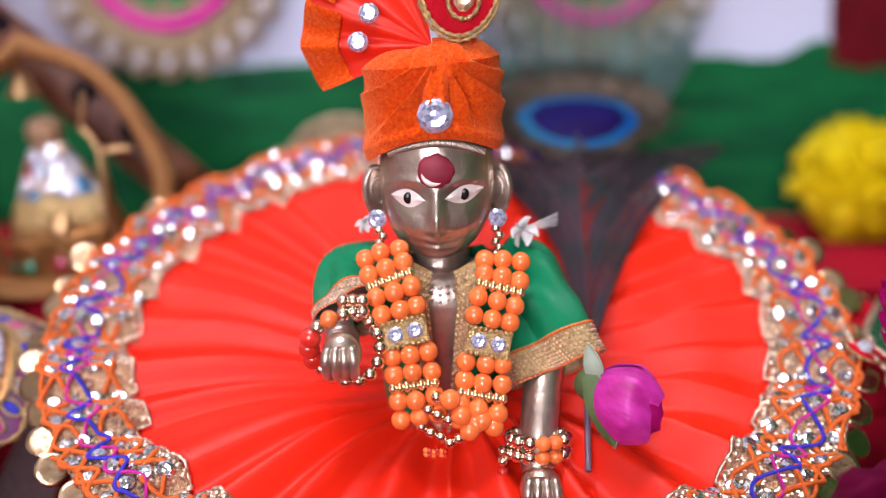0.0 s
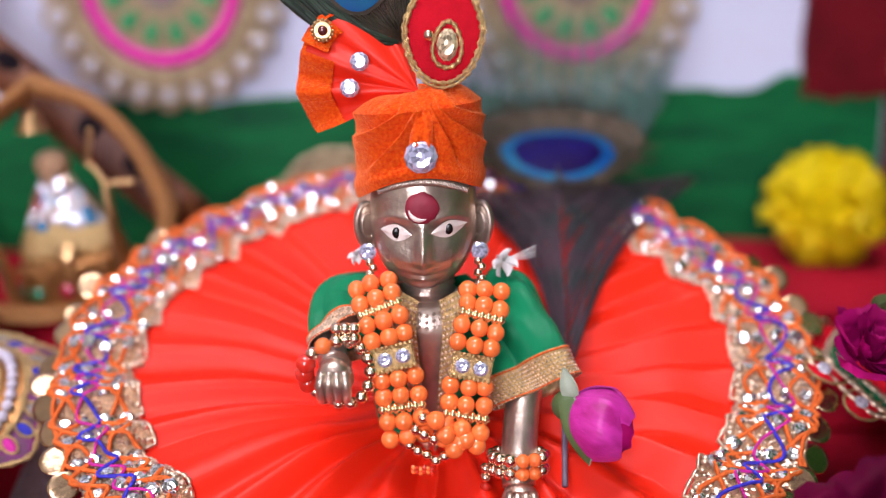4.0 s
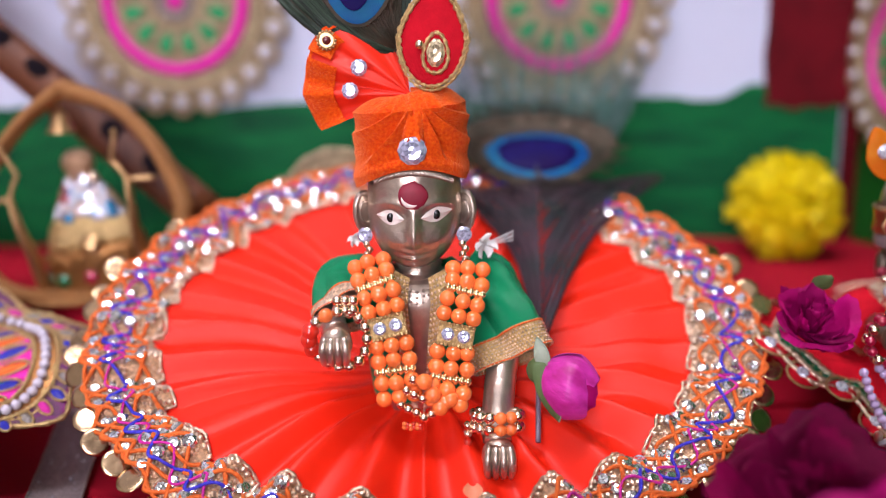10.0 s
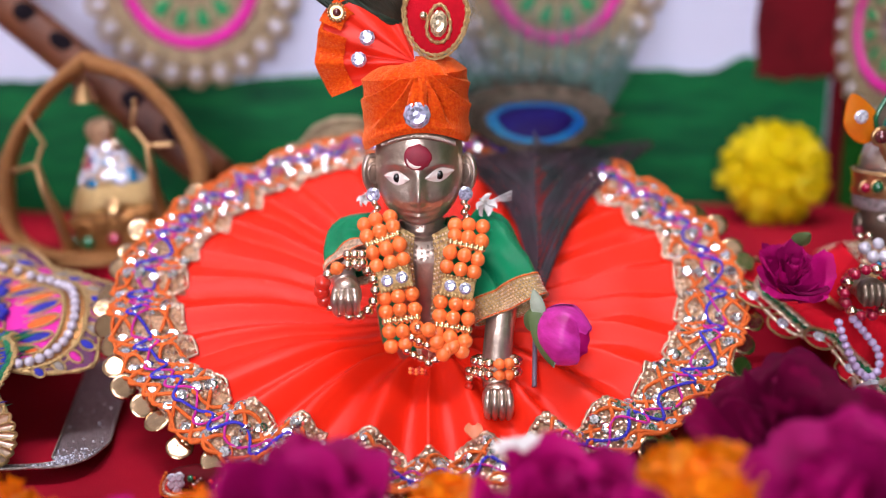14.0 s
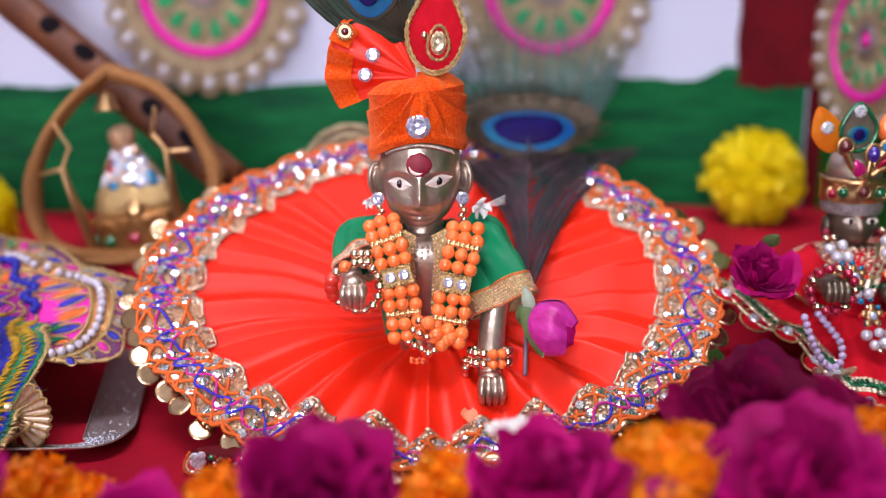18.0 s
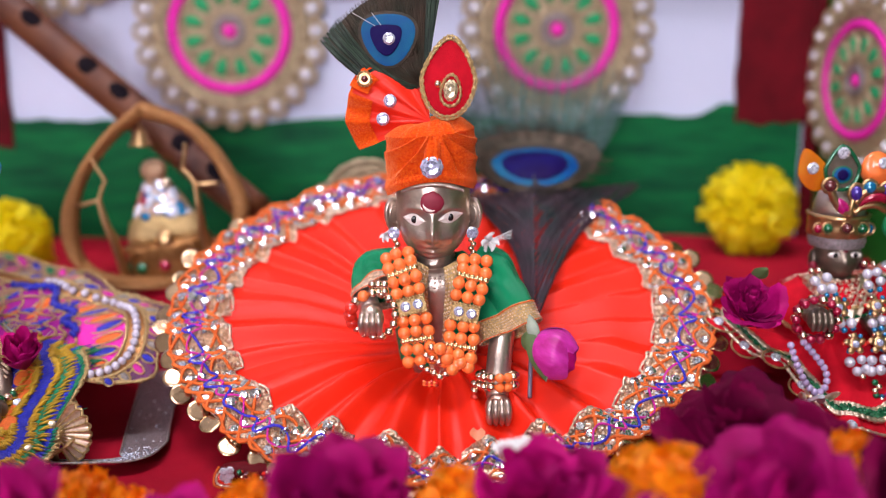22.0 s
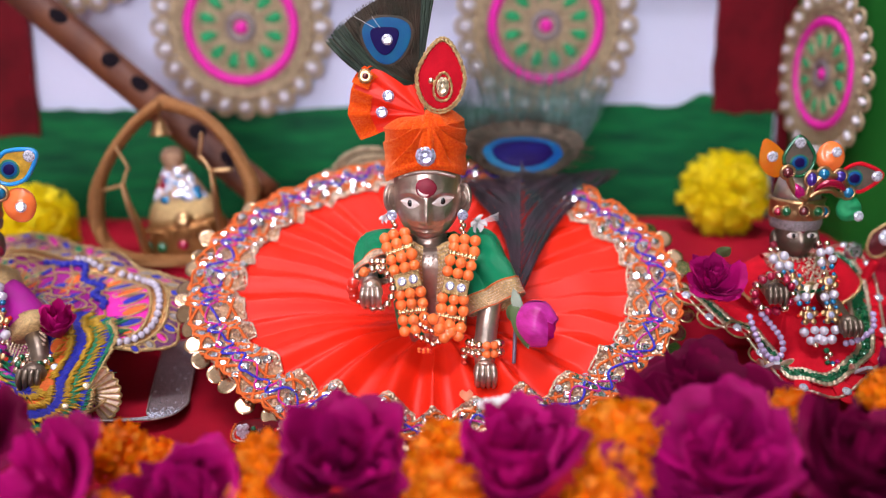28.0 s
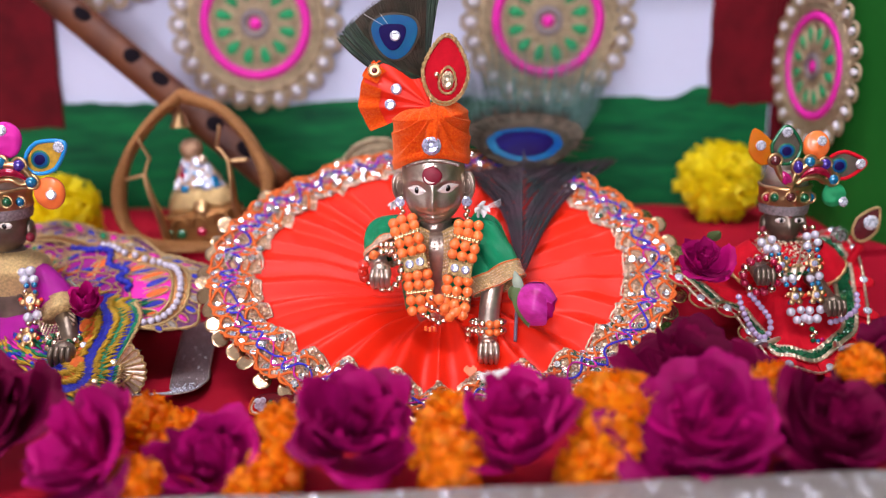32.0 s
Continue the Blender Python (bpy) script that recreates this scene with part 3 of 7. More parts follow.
# ---- things ----
# mandala mats
def mandala(loc, m_rot, label):
    t = thing("rangoli_mat", (0, 0, 0), label, "wall ornament", "round rangoli mats")
    R = 0.050
    g = Geo().lathe([(0.0415, 0), (0.0415, 0.0012), (0.002, 0.0016), (0.0001, 0.0016)], 48)
    part("net", g, M["mat_gold"], t)
    loop = Geo()
    pts = [(0.0455 + 0.0052 * math.cos(a), 0.0047 * math.sin(a), 0.0018) for a in [2 * math.pi * i / 14 for i in range(14)]]
    loop.tube(pts, 0.0013, 6, closed=True)
    lm = loop.mesh("loop", M["mat_gold"])
    n = 24
    for i in range(n):
        part("loop", lm, None, t, m=Matrix.Rotation(2 * math.pi * i / n, 4, "Z"))
        a = 2 * math.pi * i / n
        bead("pearl", "white_pearl", t, (0, 0, 0), 1, Matrix.Translation((0.0452 * math.cos(a), 0.0452 * math.sin(a), 0.0025)) @ Matrix.Rotation(a, 4, "Z") @ Matrix.Diagonal((0.0030, 0.0021, 0.0018, 1)))
    for r, w, mt, nm in ((0.0385, 0.0018, "mat_gold", "cord"), (0.0348, 0.0016, "mat_gold", "cord"), (0.0302, 0.0028, "magenta", "felt_ring"), (0.0262, 0.0012, "mat_gold", "cord"), (0.0108, 0.0012, "mat_gold", "cord")):
        g = Geo().tube([(r * math.cos(2 * math.pi * i / 60), r * math.sin(2 * math.pi * i / 60), 0.0022) for i in range(60)], w, 6, closed=True, flat=0.6, up=(0, 0, 1))
        part(nm, g, M[mt], t)
    d = Geo()
    d.ball((0.0190, 0, 0.0022), (0.0052, 0.0030, 0.0014), 12, 7, fn=lambda p: (p[0], p[1] * (1 + 70 * (p[0] - 0.0190)), p[2]))
    dm = d.mesh("felt_drop", M["green_felt"])
    o = Geo().tube([(0.0190 + 0.0066 * math.cos(a), 0.0040 * math.sin(a) * (1 + 0.35 * math.cos(a)), 0.0024) for a in [2 * math.pi * i / 16 for i in range(16)]], 0.0010, 5, closed=True)
    om = o.mesh("drop_outline", M["mat_gold"])
    for i in range(12):
        rot = Matrix.Rotation(2 * math.pi * (i + 0.5) / 12, 4, "Z")
        part("felt_drop", dm, None, t, m=rot), part("drop_outline", om, None, t, m=rot)
    g = Geo().tube([(0.0068 * math.cos(2 * math.pi * i / 30), 0.0068 * math.sin(2 * math.pi * i / 30), 0.003) for i in range(30)], 0.0019, 6, closed=True, flat=0.6, up=(0, 0, 1))
    part("silver_ring", g, M["ribbon"], t)
    part("centre", Geo().ball((0, 0, 0.002), (0.0040, 0.0040, 0.0022), 14, 7), M["magenta"], t)
    t.matrix_basis = Matrix.Translation(loc) @ m_rot
    return t


UP = Matrix.Rotation(math.radians(90), 4, "X")
m0 = mandala((-0.1005, 0.4190, 0.1525), UP, "round gold lace rangoli mat with magenta ring and green drops")
copy_thing(m0, Matrix.Translation((0.0720, 0.4190, 0.1525)) @ UP)
copy_thing(m0, Matrix.Translation((0.2165, 0.377, 0.128)) @ Matrix.Rotation(math.radians(-79.5), 4, "Z") @ UP @ Matrix.Diagonal((0.90, 0.90, 0.90, 1)))
copy_thing(m0, Matrix.Translation((-0.192, 0.4165, 0.212)) @ UP)

# skirt of the statue
CX, CY, CZ, SA, SB, SL = 0.0115, 0.262, 0.046, 0.1085, 0.0705, 0.62
NP = 26
PH = [2 * math.pi * i / NP + RND.uniform(-0.045, 0.045) for i in range(NP)]
PH[0] = max(PH[0], 0.0)


def saw(phi):
    """Knife pleats: 0 to 1 across a pleat, slow rise and quick fall."""
    p = phi % (2 * math.pi)
    k = 0
    for i in range(NP):
        if PH[i] <= p:
            k = i
    a, b = PH[k], PH[k + 1] if k + 1 < NP else PH[0] + 2 * math.pi
    if p < PH[0]:
        a, b = PH[-1] - 2 * math.pi, PH[0]
    return max(0.0, min(1.0, (p - a) / (b - a)))


def pleat(phi):
    s = saw(phi)
    s = s if math.cos(phi) < 0 else 1 - s
    k = 0.90 if math.cos(phi) < 0.15 else 0.70
    knife = (s / k) ** 1.25 if s < k else (1 - s) / (1 - k)
    front = max(0.0, min(1.0, (-math.sin(phi) - 0.55) * 3))
    return knife * (1 - front) + front * (0.5 - 0.5 * math.cos(2 * math.pi * s ** 1.4))


def skirt(r, phi, lift=0.0):
    fold = phi + 0.022 * (nz(phi * 1.3, r * 2.2, 4.0) + 0.5 * nz(phi * 3, r * 4, 9.0)) * (1.15 - r)
    soft = 0.72 + 0.5 * nz(phi * 2.6, 7.0)
    c, s = math.cos(phi), math.sin(phi)
    x, y = CX + SA * r * c, CY + SB * r * s
    z = CZ + SL * (y - CY)
    z -= 0.012 * math.exp(-(r / 0.35) ** 2)
    z += (0.0018 + 0.0094 * min(r, 0.78)) * (1 - 0.45 * max(0, s)) * (1 + 0.15 * max(0.0, -s) ** 3) * (1 - 3.0 * max(0, r - 0.78)) * soft * (pleat(fold) - 0.5) * min(1, r * 3) + 0.0012 * nz(9 * x / SA, 9 * y / SB, 5.0) * (c > 0) * c + 0.0022 * nz(3 * x / SA, 3 * y / SB, 2.0) + 0.0045 * max(0, c) * max(0, -s + 0.25) * min(1, r * 2) * max(0.0, min(1, (1.0 - r) * 4)) * nz(5 * x / SA + 2 * y / SB, 9 * y / SB, 8.0) + 0.004 * max(0, -s) * (r - 0.5) * math.sin(phi * 9)* 0.5
    if z < 0.0060:
        z = 0.0060 - 0.30 * (0.0060 - z)
    return Vector((x, y - 0.45 * lift, z + 0.89 * lift))


def trim_in(phi):
    step = 0.044 - 0.030 * max(0.0, min(1.0, math.cos(phi) * 2.5))
    return 0.792 - 0.5 * step + step * (saw(phi) if math.cos(phi) > 0 else 1 - saw(phi)) + 0.01 * nz(phi * 3)


dress = thing("pleated_skirt", (0, 0, 0), "orange-red pleated satin skirt with a gold mirror-work border", "skirt")
g = Geo().grid(lambda u, v: skirt(0.10 + 0.82 * v, 2 * math.pi * u), NP * 22, 26, wrap=True)
part("cloth", g, M["satin"], dress)
g = Geo().grid(lambda u, v: skirt(trim_in(2 * math.pi * u) * (1 - v) + 0.985 * v, 2 * math.pi * u, 0.0008), NP * 22, 6, wrap=True)
part("lace_border", g, M["gold_lace"], dress, "gold lace border")
NROW = 76
for j, r in enumerate((0.815, 0.863, 0.912, 0.960)):
    for i in range(NROW):
        phi = 2 * math.pi * (i + 0.5) / NROW + RND.uniform(-0.012, 0.012)
        p = skirt(r + RND.uniform(-0.006, 0.006), phi, 0.0012)
        n = (skirt(r + 0.02, phi) - skirt(r - 0.02, phi)).cross(skirt(r, phi + 0.02) - skirt(r, phi - 0.02)).normalized() + Vector((0.30 * RND.uniform(-1, 1), 0.35 * RND.uniform(-1.2, 0.8), 0.0))
        gem("mirror_bit", "mirror", dress, p, n, RND.uniform(0.0020, 0.0026), spin=RND.uniform(0, 6))
g = Geo()
for i in range(6500):
    phi, v = RND.uniform(0, 2 * math.pi), RND.random()
    a = trim_in(phi)
    g.ball(skirt(a + (0.985 - a) * v, phi, 0.0011), RND.uniform(0.0005, 0.0010), 5, 3)
g.s = [False] * len(g.f)
tagged(part("metal_stitching", g, M["gold_pale"], dress), kind="stuff")
for nm, mt, r0, amp, ph0, w in (("orange_yarn", "thread_orange", 0.840, 0.034, 0.0, 0.00068), ("orange_yarn", "thread_orange", 0.840, 0.034, math.pi, 0.00068), ("orange_yarn", "thread_orange", 0.956, 0.032, 0.4, 0.00068),
                                ("orange_yarn", "thread_orange", 0.956, 0.032, 0.4 + math.pi, 0.00068), ("orange_yarn", "thread_orange", 0.982, 0.012, 1.9, 0.0006), ("magenta_yarn", "thread_pink", 0.898, 0.032, math.pi, 0.00045), ("blue_yarn", "thread_blue", 0.898, 0.034, 0.0, 0.00055)):
    pts = []
    blue = nm != "orange_yarn"
    for i in range(NROW * 12):
        phi = 2 * math.pi * i / (NROW * 12)
        sn = math.sin(NROW / 2 * phi + ph0 + 1.6 * nz(phi * 6, r0 * 50, ph0))
        wv = sn if blue else 0.6 * sn + 0.4 * math.asin(sn) / 1.571
        pts.append(skirt(r0 + amp * wv + 0.016 * nz(phi * 15, r0 * 90, ph0), phi, (0.0024 if blue else 0.0019) + 0.0004 * nz(phi * 30, r0, ph0)))
    part(nm, Geo().tube(pts, [w * (1 + 0.2 * nz(i * 0.4, r0)) for i in range(len(pts))], 6, closed=True, up=(0, -0.5, 0.85)), M[mt], dress)
pts = []
for i in range(NROW * 12):
    phi = 2 * math.pi * i / (NROW * 12)
    pts.append(skirt(trim_in(phi) - 0.010 * abs(math.sin(NROW * 0.5 * phi)), phi, 0.0012))
part("lace_edge", Geo().tube(pts, [0.00055 * (1 + 0.3 * math.sin(i * 2.0)) for i in range(len(pts))], 5, closed=True, up=(0, -0.5, 0.85)), M["gold_pale"], dress)
g = Geo()
for i in range(420):
    phi = 2 * math.pi * (i + RND.uniform(-0.2, 0.2)) / 420
    g.ball(skirt(trim_in(phi) + 0.008 + 0.004 * RND.uniform(-1, 1), phi, 0.0014), (0.0011 * RND.uniform(0.8, 1.2), 0.0010, 0.0008), 7, 5)
tagged(part("edge_stitching", g, M["gold_pale"], dress, "row of bright gold knots along the lace"), kind="stuff")
sq = Geo().lathe([(0.0041, -0.0001), (0.0042, 0.0), (0.0041, 0.00014), (0.0030, 0.00034), (0.0006, 0.0001)], 24).mesh("sequin", M["sequin"])
NS = 60
for i in range(NS):
    phi = 2 * math.pi * (i + RND.uniform(-0.2, 0.2)) / NS
    p = skirt(1.0 + RND.uniform(-0.006, 0.018), phi, -0.0006 + 0.0008 * (i % 2))
    n = Vector((0.5 * RND.uniform(-1, 1), -0.75 + 0.4 * RND.uniform(-1, 1), 0.65))
    if math.sin(phi) < 0.35 or i % 4 == 0:
        part("sequin", sq, None, dress, m=aim(p, n))
# a turned-up corner of the lining's border under the front edge
lin = thing("lining_border", (-0.0560, 0.2040, 0.0), "dark red beaded corner of the underskirt border on the cloth", "trim")
part("cloth", Geo().ball((0, 0, 0.0042), (0.0105, 0.0042, 0.0042), 28, 14, fn=lambda p: (p[0] * (1 + 20 * (p[2] - 0.0042)), p[1], max(0.0004, p[2] + 0.0004 * nz(p[0] * 500, p[2] * 500)))), M["red_paint"], lin)
for k in range(3):
    part("piping", Geo().tube(bez([(-0.0090 + 0.0008 * k, -0.0030, 0.0078 - 0.001 * k), (-0.0108 + 0.0008 * k, -0.0036, 0.0040), (-0.0096 + 0.001 * k, -0.0046, 0.0010 + 0.0006 * k), (0, -0.0050, 0.0008 + 0.0006 * k), (0.0110, -0.0040, 0.0012 + 0.0006 * k)], 36), [0.00045 * (1 + 0.4 * math.sin(i * 2.1)) for i in range(37)], 6), M[("thread_orange", "gold_pale", "red_bead")[k]], lin)
for x, z in ((-0.0072, 0.0066), (-0.0050, 0.0070), (-0.0074, 0.0044), (-0.0050, 0.0048), (-0.0060, 0.0028)):
    gem("crystal", "crystal", lin, (x, -0.0042, z), (0.1, -1, 0.2), 0.0014)
bead("bead", "green_stone", lin, (-0.0018, -0.0042, 0.0062), 0.0011)
for i in range(26):
    bead("bead", ("garnet", "red_bead", "gold_bead")[i % 3], lin, (RND.uniform(-0.001, 0.009), -0.0043 + 0.0004 * RND.random(), RND.uniform(0.0016, 0.0064)), RND.uniform(0.0005, 0.0009))
# ---- the statue and what it wears ----
HX, HY = 0.0093, 0.2515


def bump2(x, z, cx, cz, sx, sz):
    return math.exp(-((x - cx) / sx) ** 2 - ((z - cz) / sz) ** 2)


def head_fn(p):
    x, y, z = p[0] - HX, p[1], p[2]
    k = max(0.0, min(1.0, (0.092 - z) / 0.019))
    x *= 1 + 0.20 * k
    if y < HY:
        y -= 0.0050 * k ** 1.4 * min(1.0, (HY - y) / 0.006)
    if y < HY - 0.002:
        w = min(1.0, (HY - 0.002 - y) / 0.006)
        d = 0.0034 * bump2(x, z, 0, 0.0826, 0.0014, 0.0036) + 0.0012 * bump2(x, z, 0, 0.0862, 0.0013, 0.0040) + 0.0012 * bump2(x, z, 0, 0.0807, 0.0030, 0.0013)
        d += 0.0016 * bump2(x, z, 0, 0.0783, 0.0032, 0.0008) + 0.0015 * bump2(x, z, 0, 0.0767, 0.0026, 0.0008) - 0.0014 * bump2(x, z, 0, 0.0774 + 18 * x * x, 0.0040, 0.0004)
        d += 0.0012 * bump2(x, z, 0, 0.0740, 0.0036, 0.0018) - 0.0006 * bump2(x, z, 0, 0.0757, 0.004, 0.0008)
        for s in (-1, 1):
            d -= 0.0011 * bump2(x, z, s * 0.0068, 0.0878, 0.0042, 0.0026)
            d += 0.0007 * bump2(x, z, s * 0.0068, 0.0920 - 60 * (abs(x) - 0.0066) ** 2, 0.0050, 0.0009) + 0.0008 * bump2(x, z, s * 0.0076, 0.0806, 0.0036, 0.0032)
        y -= d * w
    if z < 0.0900:
        z = 0.0900 - (0.0900 - z) * (1 + 0.10 * k)
    return (HX + x, y, z)


def face_y(x, z):
    t = 1 - (x / 0.0141) ** 2 - ((z - 0.0930) / 0.0206) ** 2
    return head_fn((HX + x, HY - 0.0150 * math.sqrt(max(0.05, t)), z))[1]


g = Geo()
g.ball((HX, HY, 0.0930), (0.0140, 0.0150, 0.0206), 110, 90, fn=head_fn)
# ribbed line of hair under the turban
for i in range(61):
    x = (i / 60 - 0.5) * 0.0232
    zc = 0.1010 - 24 * x * x
    g.tube([(HX + x * (1 + 0.03 * q), face_y(x, zc + q * 0.0011) - 0.00035 * (1 - q * q) - 0.0001, zc + q * 0.0011) for q in (-1, -0.5, 0, 0.5, 1)], 0.00024, 6)
# flat ears with a rolled rim and an inner ridge
for s in (-1, 1):
    st = len(g.v)
    g.ball((0, 0, 0), (0.0038, 0.0013, 0.0066), 24, 16)
    for k, rr in ((1.0, 0.00075), (0.55, 0.00055)):
        g.tube([(0.0034 * k * math.cos(t) * s, -0.0010 - 0.0003 * (1 - k), 0.0060 * k * math.sin(t)) for t in [math.pi * (i / 18 - 0.5) * 1.5 for i in range(19)]], rr, 6)
    g.move(pose(HX + s * 0.0152, 0.2505, 0.0872, 0, s * 4, -s * 32), st)
# neck with rings, torso, arms
g.lathe([(0.0082, 0), (0.0074, 0.003), (0.0080, 0.0038), (0.0070, 0.0046), (0.0078, 0.0056), (0.0070, 0.0066), (0.0070, 0.012)], 28, (HX + 0.0005, 0.2515, 0.0655), cap=False)
g.lathe([(0.012, 0.0), (0.0125, 0.02), (0.0145, 0.033), (0.0170, 0.042), (0.0165, 0.047), (0.0120, 0.0505), (0.0070, 0.052)], 32, (0.0105, 0.2520, 0.017), sy=0.68)
for i in range(4):
    for k in range(7):
        a = (k - 3) * 0.13
        g.ball((HX + 0.0005 + 0.0085 * math.sin(a * 1.7), 0.2398 + 0.0022 * abs(a) + 0.0004 * i, 0.0650 - 0.0019 * i + 0.0016 * abs(a) * 2), 0.0005, 6, 4)
g.tube(bez([(-0.008, 0.2510, 0.0640), (-0.0165, 0.2460, 0.0600), (-0.0150, 0.2360, 0.0570), (-0.0128, 0.2270, 0.0560)], 12), [0.0052] * 4 + [0.0046] * 4 + [0.0040] * 5, 12)
g.tube(bez([(0.028, 0.2510, 0.0640), (0.0360, 0.2460, 0.0520), (0.0340, 0.2330, 0.0380), (0.0328, 0.2265, 0.0285), (0.0328, 0.2235, 0.0245)], 16), [0.0054] * 6 + [0.0046] * 6 + [0.0042] * 5, 12)
# fists: a rounded block with four fingers


def fist(c, s, tilt):
    st = len(g.v)
    g.ball((0, 0, 0), (0.0046 * s, 0.0042 * s, 0.0052 * s), 20, 14)
    for i in range(4):
        x = (i - 1.5) * 0.0021 * s
        g.tube(bez([(x * 0.8, -0.0032 * s, 0.0034 * s), (x, -0.0049 * s, 0.0008 * s), (x, -0.0046 * s, -0.0030 * s), (x * 0.9, -0.0026 * s, -0.0052 * s)], 8), [0.0010 * s, 0.0011 * s, 0.0012 * s, 0.0012 * s, 0.0012 * s, 0.0011 * s, 0.0010 * s, 0.0009 * s, 0.0006 * s], 8)
    g.move(pose(*c, tilt, 0, 0), st)


fist((-0.0126, 0.2220, 0.0552), 1.0, 8)
fist((0.0330, 0.2205, 0.0215), 1.08, -10)
# enamelled eyes and the paste mark, inlaid


for s in (-1, 1):
    cx, cz, hw, tl = (-0.0068, 0.0877, 0.0041, -0.0003) if s < 0 else (0.0066, 0.0886, 0.0046, 0.0008)

    def eye(u, v, cx=cx, cz=cz, hw=hw, tl=tl):
        a = (u - 0.5) * 2
        hgt = 0.0022 * (1 - abs(a) ** 1.7)
        x, z = cx + a * hw, cz + (v - 0.5) * 2 * hgt + a * tl
        return (HX + x, face_y(x, z) - 0.0010 + 0.0011 * abs(v - 0.5), z)
    g.grid(eye, 16, 8, slot=1)
    g.ball((HX + cx * 0.98, face_y(cx, cz) - 0.0010, cz), (0.00118, 0.0005, 0.00145), 16, 8, slot=2)
g.ball((HX - 0.0004, face_y(0, 0.0945) - 0.0003, 0.0944), (0.0040, 0.0011, 0.0041), 28, 14, slot=3, fn=lambda p: (p[0] + 0.0010 * max(0, (p[0] - HX) / 0.004) ** 3, p[1], p[2] + 0.0006 * nz(p[0] * 900, p[2] * 900)))
g.tube([(HX - 0.0004 + 0.0030 * math.cos(t), face_y(0, 0.0945) - 0.0011 + 0.0002 * abs(math.cos(t)), 0.0944 + 0.0030 * math.sin(t)) for t in [math.radians(185 + 8 * i) for i in range(15)]], [0.0001 + 0.00055 * math.sin(math.pi * i / 14) for i in range(15)], 6, slot=1)
statue = solid("statue", g, [M["silver"], M["white_enamel"], M["black_enamel"], M["tilak"]], "small silver statue dressed in orange and green", "statue")

# blouse
blouse = thing("blouse", (0, 0, 0), "green satin blouse with gold brocade edging on the silver statue", "blouse")


def shell(u, v):
    a = math.radians(-90 + 24 + (360 - 48) * u)
    k = 1 - v
    open_ = 1.0
    rx = 0.0195 - 0.0050 * k ** 1.3 if v < 0.8 else 0.0195 - 0.050 * (v - 0.8) ** 1.3
    z = 0.030 + 0.041 * v
    wide = math.radians(10 + 26 * v)
    a = -math.pi / 2 + wide + (2 * math.pi - 2 * wide) * u
    return (0.0105 + rx * math.cos(a), 0.2520 + 0.72 * rx * math.sin(a) - 0.0008, z + 0.0005 * math.sin(a * 11))


part("bodice", Geo().grid(shell, 60, 16), M["green_satin"], blouse)


def edge(side):
    def fn(u, v):
        p = Vector(shell(0.0 if side > 0 else 1.0, v))
        q = Vector((0.0105, 0.2385, p.z - 0.003))
        return p + (q - p) * (u * 0.66) + Vector((0, -0.0010, 0))
    return fn


for s in (1, -1):
    ne = part("neckline_edging", Geo().grid(edge(s), 5, 16), M["gold_thread"], blouse, "gold brocade edging")
    st = Geo()
    for i in range(26):
        for k in range(6):
            st.ball(Vector(edge(s)((k + 0.5) / 6, i / 26)) + Vector((0, -0.0001, 0)), (0.00036, 0.0003, 0.00050), 6, 4)
    tagged(part("stitching", st, M["gold_pale"], ne), kind="stuff")


def sleeve(path, radii, squash, wav, nm):
    pts = bez(path, 20)
    n = 40
    gg = Geo()

    def ring(u, v, k=1.0):
        i = min(19, int(v * 20))
        f = v * 20 - i
        p = pts[i].lerp(pts[i + 1], f)
        d = (pts[i + 1] - pts[i]).normalized()
        sd = d.cross(Vector((0, -1, 0.2))).normalized()
        w = d.cross(sd)
        j = v * (len(radii) - 1)
        jj = min(len(radii) - 2, int(j))
        r = radii[jj] + (radii[jj + 1] - radii[jj]) * (j - jj)
        a = 2 * math.pi * u
        crease = abs(math.sin(a * 2.5 + v * 3.2 + 1.2 * nz(math.cos(a), math.sin(a), v * 2)))
        r *= k * (1 + wav * v * math.sin(a * 3 + v * 2.5) + 0.5 * wav * nz(a, v * 4) + 0.9 * wav * (crease - 0.6) * math.sin(math.pi * min(1, v * 1.1)))
        return p + sd * (r * math.cos(a)) + w * (r * squash * math.sin(a))
    gg.grid(ring, n, 16, wrap=True, v=(0, 0.84))
    part(nm, gg, M["green_satin"], blouse)
    e = Geo().grid(lambda u, v: ring(u, v, 1.05), n, 4, wrap=True, v=(0.80, 1.0))
    cf = part("cuff", e, M["gold_thread"], blouse, "gold brocade cuff")
    st = Geo()
    for row in range(9):
        for i in range(78):
            q = ring((i + 0.5 * (row % 2)) / 78, 0.810 + 0.0225 * row, 1.052)
            st.ball(q, (0.00040, 0.00030, 0.00036), 5, 3)
    for v0 in (0.81, 0.985):
        part("cuff_piping", Geo().tube([ring(i / 60, v0, 1.06) for i in range(60)], 0.0003, 5, closed=True), M["thread_orange"], cf)
    tagged(part("stitching", st, M["gold_pale"], cf), kind="stuff")


sleeve([(-0.004, 0.2520, 0.0690), (-0.0120, 0.2500, 0.0665), (-0.0132, 0.2440, 0.0625), (-0.0115, 0.2370, 0.0595)], [0.0050, 0.0072, 0.0076, 0.0076], 0.9, 0.18, "sleeve")
sleeve([(0.024, 0.2520, 0.0700), (0.0300, 0.2505, 0.0650), (0.0345, 0.2455, 0.0555), (0.0395, 0.2380, 0.0440)], [0.0060, 0.0094, 0.0108, 0.0096], 0.72, 0.38, "sleeve")

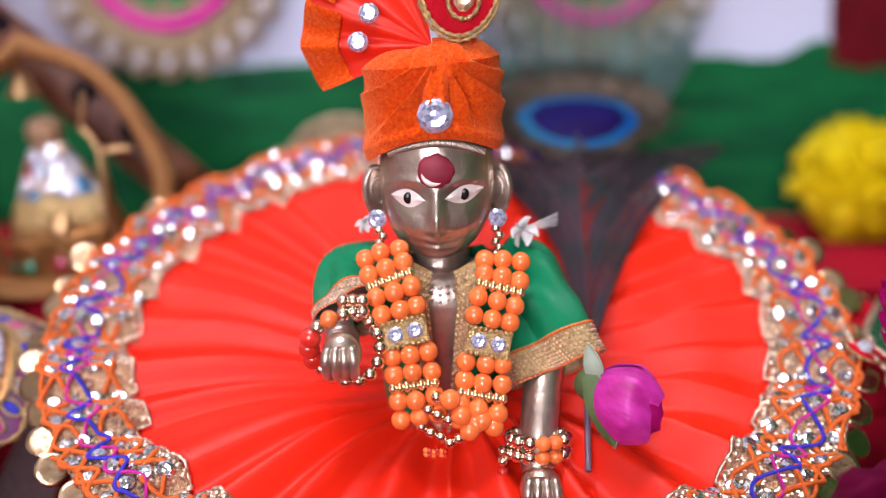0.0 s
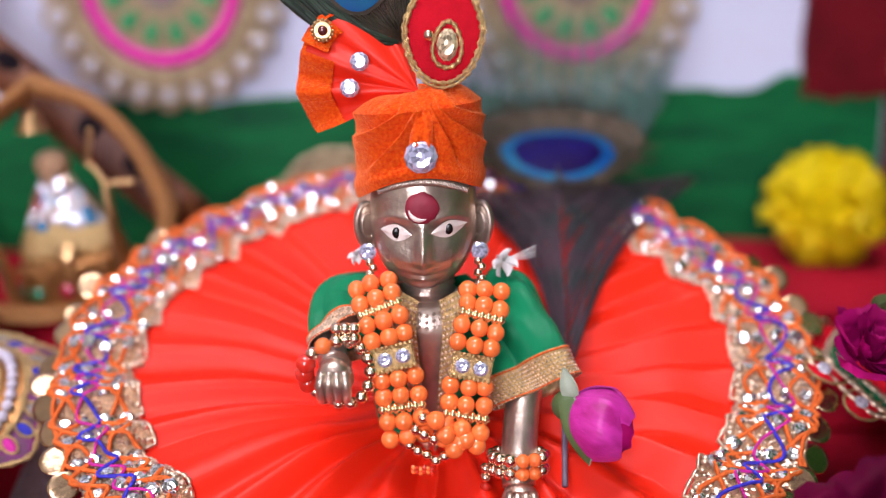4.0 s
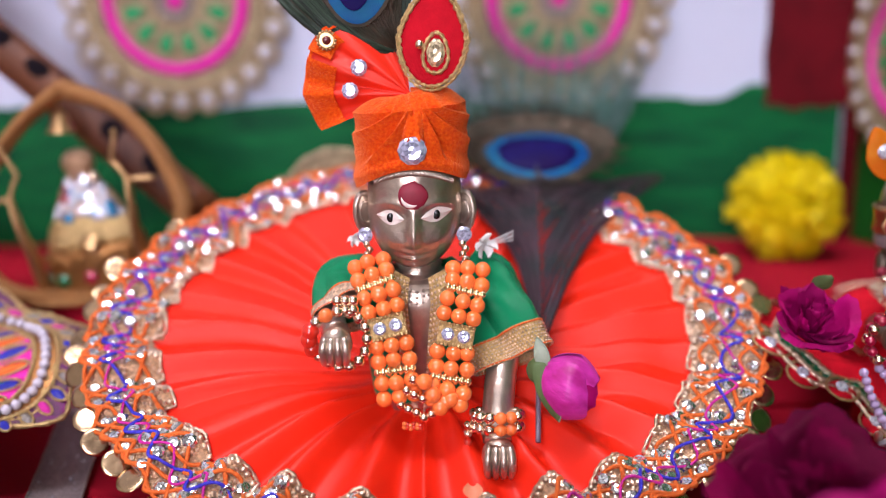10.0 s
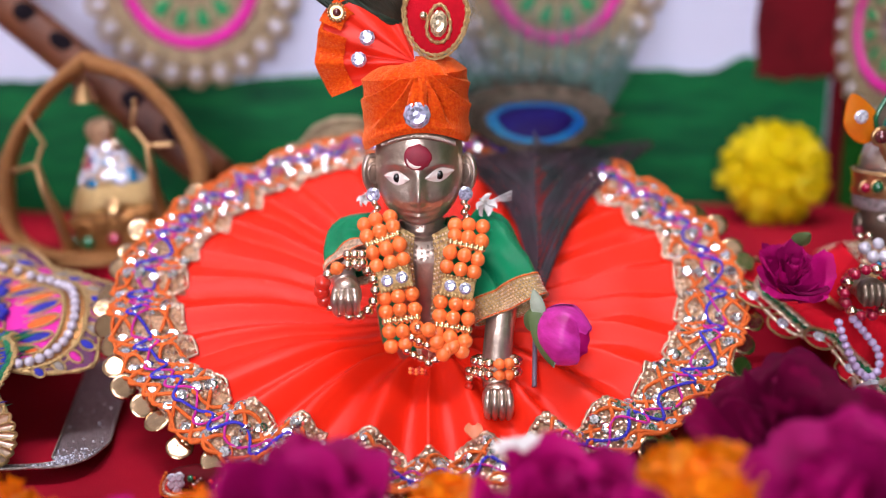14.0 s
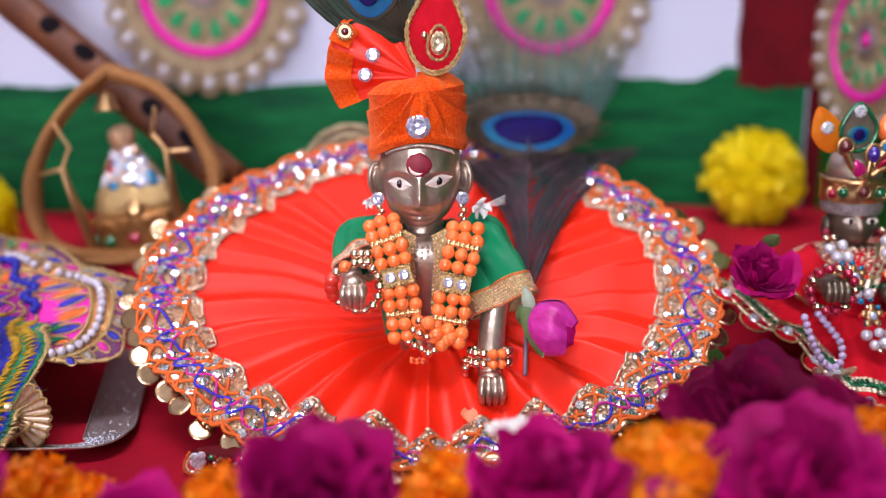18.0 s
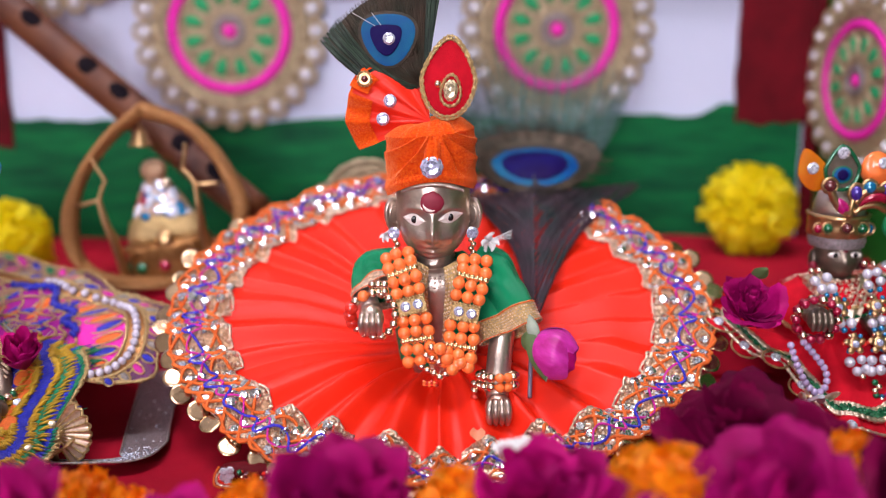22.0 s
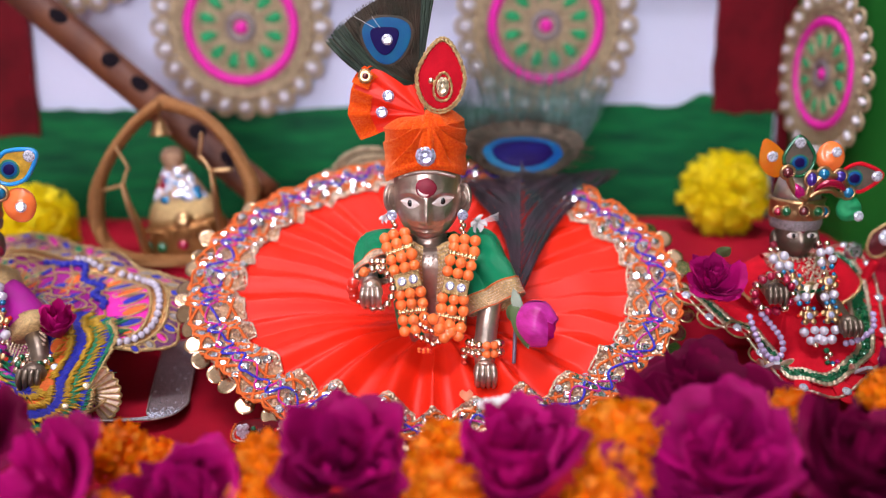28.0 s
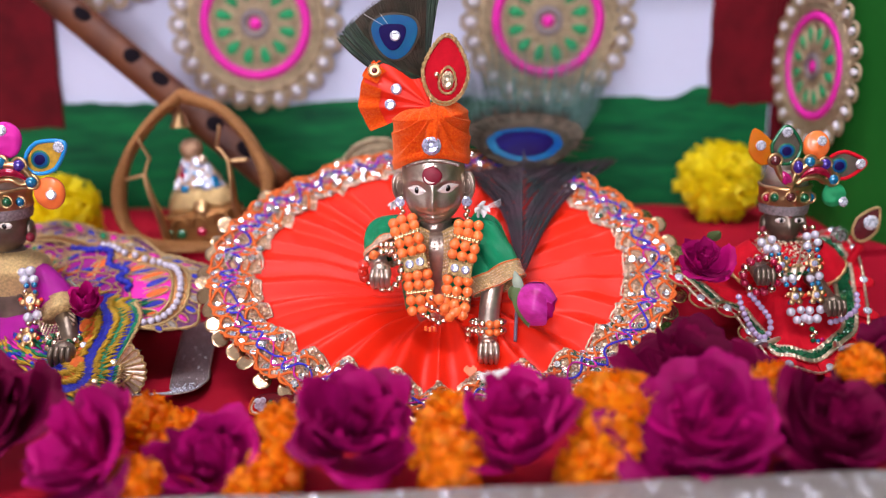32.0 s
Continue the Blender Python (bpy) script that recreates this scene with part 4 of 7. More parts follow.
# garland of orange beads
garland = thing("bead_garland", (0, 0, 0), "three-strand orange bead garland with gold spacers round the statue's neck", "necklace")
LEFT = [(-0.0046, 0.2385, 0.0765), (-0.0028, 0.2338, 0.0722), (0.0000, 0.2290, 0.0650), (0.0026, 0.2265, 0.0545), (0.0038, 0.2240, 0.0455), (0.0052, 0.2228, 0.0375)]
RIGHT = [(0.0250, 0.2385, 0.0745), (0.0246, 0.2340, 0.0705), (0.0226, 0.2290, 0.0630), (0.0205, 0.2265, 0.0530), (0.0194, 0.2240, 0.0440), (0.0178, 0.2225, 0.0375)]
BR = 0.00240
spacer_m = Geo().lathe([(0.0006, -0.0060)] + [(0.0007 + 0.0009 * abs(math.sin(math.pi * k / 4)), -0.0058 + 0.0116 * k / 28) for k in range(29)] + [(0.0006, 0.0060)], 12)
spacer_m.move(Matrix.Rotation(math.pi / 2, 4, "Y"))
spacer_m = spacer_m.mesh("gold_spacer", M["spacer_gold"])
block_m = Geo().box((-0.0052, -0.0010, -0.0031), (0.0052, 0.0010, 0.0031), bev=0.0005)
for k in range(9):
    for zz in (-0.0029, 0.0029):
        block_m.ball((-0.0047 + k * 0.00118, -0.0010, zz), 0.0006, 6, 4)
block_m = block_m.mesh("gold_block", M["gold_thread"])
for line, seq in ((LEFT, "bbsbbkbbsbb"), (RIGHT, "bbsbbkbbsbb")):
    pts = bez(line, 200)
    acc = [0.0]
    for a, b in zip(pts, pts[1:]):
        acc.append(acc[-1] + (b - a).length)
    d = 0.001
    for c in seq:
        step = {"b": 0.0042, "s": 0.0020, "k": 0.0064}[c]
        at = d + step / 2
        d += step
        i = min(198, next((k for k in range(200) if acc[k + 1] >= at), 198))
        p, tan = pts[i], (pts[i + 1] - pts[i]).normalized()
        side = tan.cross(Vector((0, -1, 0.25))).normalized()
        if side.x < 0:
            side.negate()
        nrm = side.cross(tan).normalized()
        if nrm.y > 0:
            nrm.negate()
        rot = Matrix((side, -nrm, -tan)).transposed().to_4x4()
        if c == "b":
            for k in (-1, 0, 1):
                q = p + side * (k * 0.00425) + nrm * (0.0008 if k == 0 else 0) + Vector((RND.uniform(-1, 1), RND.uniform(-1, 1), RND.uniform(-1, 1))) * 0.00025
                bead("bead", "orange_bead", garland, q, BR * RND.uniform(0.96, 1.04))
        elif c == "s":
            part("gold_spacer", spacer_m, None, garland, m=Matrix.Translation(p + nrm * 0.0006) @ rot)
        else:
            b = part("gold_block", block_m, None, garland, m=Matrix.Translation(p + nrm * 0.0008) @ rot)
            for k in (-1, 1):
                gem("stone", "clear", b, (k * 0.0023, -0.0010, 0), (0, -1, 0), 0.0019)
for p in ((0.0053, 0.2214, 0.0372), (0.0074, 0.2210, 0.0358), (0.0097, 0.2208, 0.0348), (0.0118, 0.2206, 0.0333), (0.0139, 0.2208, 0.0343), (0.0069, 0.2212, 0.0414), (0.0091, 0.2210, 0.0402), (0.0115, 0.2210, 0.0389), (0.0088, 0.2220, 0.0443)):
    bead("bead", "gold_bead", garland, p, 0.0014)
for p in ((0.0120, 0.2215, 0.0438), (0.0145, 0.2212, 0.0400), (0.0164, 0.2210, 0.0362), (0.0194, 0.2215, 0.0385)):
    bead("bead", "orange_bead", garland, p, BR)
for i in range(12):
    bead("bead", "red_bead" if i % 2 else "orange_bead", garland, (0.0062 + 0.0009 * (i % 6), 0.2206, 0.0305 + 0.0010 * (i // 6) - 0.0002 * (i % 3)), 0.0007)
# bracelets
br = thing("bead_bracelet", (-0.0122, 0.2245, 0.0555), "gold and red bead bracelet round the statue's raised wrist", "bracelet")
for i in range(16):
    a = 2 * math.pi * i / 16
    kind = "red_bead" if math.cos(a) < -0.75 else "orange_bead" if i in (5,) else "gold_bead"
    r = {"red_bead": 0.0025, "orange_bead": 0.0021, "gold_bead": 0.0017}[kind]
    bead("bead", kind, br, (0.0082 * math.cos(a), 0.002 * math.sin(a * 2), 0.0082 * math.sin(a)), r)
for i in range(6):
    bead("bead", "gold_bead", br, (-0.002 + 0.0022 * (i % 3) + 0.002, 0.001, 0.0085 + 0.0026 * (i // 3)), 0.0016)
br = thing("bead_bracelet", (0.0328, 0.2265, 0.0300), "two rows of gold and orange beads round the statue's lower wrist", "bracelet")
for row in range(2):
    for i in range(13):
        a = 2 * math.pi * i / 13
        bead("bead", "orange_bead" if i in (10, 11, 3) else "gold_bead", br, (0.0066 * math.cos(a), 0.0058 * math.sin(a), 0.0036 * row - 0.002 - 0.0012 * math.sin(a)), 0.0018)
for i in range(3):
    bead("bead", "red_bead" if i == 0 else "gold_bead", br, (-0.0085, -0.002, -0.006 + 0.0026 * i), 0.0014)
# ear studs
for s in (-1, 1):
    e = thing("ear_stud", (HX + s * 0.0146, 0.2445, 0.0813), "clear stone ear stud with gold beads hanging below", "earring", "ear studs")
    gem("stone", "clear", e, (0, 0, 0), (0.2 * s, -1, 0.1), 0.0024)
    for i in range(5):
        bead("bead", "gold_bead", e, (s * 0.0004 + 0.0009 * (i % 2) - s * 0.0008, -0.0006, -0.0026 - 0.0016 * i), 0.0011)
# jasmine by the ears
for loc, k in (((0.0305, 0.2490, 0.0770), 1.0), ((-0.0088, 0.2500, 0.0790), 0.6)):
    j = thing("jasmine", loc, "small white jasmine blossom tucked beside the ear", "flower", "jasmine blossoms")
    for i in range(6):
        a = i * 1.05
        pt = Geo().grid(lambda u, v: ((u - 0.5) * 0.0034 * k * math.sin(math.pi * (0.12 + 0.78 * v)), 0.0012 * k * (4 * (u - 0.5) ** 2 - v * v), 0.0042 * k * v), 6, 7)
        part("petal", pt, M["white_petal"], j, m=aim((0, 0, 0), (math.cos(a) * RND.uniform(0.5, 1), -0.6 + 0.5 * math.sin(a * 2), math.sin(a)), RND.uniform(-0.6, 0.6)))
    if k == 1.0:
        for i in range(7):
            part("stamen", Geo().tube(bez([(0.001, 0, 0.001), (0.004, -0.001, 0.0008 + 0.0003 * i), (0.0085, -0.001 + 0.0004 * (i % 3), 0.0016 + 0.0005 * i)], 6), 0.00009, 4), M["white_petal"], j)

# turban
turban = thing("turban", (0, 0, 0), "orange velvet turban with a pleated fan, stones and a peacock feather", "turban")
TX, TY = 0.0085, 0.2520


def band(u, v):
    a = 2 * math.pi * u
    x, y = math.cos(a), math.sin(a)
    front = max(0.0, -y)
    lo = 0.0958 + 0.0060 * front ** 2 + 0.0012 * x
    hi = 0.1185 + 0.0015 * x
    z = lo + (hi - lo) * v
    dx, dz = 0.0163 * x - 0.0020, z - 0.1225
    ang = math.atan2(dz, dx)
    rad = math.hypot(dx, dz)
    w = front ** 0.5 * min(1.0, max(0.0, (v - 0.18) * 3.0))
    lap = ((ang + 0.10 * nz(ang * 2, rad * 60)) * 8.5 / math.pi) % 1.0
    lap = lap if x > 0 else 1 - lap
    lap = lap / 0.88 if lap < 0.88 else (1 - lap) / 0.12
    fold = w * 0.0044 * (lap - 0.5) * min(1.0, rad / 0.012)
    roll = 0.0009 * math.exp(-((v - 0.12) / 0.10) ** 2)
    r = 1 + 0.035 * math.sin(math.pi * v)
    k = fold + roll + 0.0004 * nz(u * 16, v * 7)
    return (TX + (0.0163 * r + k) * x, TY + (0.0158 * r + k) * y, z)


part("band", Geo().grid(band, 360, 80, wrap=True), M["velvet"], turban)


def crown(u, v):
    a = 2 * math.pi * u
    x, y, z = band(u, 1.0)
    k = 1 - v
    return (TX + (x - TX) * k ** 0.55, TY + (y - TY) * k ** 0.55, z + 0.0040 * math.sin(v * math.pi / 2) + 0.0010 * abs(math.sin(a * 4)) * math.sin(math.pi * v))


part("crown_cloth", Geo().grid(crown, 160, 14, wrap=True), M["velvet"], turban)
knot = Geo().grid(lambda u, v: (TX + 0.0006 + (u - 0.5) * (0.0064 - 0.0020 * v) + 0.0010 * v, TY - 0.0178 + 0.0080 * v ** 3 + 0.0016 * (2 * u - 1) ** 2 - 0.0004 * math.sin(u * 9), 0.1085 + 0.0150 * v + 0.0010 * (u - 0.5)), 16, 24)
part("knot", knot, M["velvet"], turban, "vertical velvet fold over the wrapped bands")
gem("front_stone", "clear", turban, (0.0092, 0.2352, 0.1075), (0, -1, 0.05), 0.0042, "large clear round stone")
# fan
FC = Vector((0.0085, 0.2480, 0.1222))


def fan(u, v):
    a = math.radians(98 + 104 * u)
    L = 0.0175 + 0.0137 * min(1.0, u / 0.44) - 0.0030 * max(0, u - 0.80) * 5
    r = L * v
    return FC + Vector((r * math.cos(a), 0.002 + 0.006 * v * v + 0.010 * v * max(0.0, 1 - u / 0.46) + 0.0018 * v * math.sin(u * 29 + 0.4 * math.sin(u * 9)), r * math.sin(a) + 0.0005 * v * math.sin(u * 24 + 1) * min(1.0, u * 2)))


part("fan", Geo().grid(fan, 110, 16).grid(lambda u, v: Vector(fan(u, v)) + Vector((0, 0.0008, 0)), 110, 16), M["silk_red"], turban, "shiny red pleated silk fan")
part("fan_hem", Geo().grid(lambda u, v: Vector(fan(u, 0.985 + 0.03 * v)) + Vector((0, -0.0007, 0)), 80, 2).grid(lambda u, v: Vector(fan(0.60 + 0.40 * u, 0.72 + 0.30 * v)) + Vector((0.0, -0.0010 - 0.0008 * math.sin(math.pi * v), 0)), 40, 10), M["velvet"], turban)
part("fan_hem", Geo().grid(lambda u, v: Vector(fan(0.41 + 0.16 * u, 0.80 + 0.24 * v)) + Vector((0.0, -0.0014 - 0.0008 * math.sin(math.pi * v), 0)), 24, 10), M["velvet"], turban)
for u, v in ((0.53, 0.53), (0.755, 0.56)):
    gem("stone", "clear", turban, Vector(fan(u, v)) + Vector((0, -0.0026, 0)), (0, -1, 0.1), 0.0025)
b = part("button", Geo().lathe([(0.0028, 0), (0.0029, 0.0005), (0.0022, 0.0012), (0.0015, 0.0009)], 20), M["gold"], turban, "round gold button with a dark stone", aim(Vector(fan(0.475, 0.92)) + Vector((0, -0.0026, 0)), (0, -1, 0.1)))
bead("stone", "garnet", b, (0, 0, 0.0009), 0.0014)
for k in range(16):
    bead("bead", "gold", b, (0.0027 * math.cos(k * math.pi / 8), 0.0027 * math.sin(k * math.pi / 8), 0.0008), 0.0005)
# leaf-shaped badge
badge = part("badge", Geo().slab([(0.0104 * math.sin(a) * (1 - 0.34 * max(0, math.cos(a)) ** 1.0), 0.0135 * math.cos(a)) for a in [2 * math.pi * i / 48 for i in range(48)]], 0.0012, bulge=0.0008), M["red_velvet"], turban, "leaf-shaped red badge edged with gold cord", pose(0.0153, 0.2435, 0.1385, 0, 4, 0) @ Matrix.Diagonal((0.88, 1, 1, 1)))
for k, w in ((1.02, 0.0006), (1.10, 0.0005)):
    part("gold_cord", Geo().tube([(0.0104 * k * math.sin(a) * (1 - 0.34 * max(0, math.cos(a))) + 0.0002 * math.sin(a * 40), -0.0006, 0.0135 * k * math.cos(a)) for a in [2 * math.pi * i / 140 for i in range(140)]], [w * (1 + 0.25 * math.sin(i * 1.3)) for i in range(140)], 6, closed=True), M["gold_thread"], badge)
part("stone", GEM["amber"], None, badge, "clear amber oval stone", aim((0.0012, -0.0008, -0.0043), (0, -1, 0), 0.0, 1.0) @ Matrix.Diagonal((0.0031, 0.0041, 0.0034, 1)))
part("stone_cord", Geo().tube([(0.0012 + 0.0040 * math.sin(a) * (1 - 0.2 * math.cos(a)), -0.0012, -0.0043 + 0.0056 * math.cos(a)) for a in [2 * math.pi * i / 60 for i in range(60)]], [0.0006 * (1 + 0.25 * math.sin(i * 1.5)) for i in range(60)], 6, closed=True), M["gold_thread"], badge)
bead("bead", "gold_bead", badge, (-0.0042, -0.0016, -0.0022), 0.0015)


# trimmed feather: wedge that widens upwards
FB = Vector((0.0060, 0.2560, 0.1330))
FAN0, FAN1 = math.radians(155), math.radians(80)


def wedge(u, v):
    a = FAN0 + (FAN1 - FAN0) * u
    L = 0.0385 - 0.002 * math.sin(u * 3.1) + 0.0001 * math.sin(u * 150)
    r = 0.002 + L * v
    bow = 0.0055 * math.sin(math.pi * v) * (1 - u)
    return FB + Vector((r * math.cos(a) - 0.2 * bow, 0.0015 * math.sin(math.pi * u) * v, r * math.sin(a) - bow))


feather = part("feather", Geo().grid(wedge, 120, 14), M["barb_bronze"], turban, "trimmed peacock feather eye")
for u0, u1, nm in ((0.0, 0.20, "barb_tuft"), (0.90, 1.0, "barb_tuft")):
    g = Geo()
    for i in range(60):
        u = u0 + (u1 - u0) * RND.random()
        pts = [Vector(wedge(u, v)) + Vector((0, -0.0006 - 0.0004 * RND.random(), 0)) for v in (0.02, 0.3, 0.6, 0.85, 1.0 + 0.04 * RND.random())]
        g.tube(pts, [0.00035, 0.0004, 0.0004, 0.00035, 0.0002], 4)
    tagged(part(nm, g, M["barb_dark"], feather), kind="stuff")
g = Geo()
for i in range(230):
    u = (i + RND.random()) / 230
    y0 = -0.0005 - 0.0005 * RND.random()
    v0 = RND.choice((0.03, 0.03, 0.35, 0.5))
    g.tube([Vector(wedge(u + 0.012 * math.sin(v * 5 + i), v)) + Vector((0, y0, 0)) for v in [v0 + (1.0 + 0.035 * RND.random() - v0) * k / 5 for k in range(6)]], [0.00016, 0.00018, 0.00018, 0.00016, 0.00014, 0.00008], 3)
tagged(part("barb_tuft", g, M["barb_bronze"], feather), kind="stuff")
EC = Vector((-0.0068, 0.2560, 0.1520))
for nm, mt, rx, rz, dy, dx in (("bronze_ring", "barb_bronze", 0.0110, 0.0104, 0.0009, 0.0), ("teal_ring", "feather_teal", 0.0099, 0.0094, 0.0014, 0.0), ("navy_eye", "feather_navy", 0.0058, 0.0056, 0.0022, -0.0008)):
    part(nm, Geo().slab([(EC.x + dx + rx * math.cos(a) * (1 + 0.10 * math.sin(a)), EC.z + 0.0008 + rz * math.sin(a) + 0.0012 * math.cos(2 * a)) for a in [2 * math.pi * i / 40 for i in range(40)]], 0.0004, bulge=0.0003).move(Matrix.Translation((0, EC.y - dy, 0))), M[mt], feather)
gem("stone", "crystal", feather, (-0.0065, 0.2532, 0.1522), (0, -1, 0.05), 0.0023, "clear round stone")
for a0, L in ((2.62, 0.013), (2.2, 0.008)):
    part("split_barb", Geo().tube([EC + Vector((0.002 * math.cos(a0) + L * k / 4 * math.cos(a0), -0.0022, 0.003 + L * k / 4 * math.sin(a0))) for k in range(5)], 0.0001, 4), M["white_petal"], feather)

# ---- flowers ----


def petal(r, o, w, k, seed):
    """One rose petal about the z axis: o opens it, w is half its angle."""
    def fn(u, v):
        a = (u - 0.5) * 2
        rim = v * (1 - 0.22 * abs(a) ** 3.5)
        rho = r * (0.10 + (0.12 + 0.74 * o) * math.sin(min(1, rim * 1.15) * math.pi / 2) ** (0.85 + 0.4 * o))
        h = r * (-0.34 * o + (1.0 - 0.32 * o) * rim)
        c = max(0.0, rim - 0.70)
        rho += r * 2.6 * o * c * c
        h -= r * 3.2 * o * c * c
        ruf = 0.30 * r * v * v * (nz(a * 1.2 + seed, v * 1.5, seed * 1.7) + 0.40 * nz(a * 2.8 + seed, v * 3, seed)) + 0.055 * r * v ** 3 * nz(a * 6 + seed, v * 5, seed) + 0.035 * r * v ** 4 * nz(a * 13 + seed, v * 7, seed + 2)
        ang = a * w * math.sin(math.pi * (0.13 + 0.50 * min(1, v * 1.1))) ** 0.6
        rho2 = rho * (1 - 0.06 * abs(a) ** 2) + ruf
        return (rho2 * math.cos(ang), rho2 * math.sin(ang), h + ruf * 1.1)
    return Geo().grid(fn, 30, 14)


def rose(loc, r, axis, material, seed, label, n=20, spin=0.0, droop=0.0, name="rose"):
    t = thing(name, loc, label, "flower", "roses")
    R = random.Random(seed)
    base = Vector(axis).to_track_quat("Z", "Y").to_matrix().to_4x4()
    for i in range(n):
        o = max(0.03, min(1.05, (i / (n - 1)) ** 0.9 * (0.92 + droop) + 0.05 + R.uniform(-0.10, 0.10)))
        w = 1.55 - 0.62 * o
        gg = petal(r * (0.70 + 0.34 * o) * R.uniform(0.92, 1.08), o, w, 0, seed * 3.1 + i * 1.3)
        part("petal", gg, material, t, m=base @ Matrix.Translation((R.uniform(-0.10, 0.10) * r, R.uniform(-0.10, 0.10) * r, R.uniform(-0.06, 0.06) * r)) @ Matrix.Rotation(i * 2.4 + spin + R.uniform(-0.2, 0.2), 4, "Z") @ Matrix.Rotation(R.uniform(-0.34, 0.26), 4, "Y") @ Matrix.Rotation(R.uniform(-0.22, 0.22), 4, "X"))
    return t


def marigold(loc, r, axis, material, seed, label, n=150, name="marigold", group="marigolds", flat=0.8, pr=0.26, curl=0.45):
    t = thing(name, loc, label, "flower", group)
    R = random.Random(seed)
    base = Vector(axis).to_track_quat("Z", "Y").to_matrix().to_4x4()
    gg = Geo()
    for i in range(n):
        z = 1 - 1.35 * (i + 0.5) / n
        ph = i * 2.39996
        q = math.sqrt(max(0, 1 - z * z))
        d = Vector((q * math.cos(ph), q * math.sin(ph), z * flat))
        m = aim(d * (r * 0.52), d + Vector((R.uniform(-1, 1), R.uniform(-1, 1), R.uniform(-1, 1))) * 0.28, R.uniform(0, 6.28))
        L, W = r * R.uniform(0.40, 0.66), r * pr * R.uniform(0.8, 1.2)
        cv = R.uniform(0.1, 0.5)
        st = len(gg.v)
        gg.grid(lambda u, v: ((u - 0.5) * W * (0.5 + 0.9 * v), cv * W * (4 * (u - 0.5) ** 2 * v + v * v * 0.8) + 0.12 * W * math.sin(u * 14 + i) * v + curl * L * v ** 3, L * v * (1 - 0.35 * curl * v * v) - 0.10 * L * abs(math.sin(u * 9.4 + i)) * v), 5, 5)
        gg.move(m, st)
    p = part("petals", gg, material, t, m=base)
    tagged(p, kind="stuff")
    part("heart", Geo().ball((0, 0, -0.05 * r), (0.66 * r, 0.66 * r, 0.60 * r * flat), 20, 12), material, t, m=base)
    part("calyx", Geo().lathe([(0.15 * r, -0.5 * r), (0.4 * r, -0.25 * r), (0.45 * r, 0.1 * r)], 14), M["leaf"], t, m=base)
    return t


ROSES = [((-0.0170, 0.140, 0.0185), 0.0285, (0.16, -0.50, 0.8), "rose", 1, 15), ((0.0430, 0.139, 0.0145), 0.0335, (0.0, -0.35, 0.95), "rose", 2, 13),
         ((0.1040, 0.131, 0.0200), 0.0290, (-0.15, -0.40, 0.92), "rose", 3, 17), ((0.1080, 0.172, 0.0245), 0.0275, (0.0, -0.45, 0.9), "rose_dark", 4, 22),
         ((-0.0650, 0.136, 0.0050), 0.0275, (0.0, -0.5, 0.85), "rose", 5, 12), ((-0.1060, 0.130, 0.0150), 0.0255, (-0.3, -0.5, 0.8), "rose", 6, 12),
         ((0.1450, 0.135, 0.0220), 0.0270, (0.2, -0.5, 0.85), "rose_dark", 7, 20), ((-0.1520, 0.150, 0.0180), 0.0255, (-0.2, -0.45, 0.9), "rose_dark", 8, 22),
         ((0.1275, 0.243, 0.0505), 0.0158, (0.08, -0.5, 0.85), "rose", 9, 18), ((0.1830, 0.165, 0.0260), 0.0240, (0.0, -0.5, 0.85), "rose_dark", 10, 18)]
lf = thing("rose_leaf", (0.1330, 0.2520, 0.0620), "small green rose leaf beside the purple rose", "leaf")
part("blade", Geo().grid(lambda u, v: ((u - 0.5) * 0.0060 * math.sin(math.pi * (0.06 + 0.9 * v)), -0.002 * v + 0.002 * abs(u - 0.5), 0.0085 * v - 0.002), 6, 10), M["leaf"], lf, m=pose(0, 0, 0, 25, 35, 0))
part("stalk", Geo().tube(bez([(0, 0, 0), (-0.001, -0.002, -0.006), (-0.002, -0.004, -0.012)], 6), 0.0006, 6), M["leaf"], lf)
for loc, r, ax, mt, sd, n in ROSES:
    rose(loc, r, ax, M[mt], sd, "dark magenta rose in full bloom" if mt == "rose" else "deep maroon-purple rose with ruffled petals", n, spin=sd * 1.1, droop={1: -0.22, 2: -0.42, 3: -0.12, 5: -0.30, 9: -0.14}.get(sd, 0.0))
MARI = [((0.075, 0.143, 0.0303), 0.0121, 11), ((0.0712, 0.128, 0.0214), 0.0116, 12), ((0.0826, 0.148, 0.0314), 0.0086, 13), ((0.0173, 0.15, 0.0207), 0.0111, 14),
        ((0.0187, 0.125, 0.0176), 0.0114, 15), ((0.0107, 0.135, 0.018), 0.0095, 16), ((-0.0443, 0.15, 0.0184), 0.0094, 17), ((-0.042, 0.13, 0.0118), 0.0107, 18),
        ((-0.0965, 0.158, 0.0155), 0.0117, 19), ((-0.0815, 0.156, 0.0125), 0.0095, 20), ((0.1326, 0.152, 0.0318), 0.0105, 22),
        ((0.1277, 0.148, 0.0281), 0.0089, 23), ((0.1662, 0.158, 0.038), 0.0086, 24), ((-0.0878, 0.12, 0.0127), 0.0090, 25), ((0.0640, 0.124, 0.0130), 0.0110, 26), ((0.0180, 0.122, 0.0090), 0.0110, 27), ((-0.0480, 0.120, 0.0080), 0.0105, 28), ((-0.0420, 0.143, 0.0150), 0.0100, 29), ((0.0700, 0.150, 0.0270), 0.0100, 30)]
for loc, r, sd in MARI:
    marigold(loc, r, (RND.uniform(-0.3, 0.3), -0.5, 0.85), M["marigold"], sd, "orange marigold head with ruffled petals")
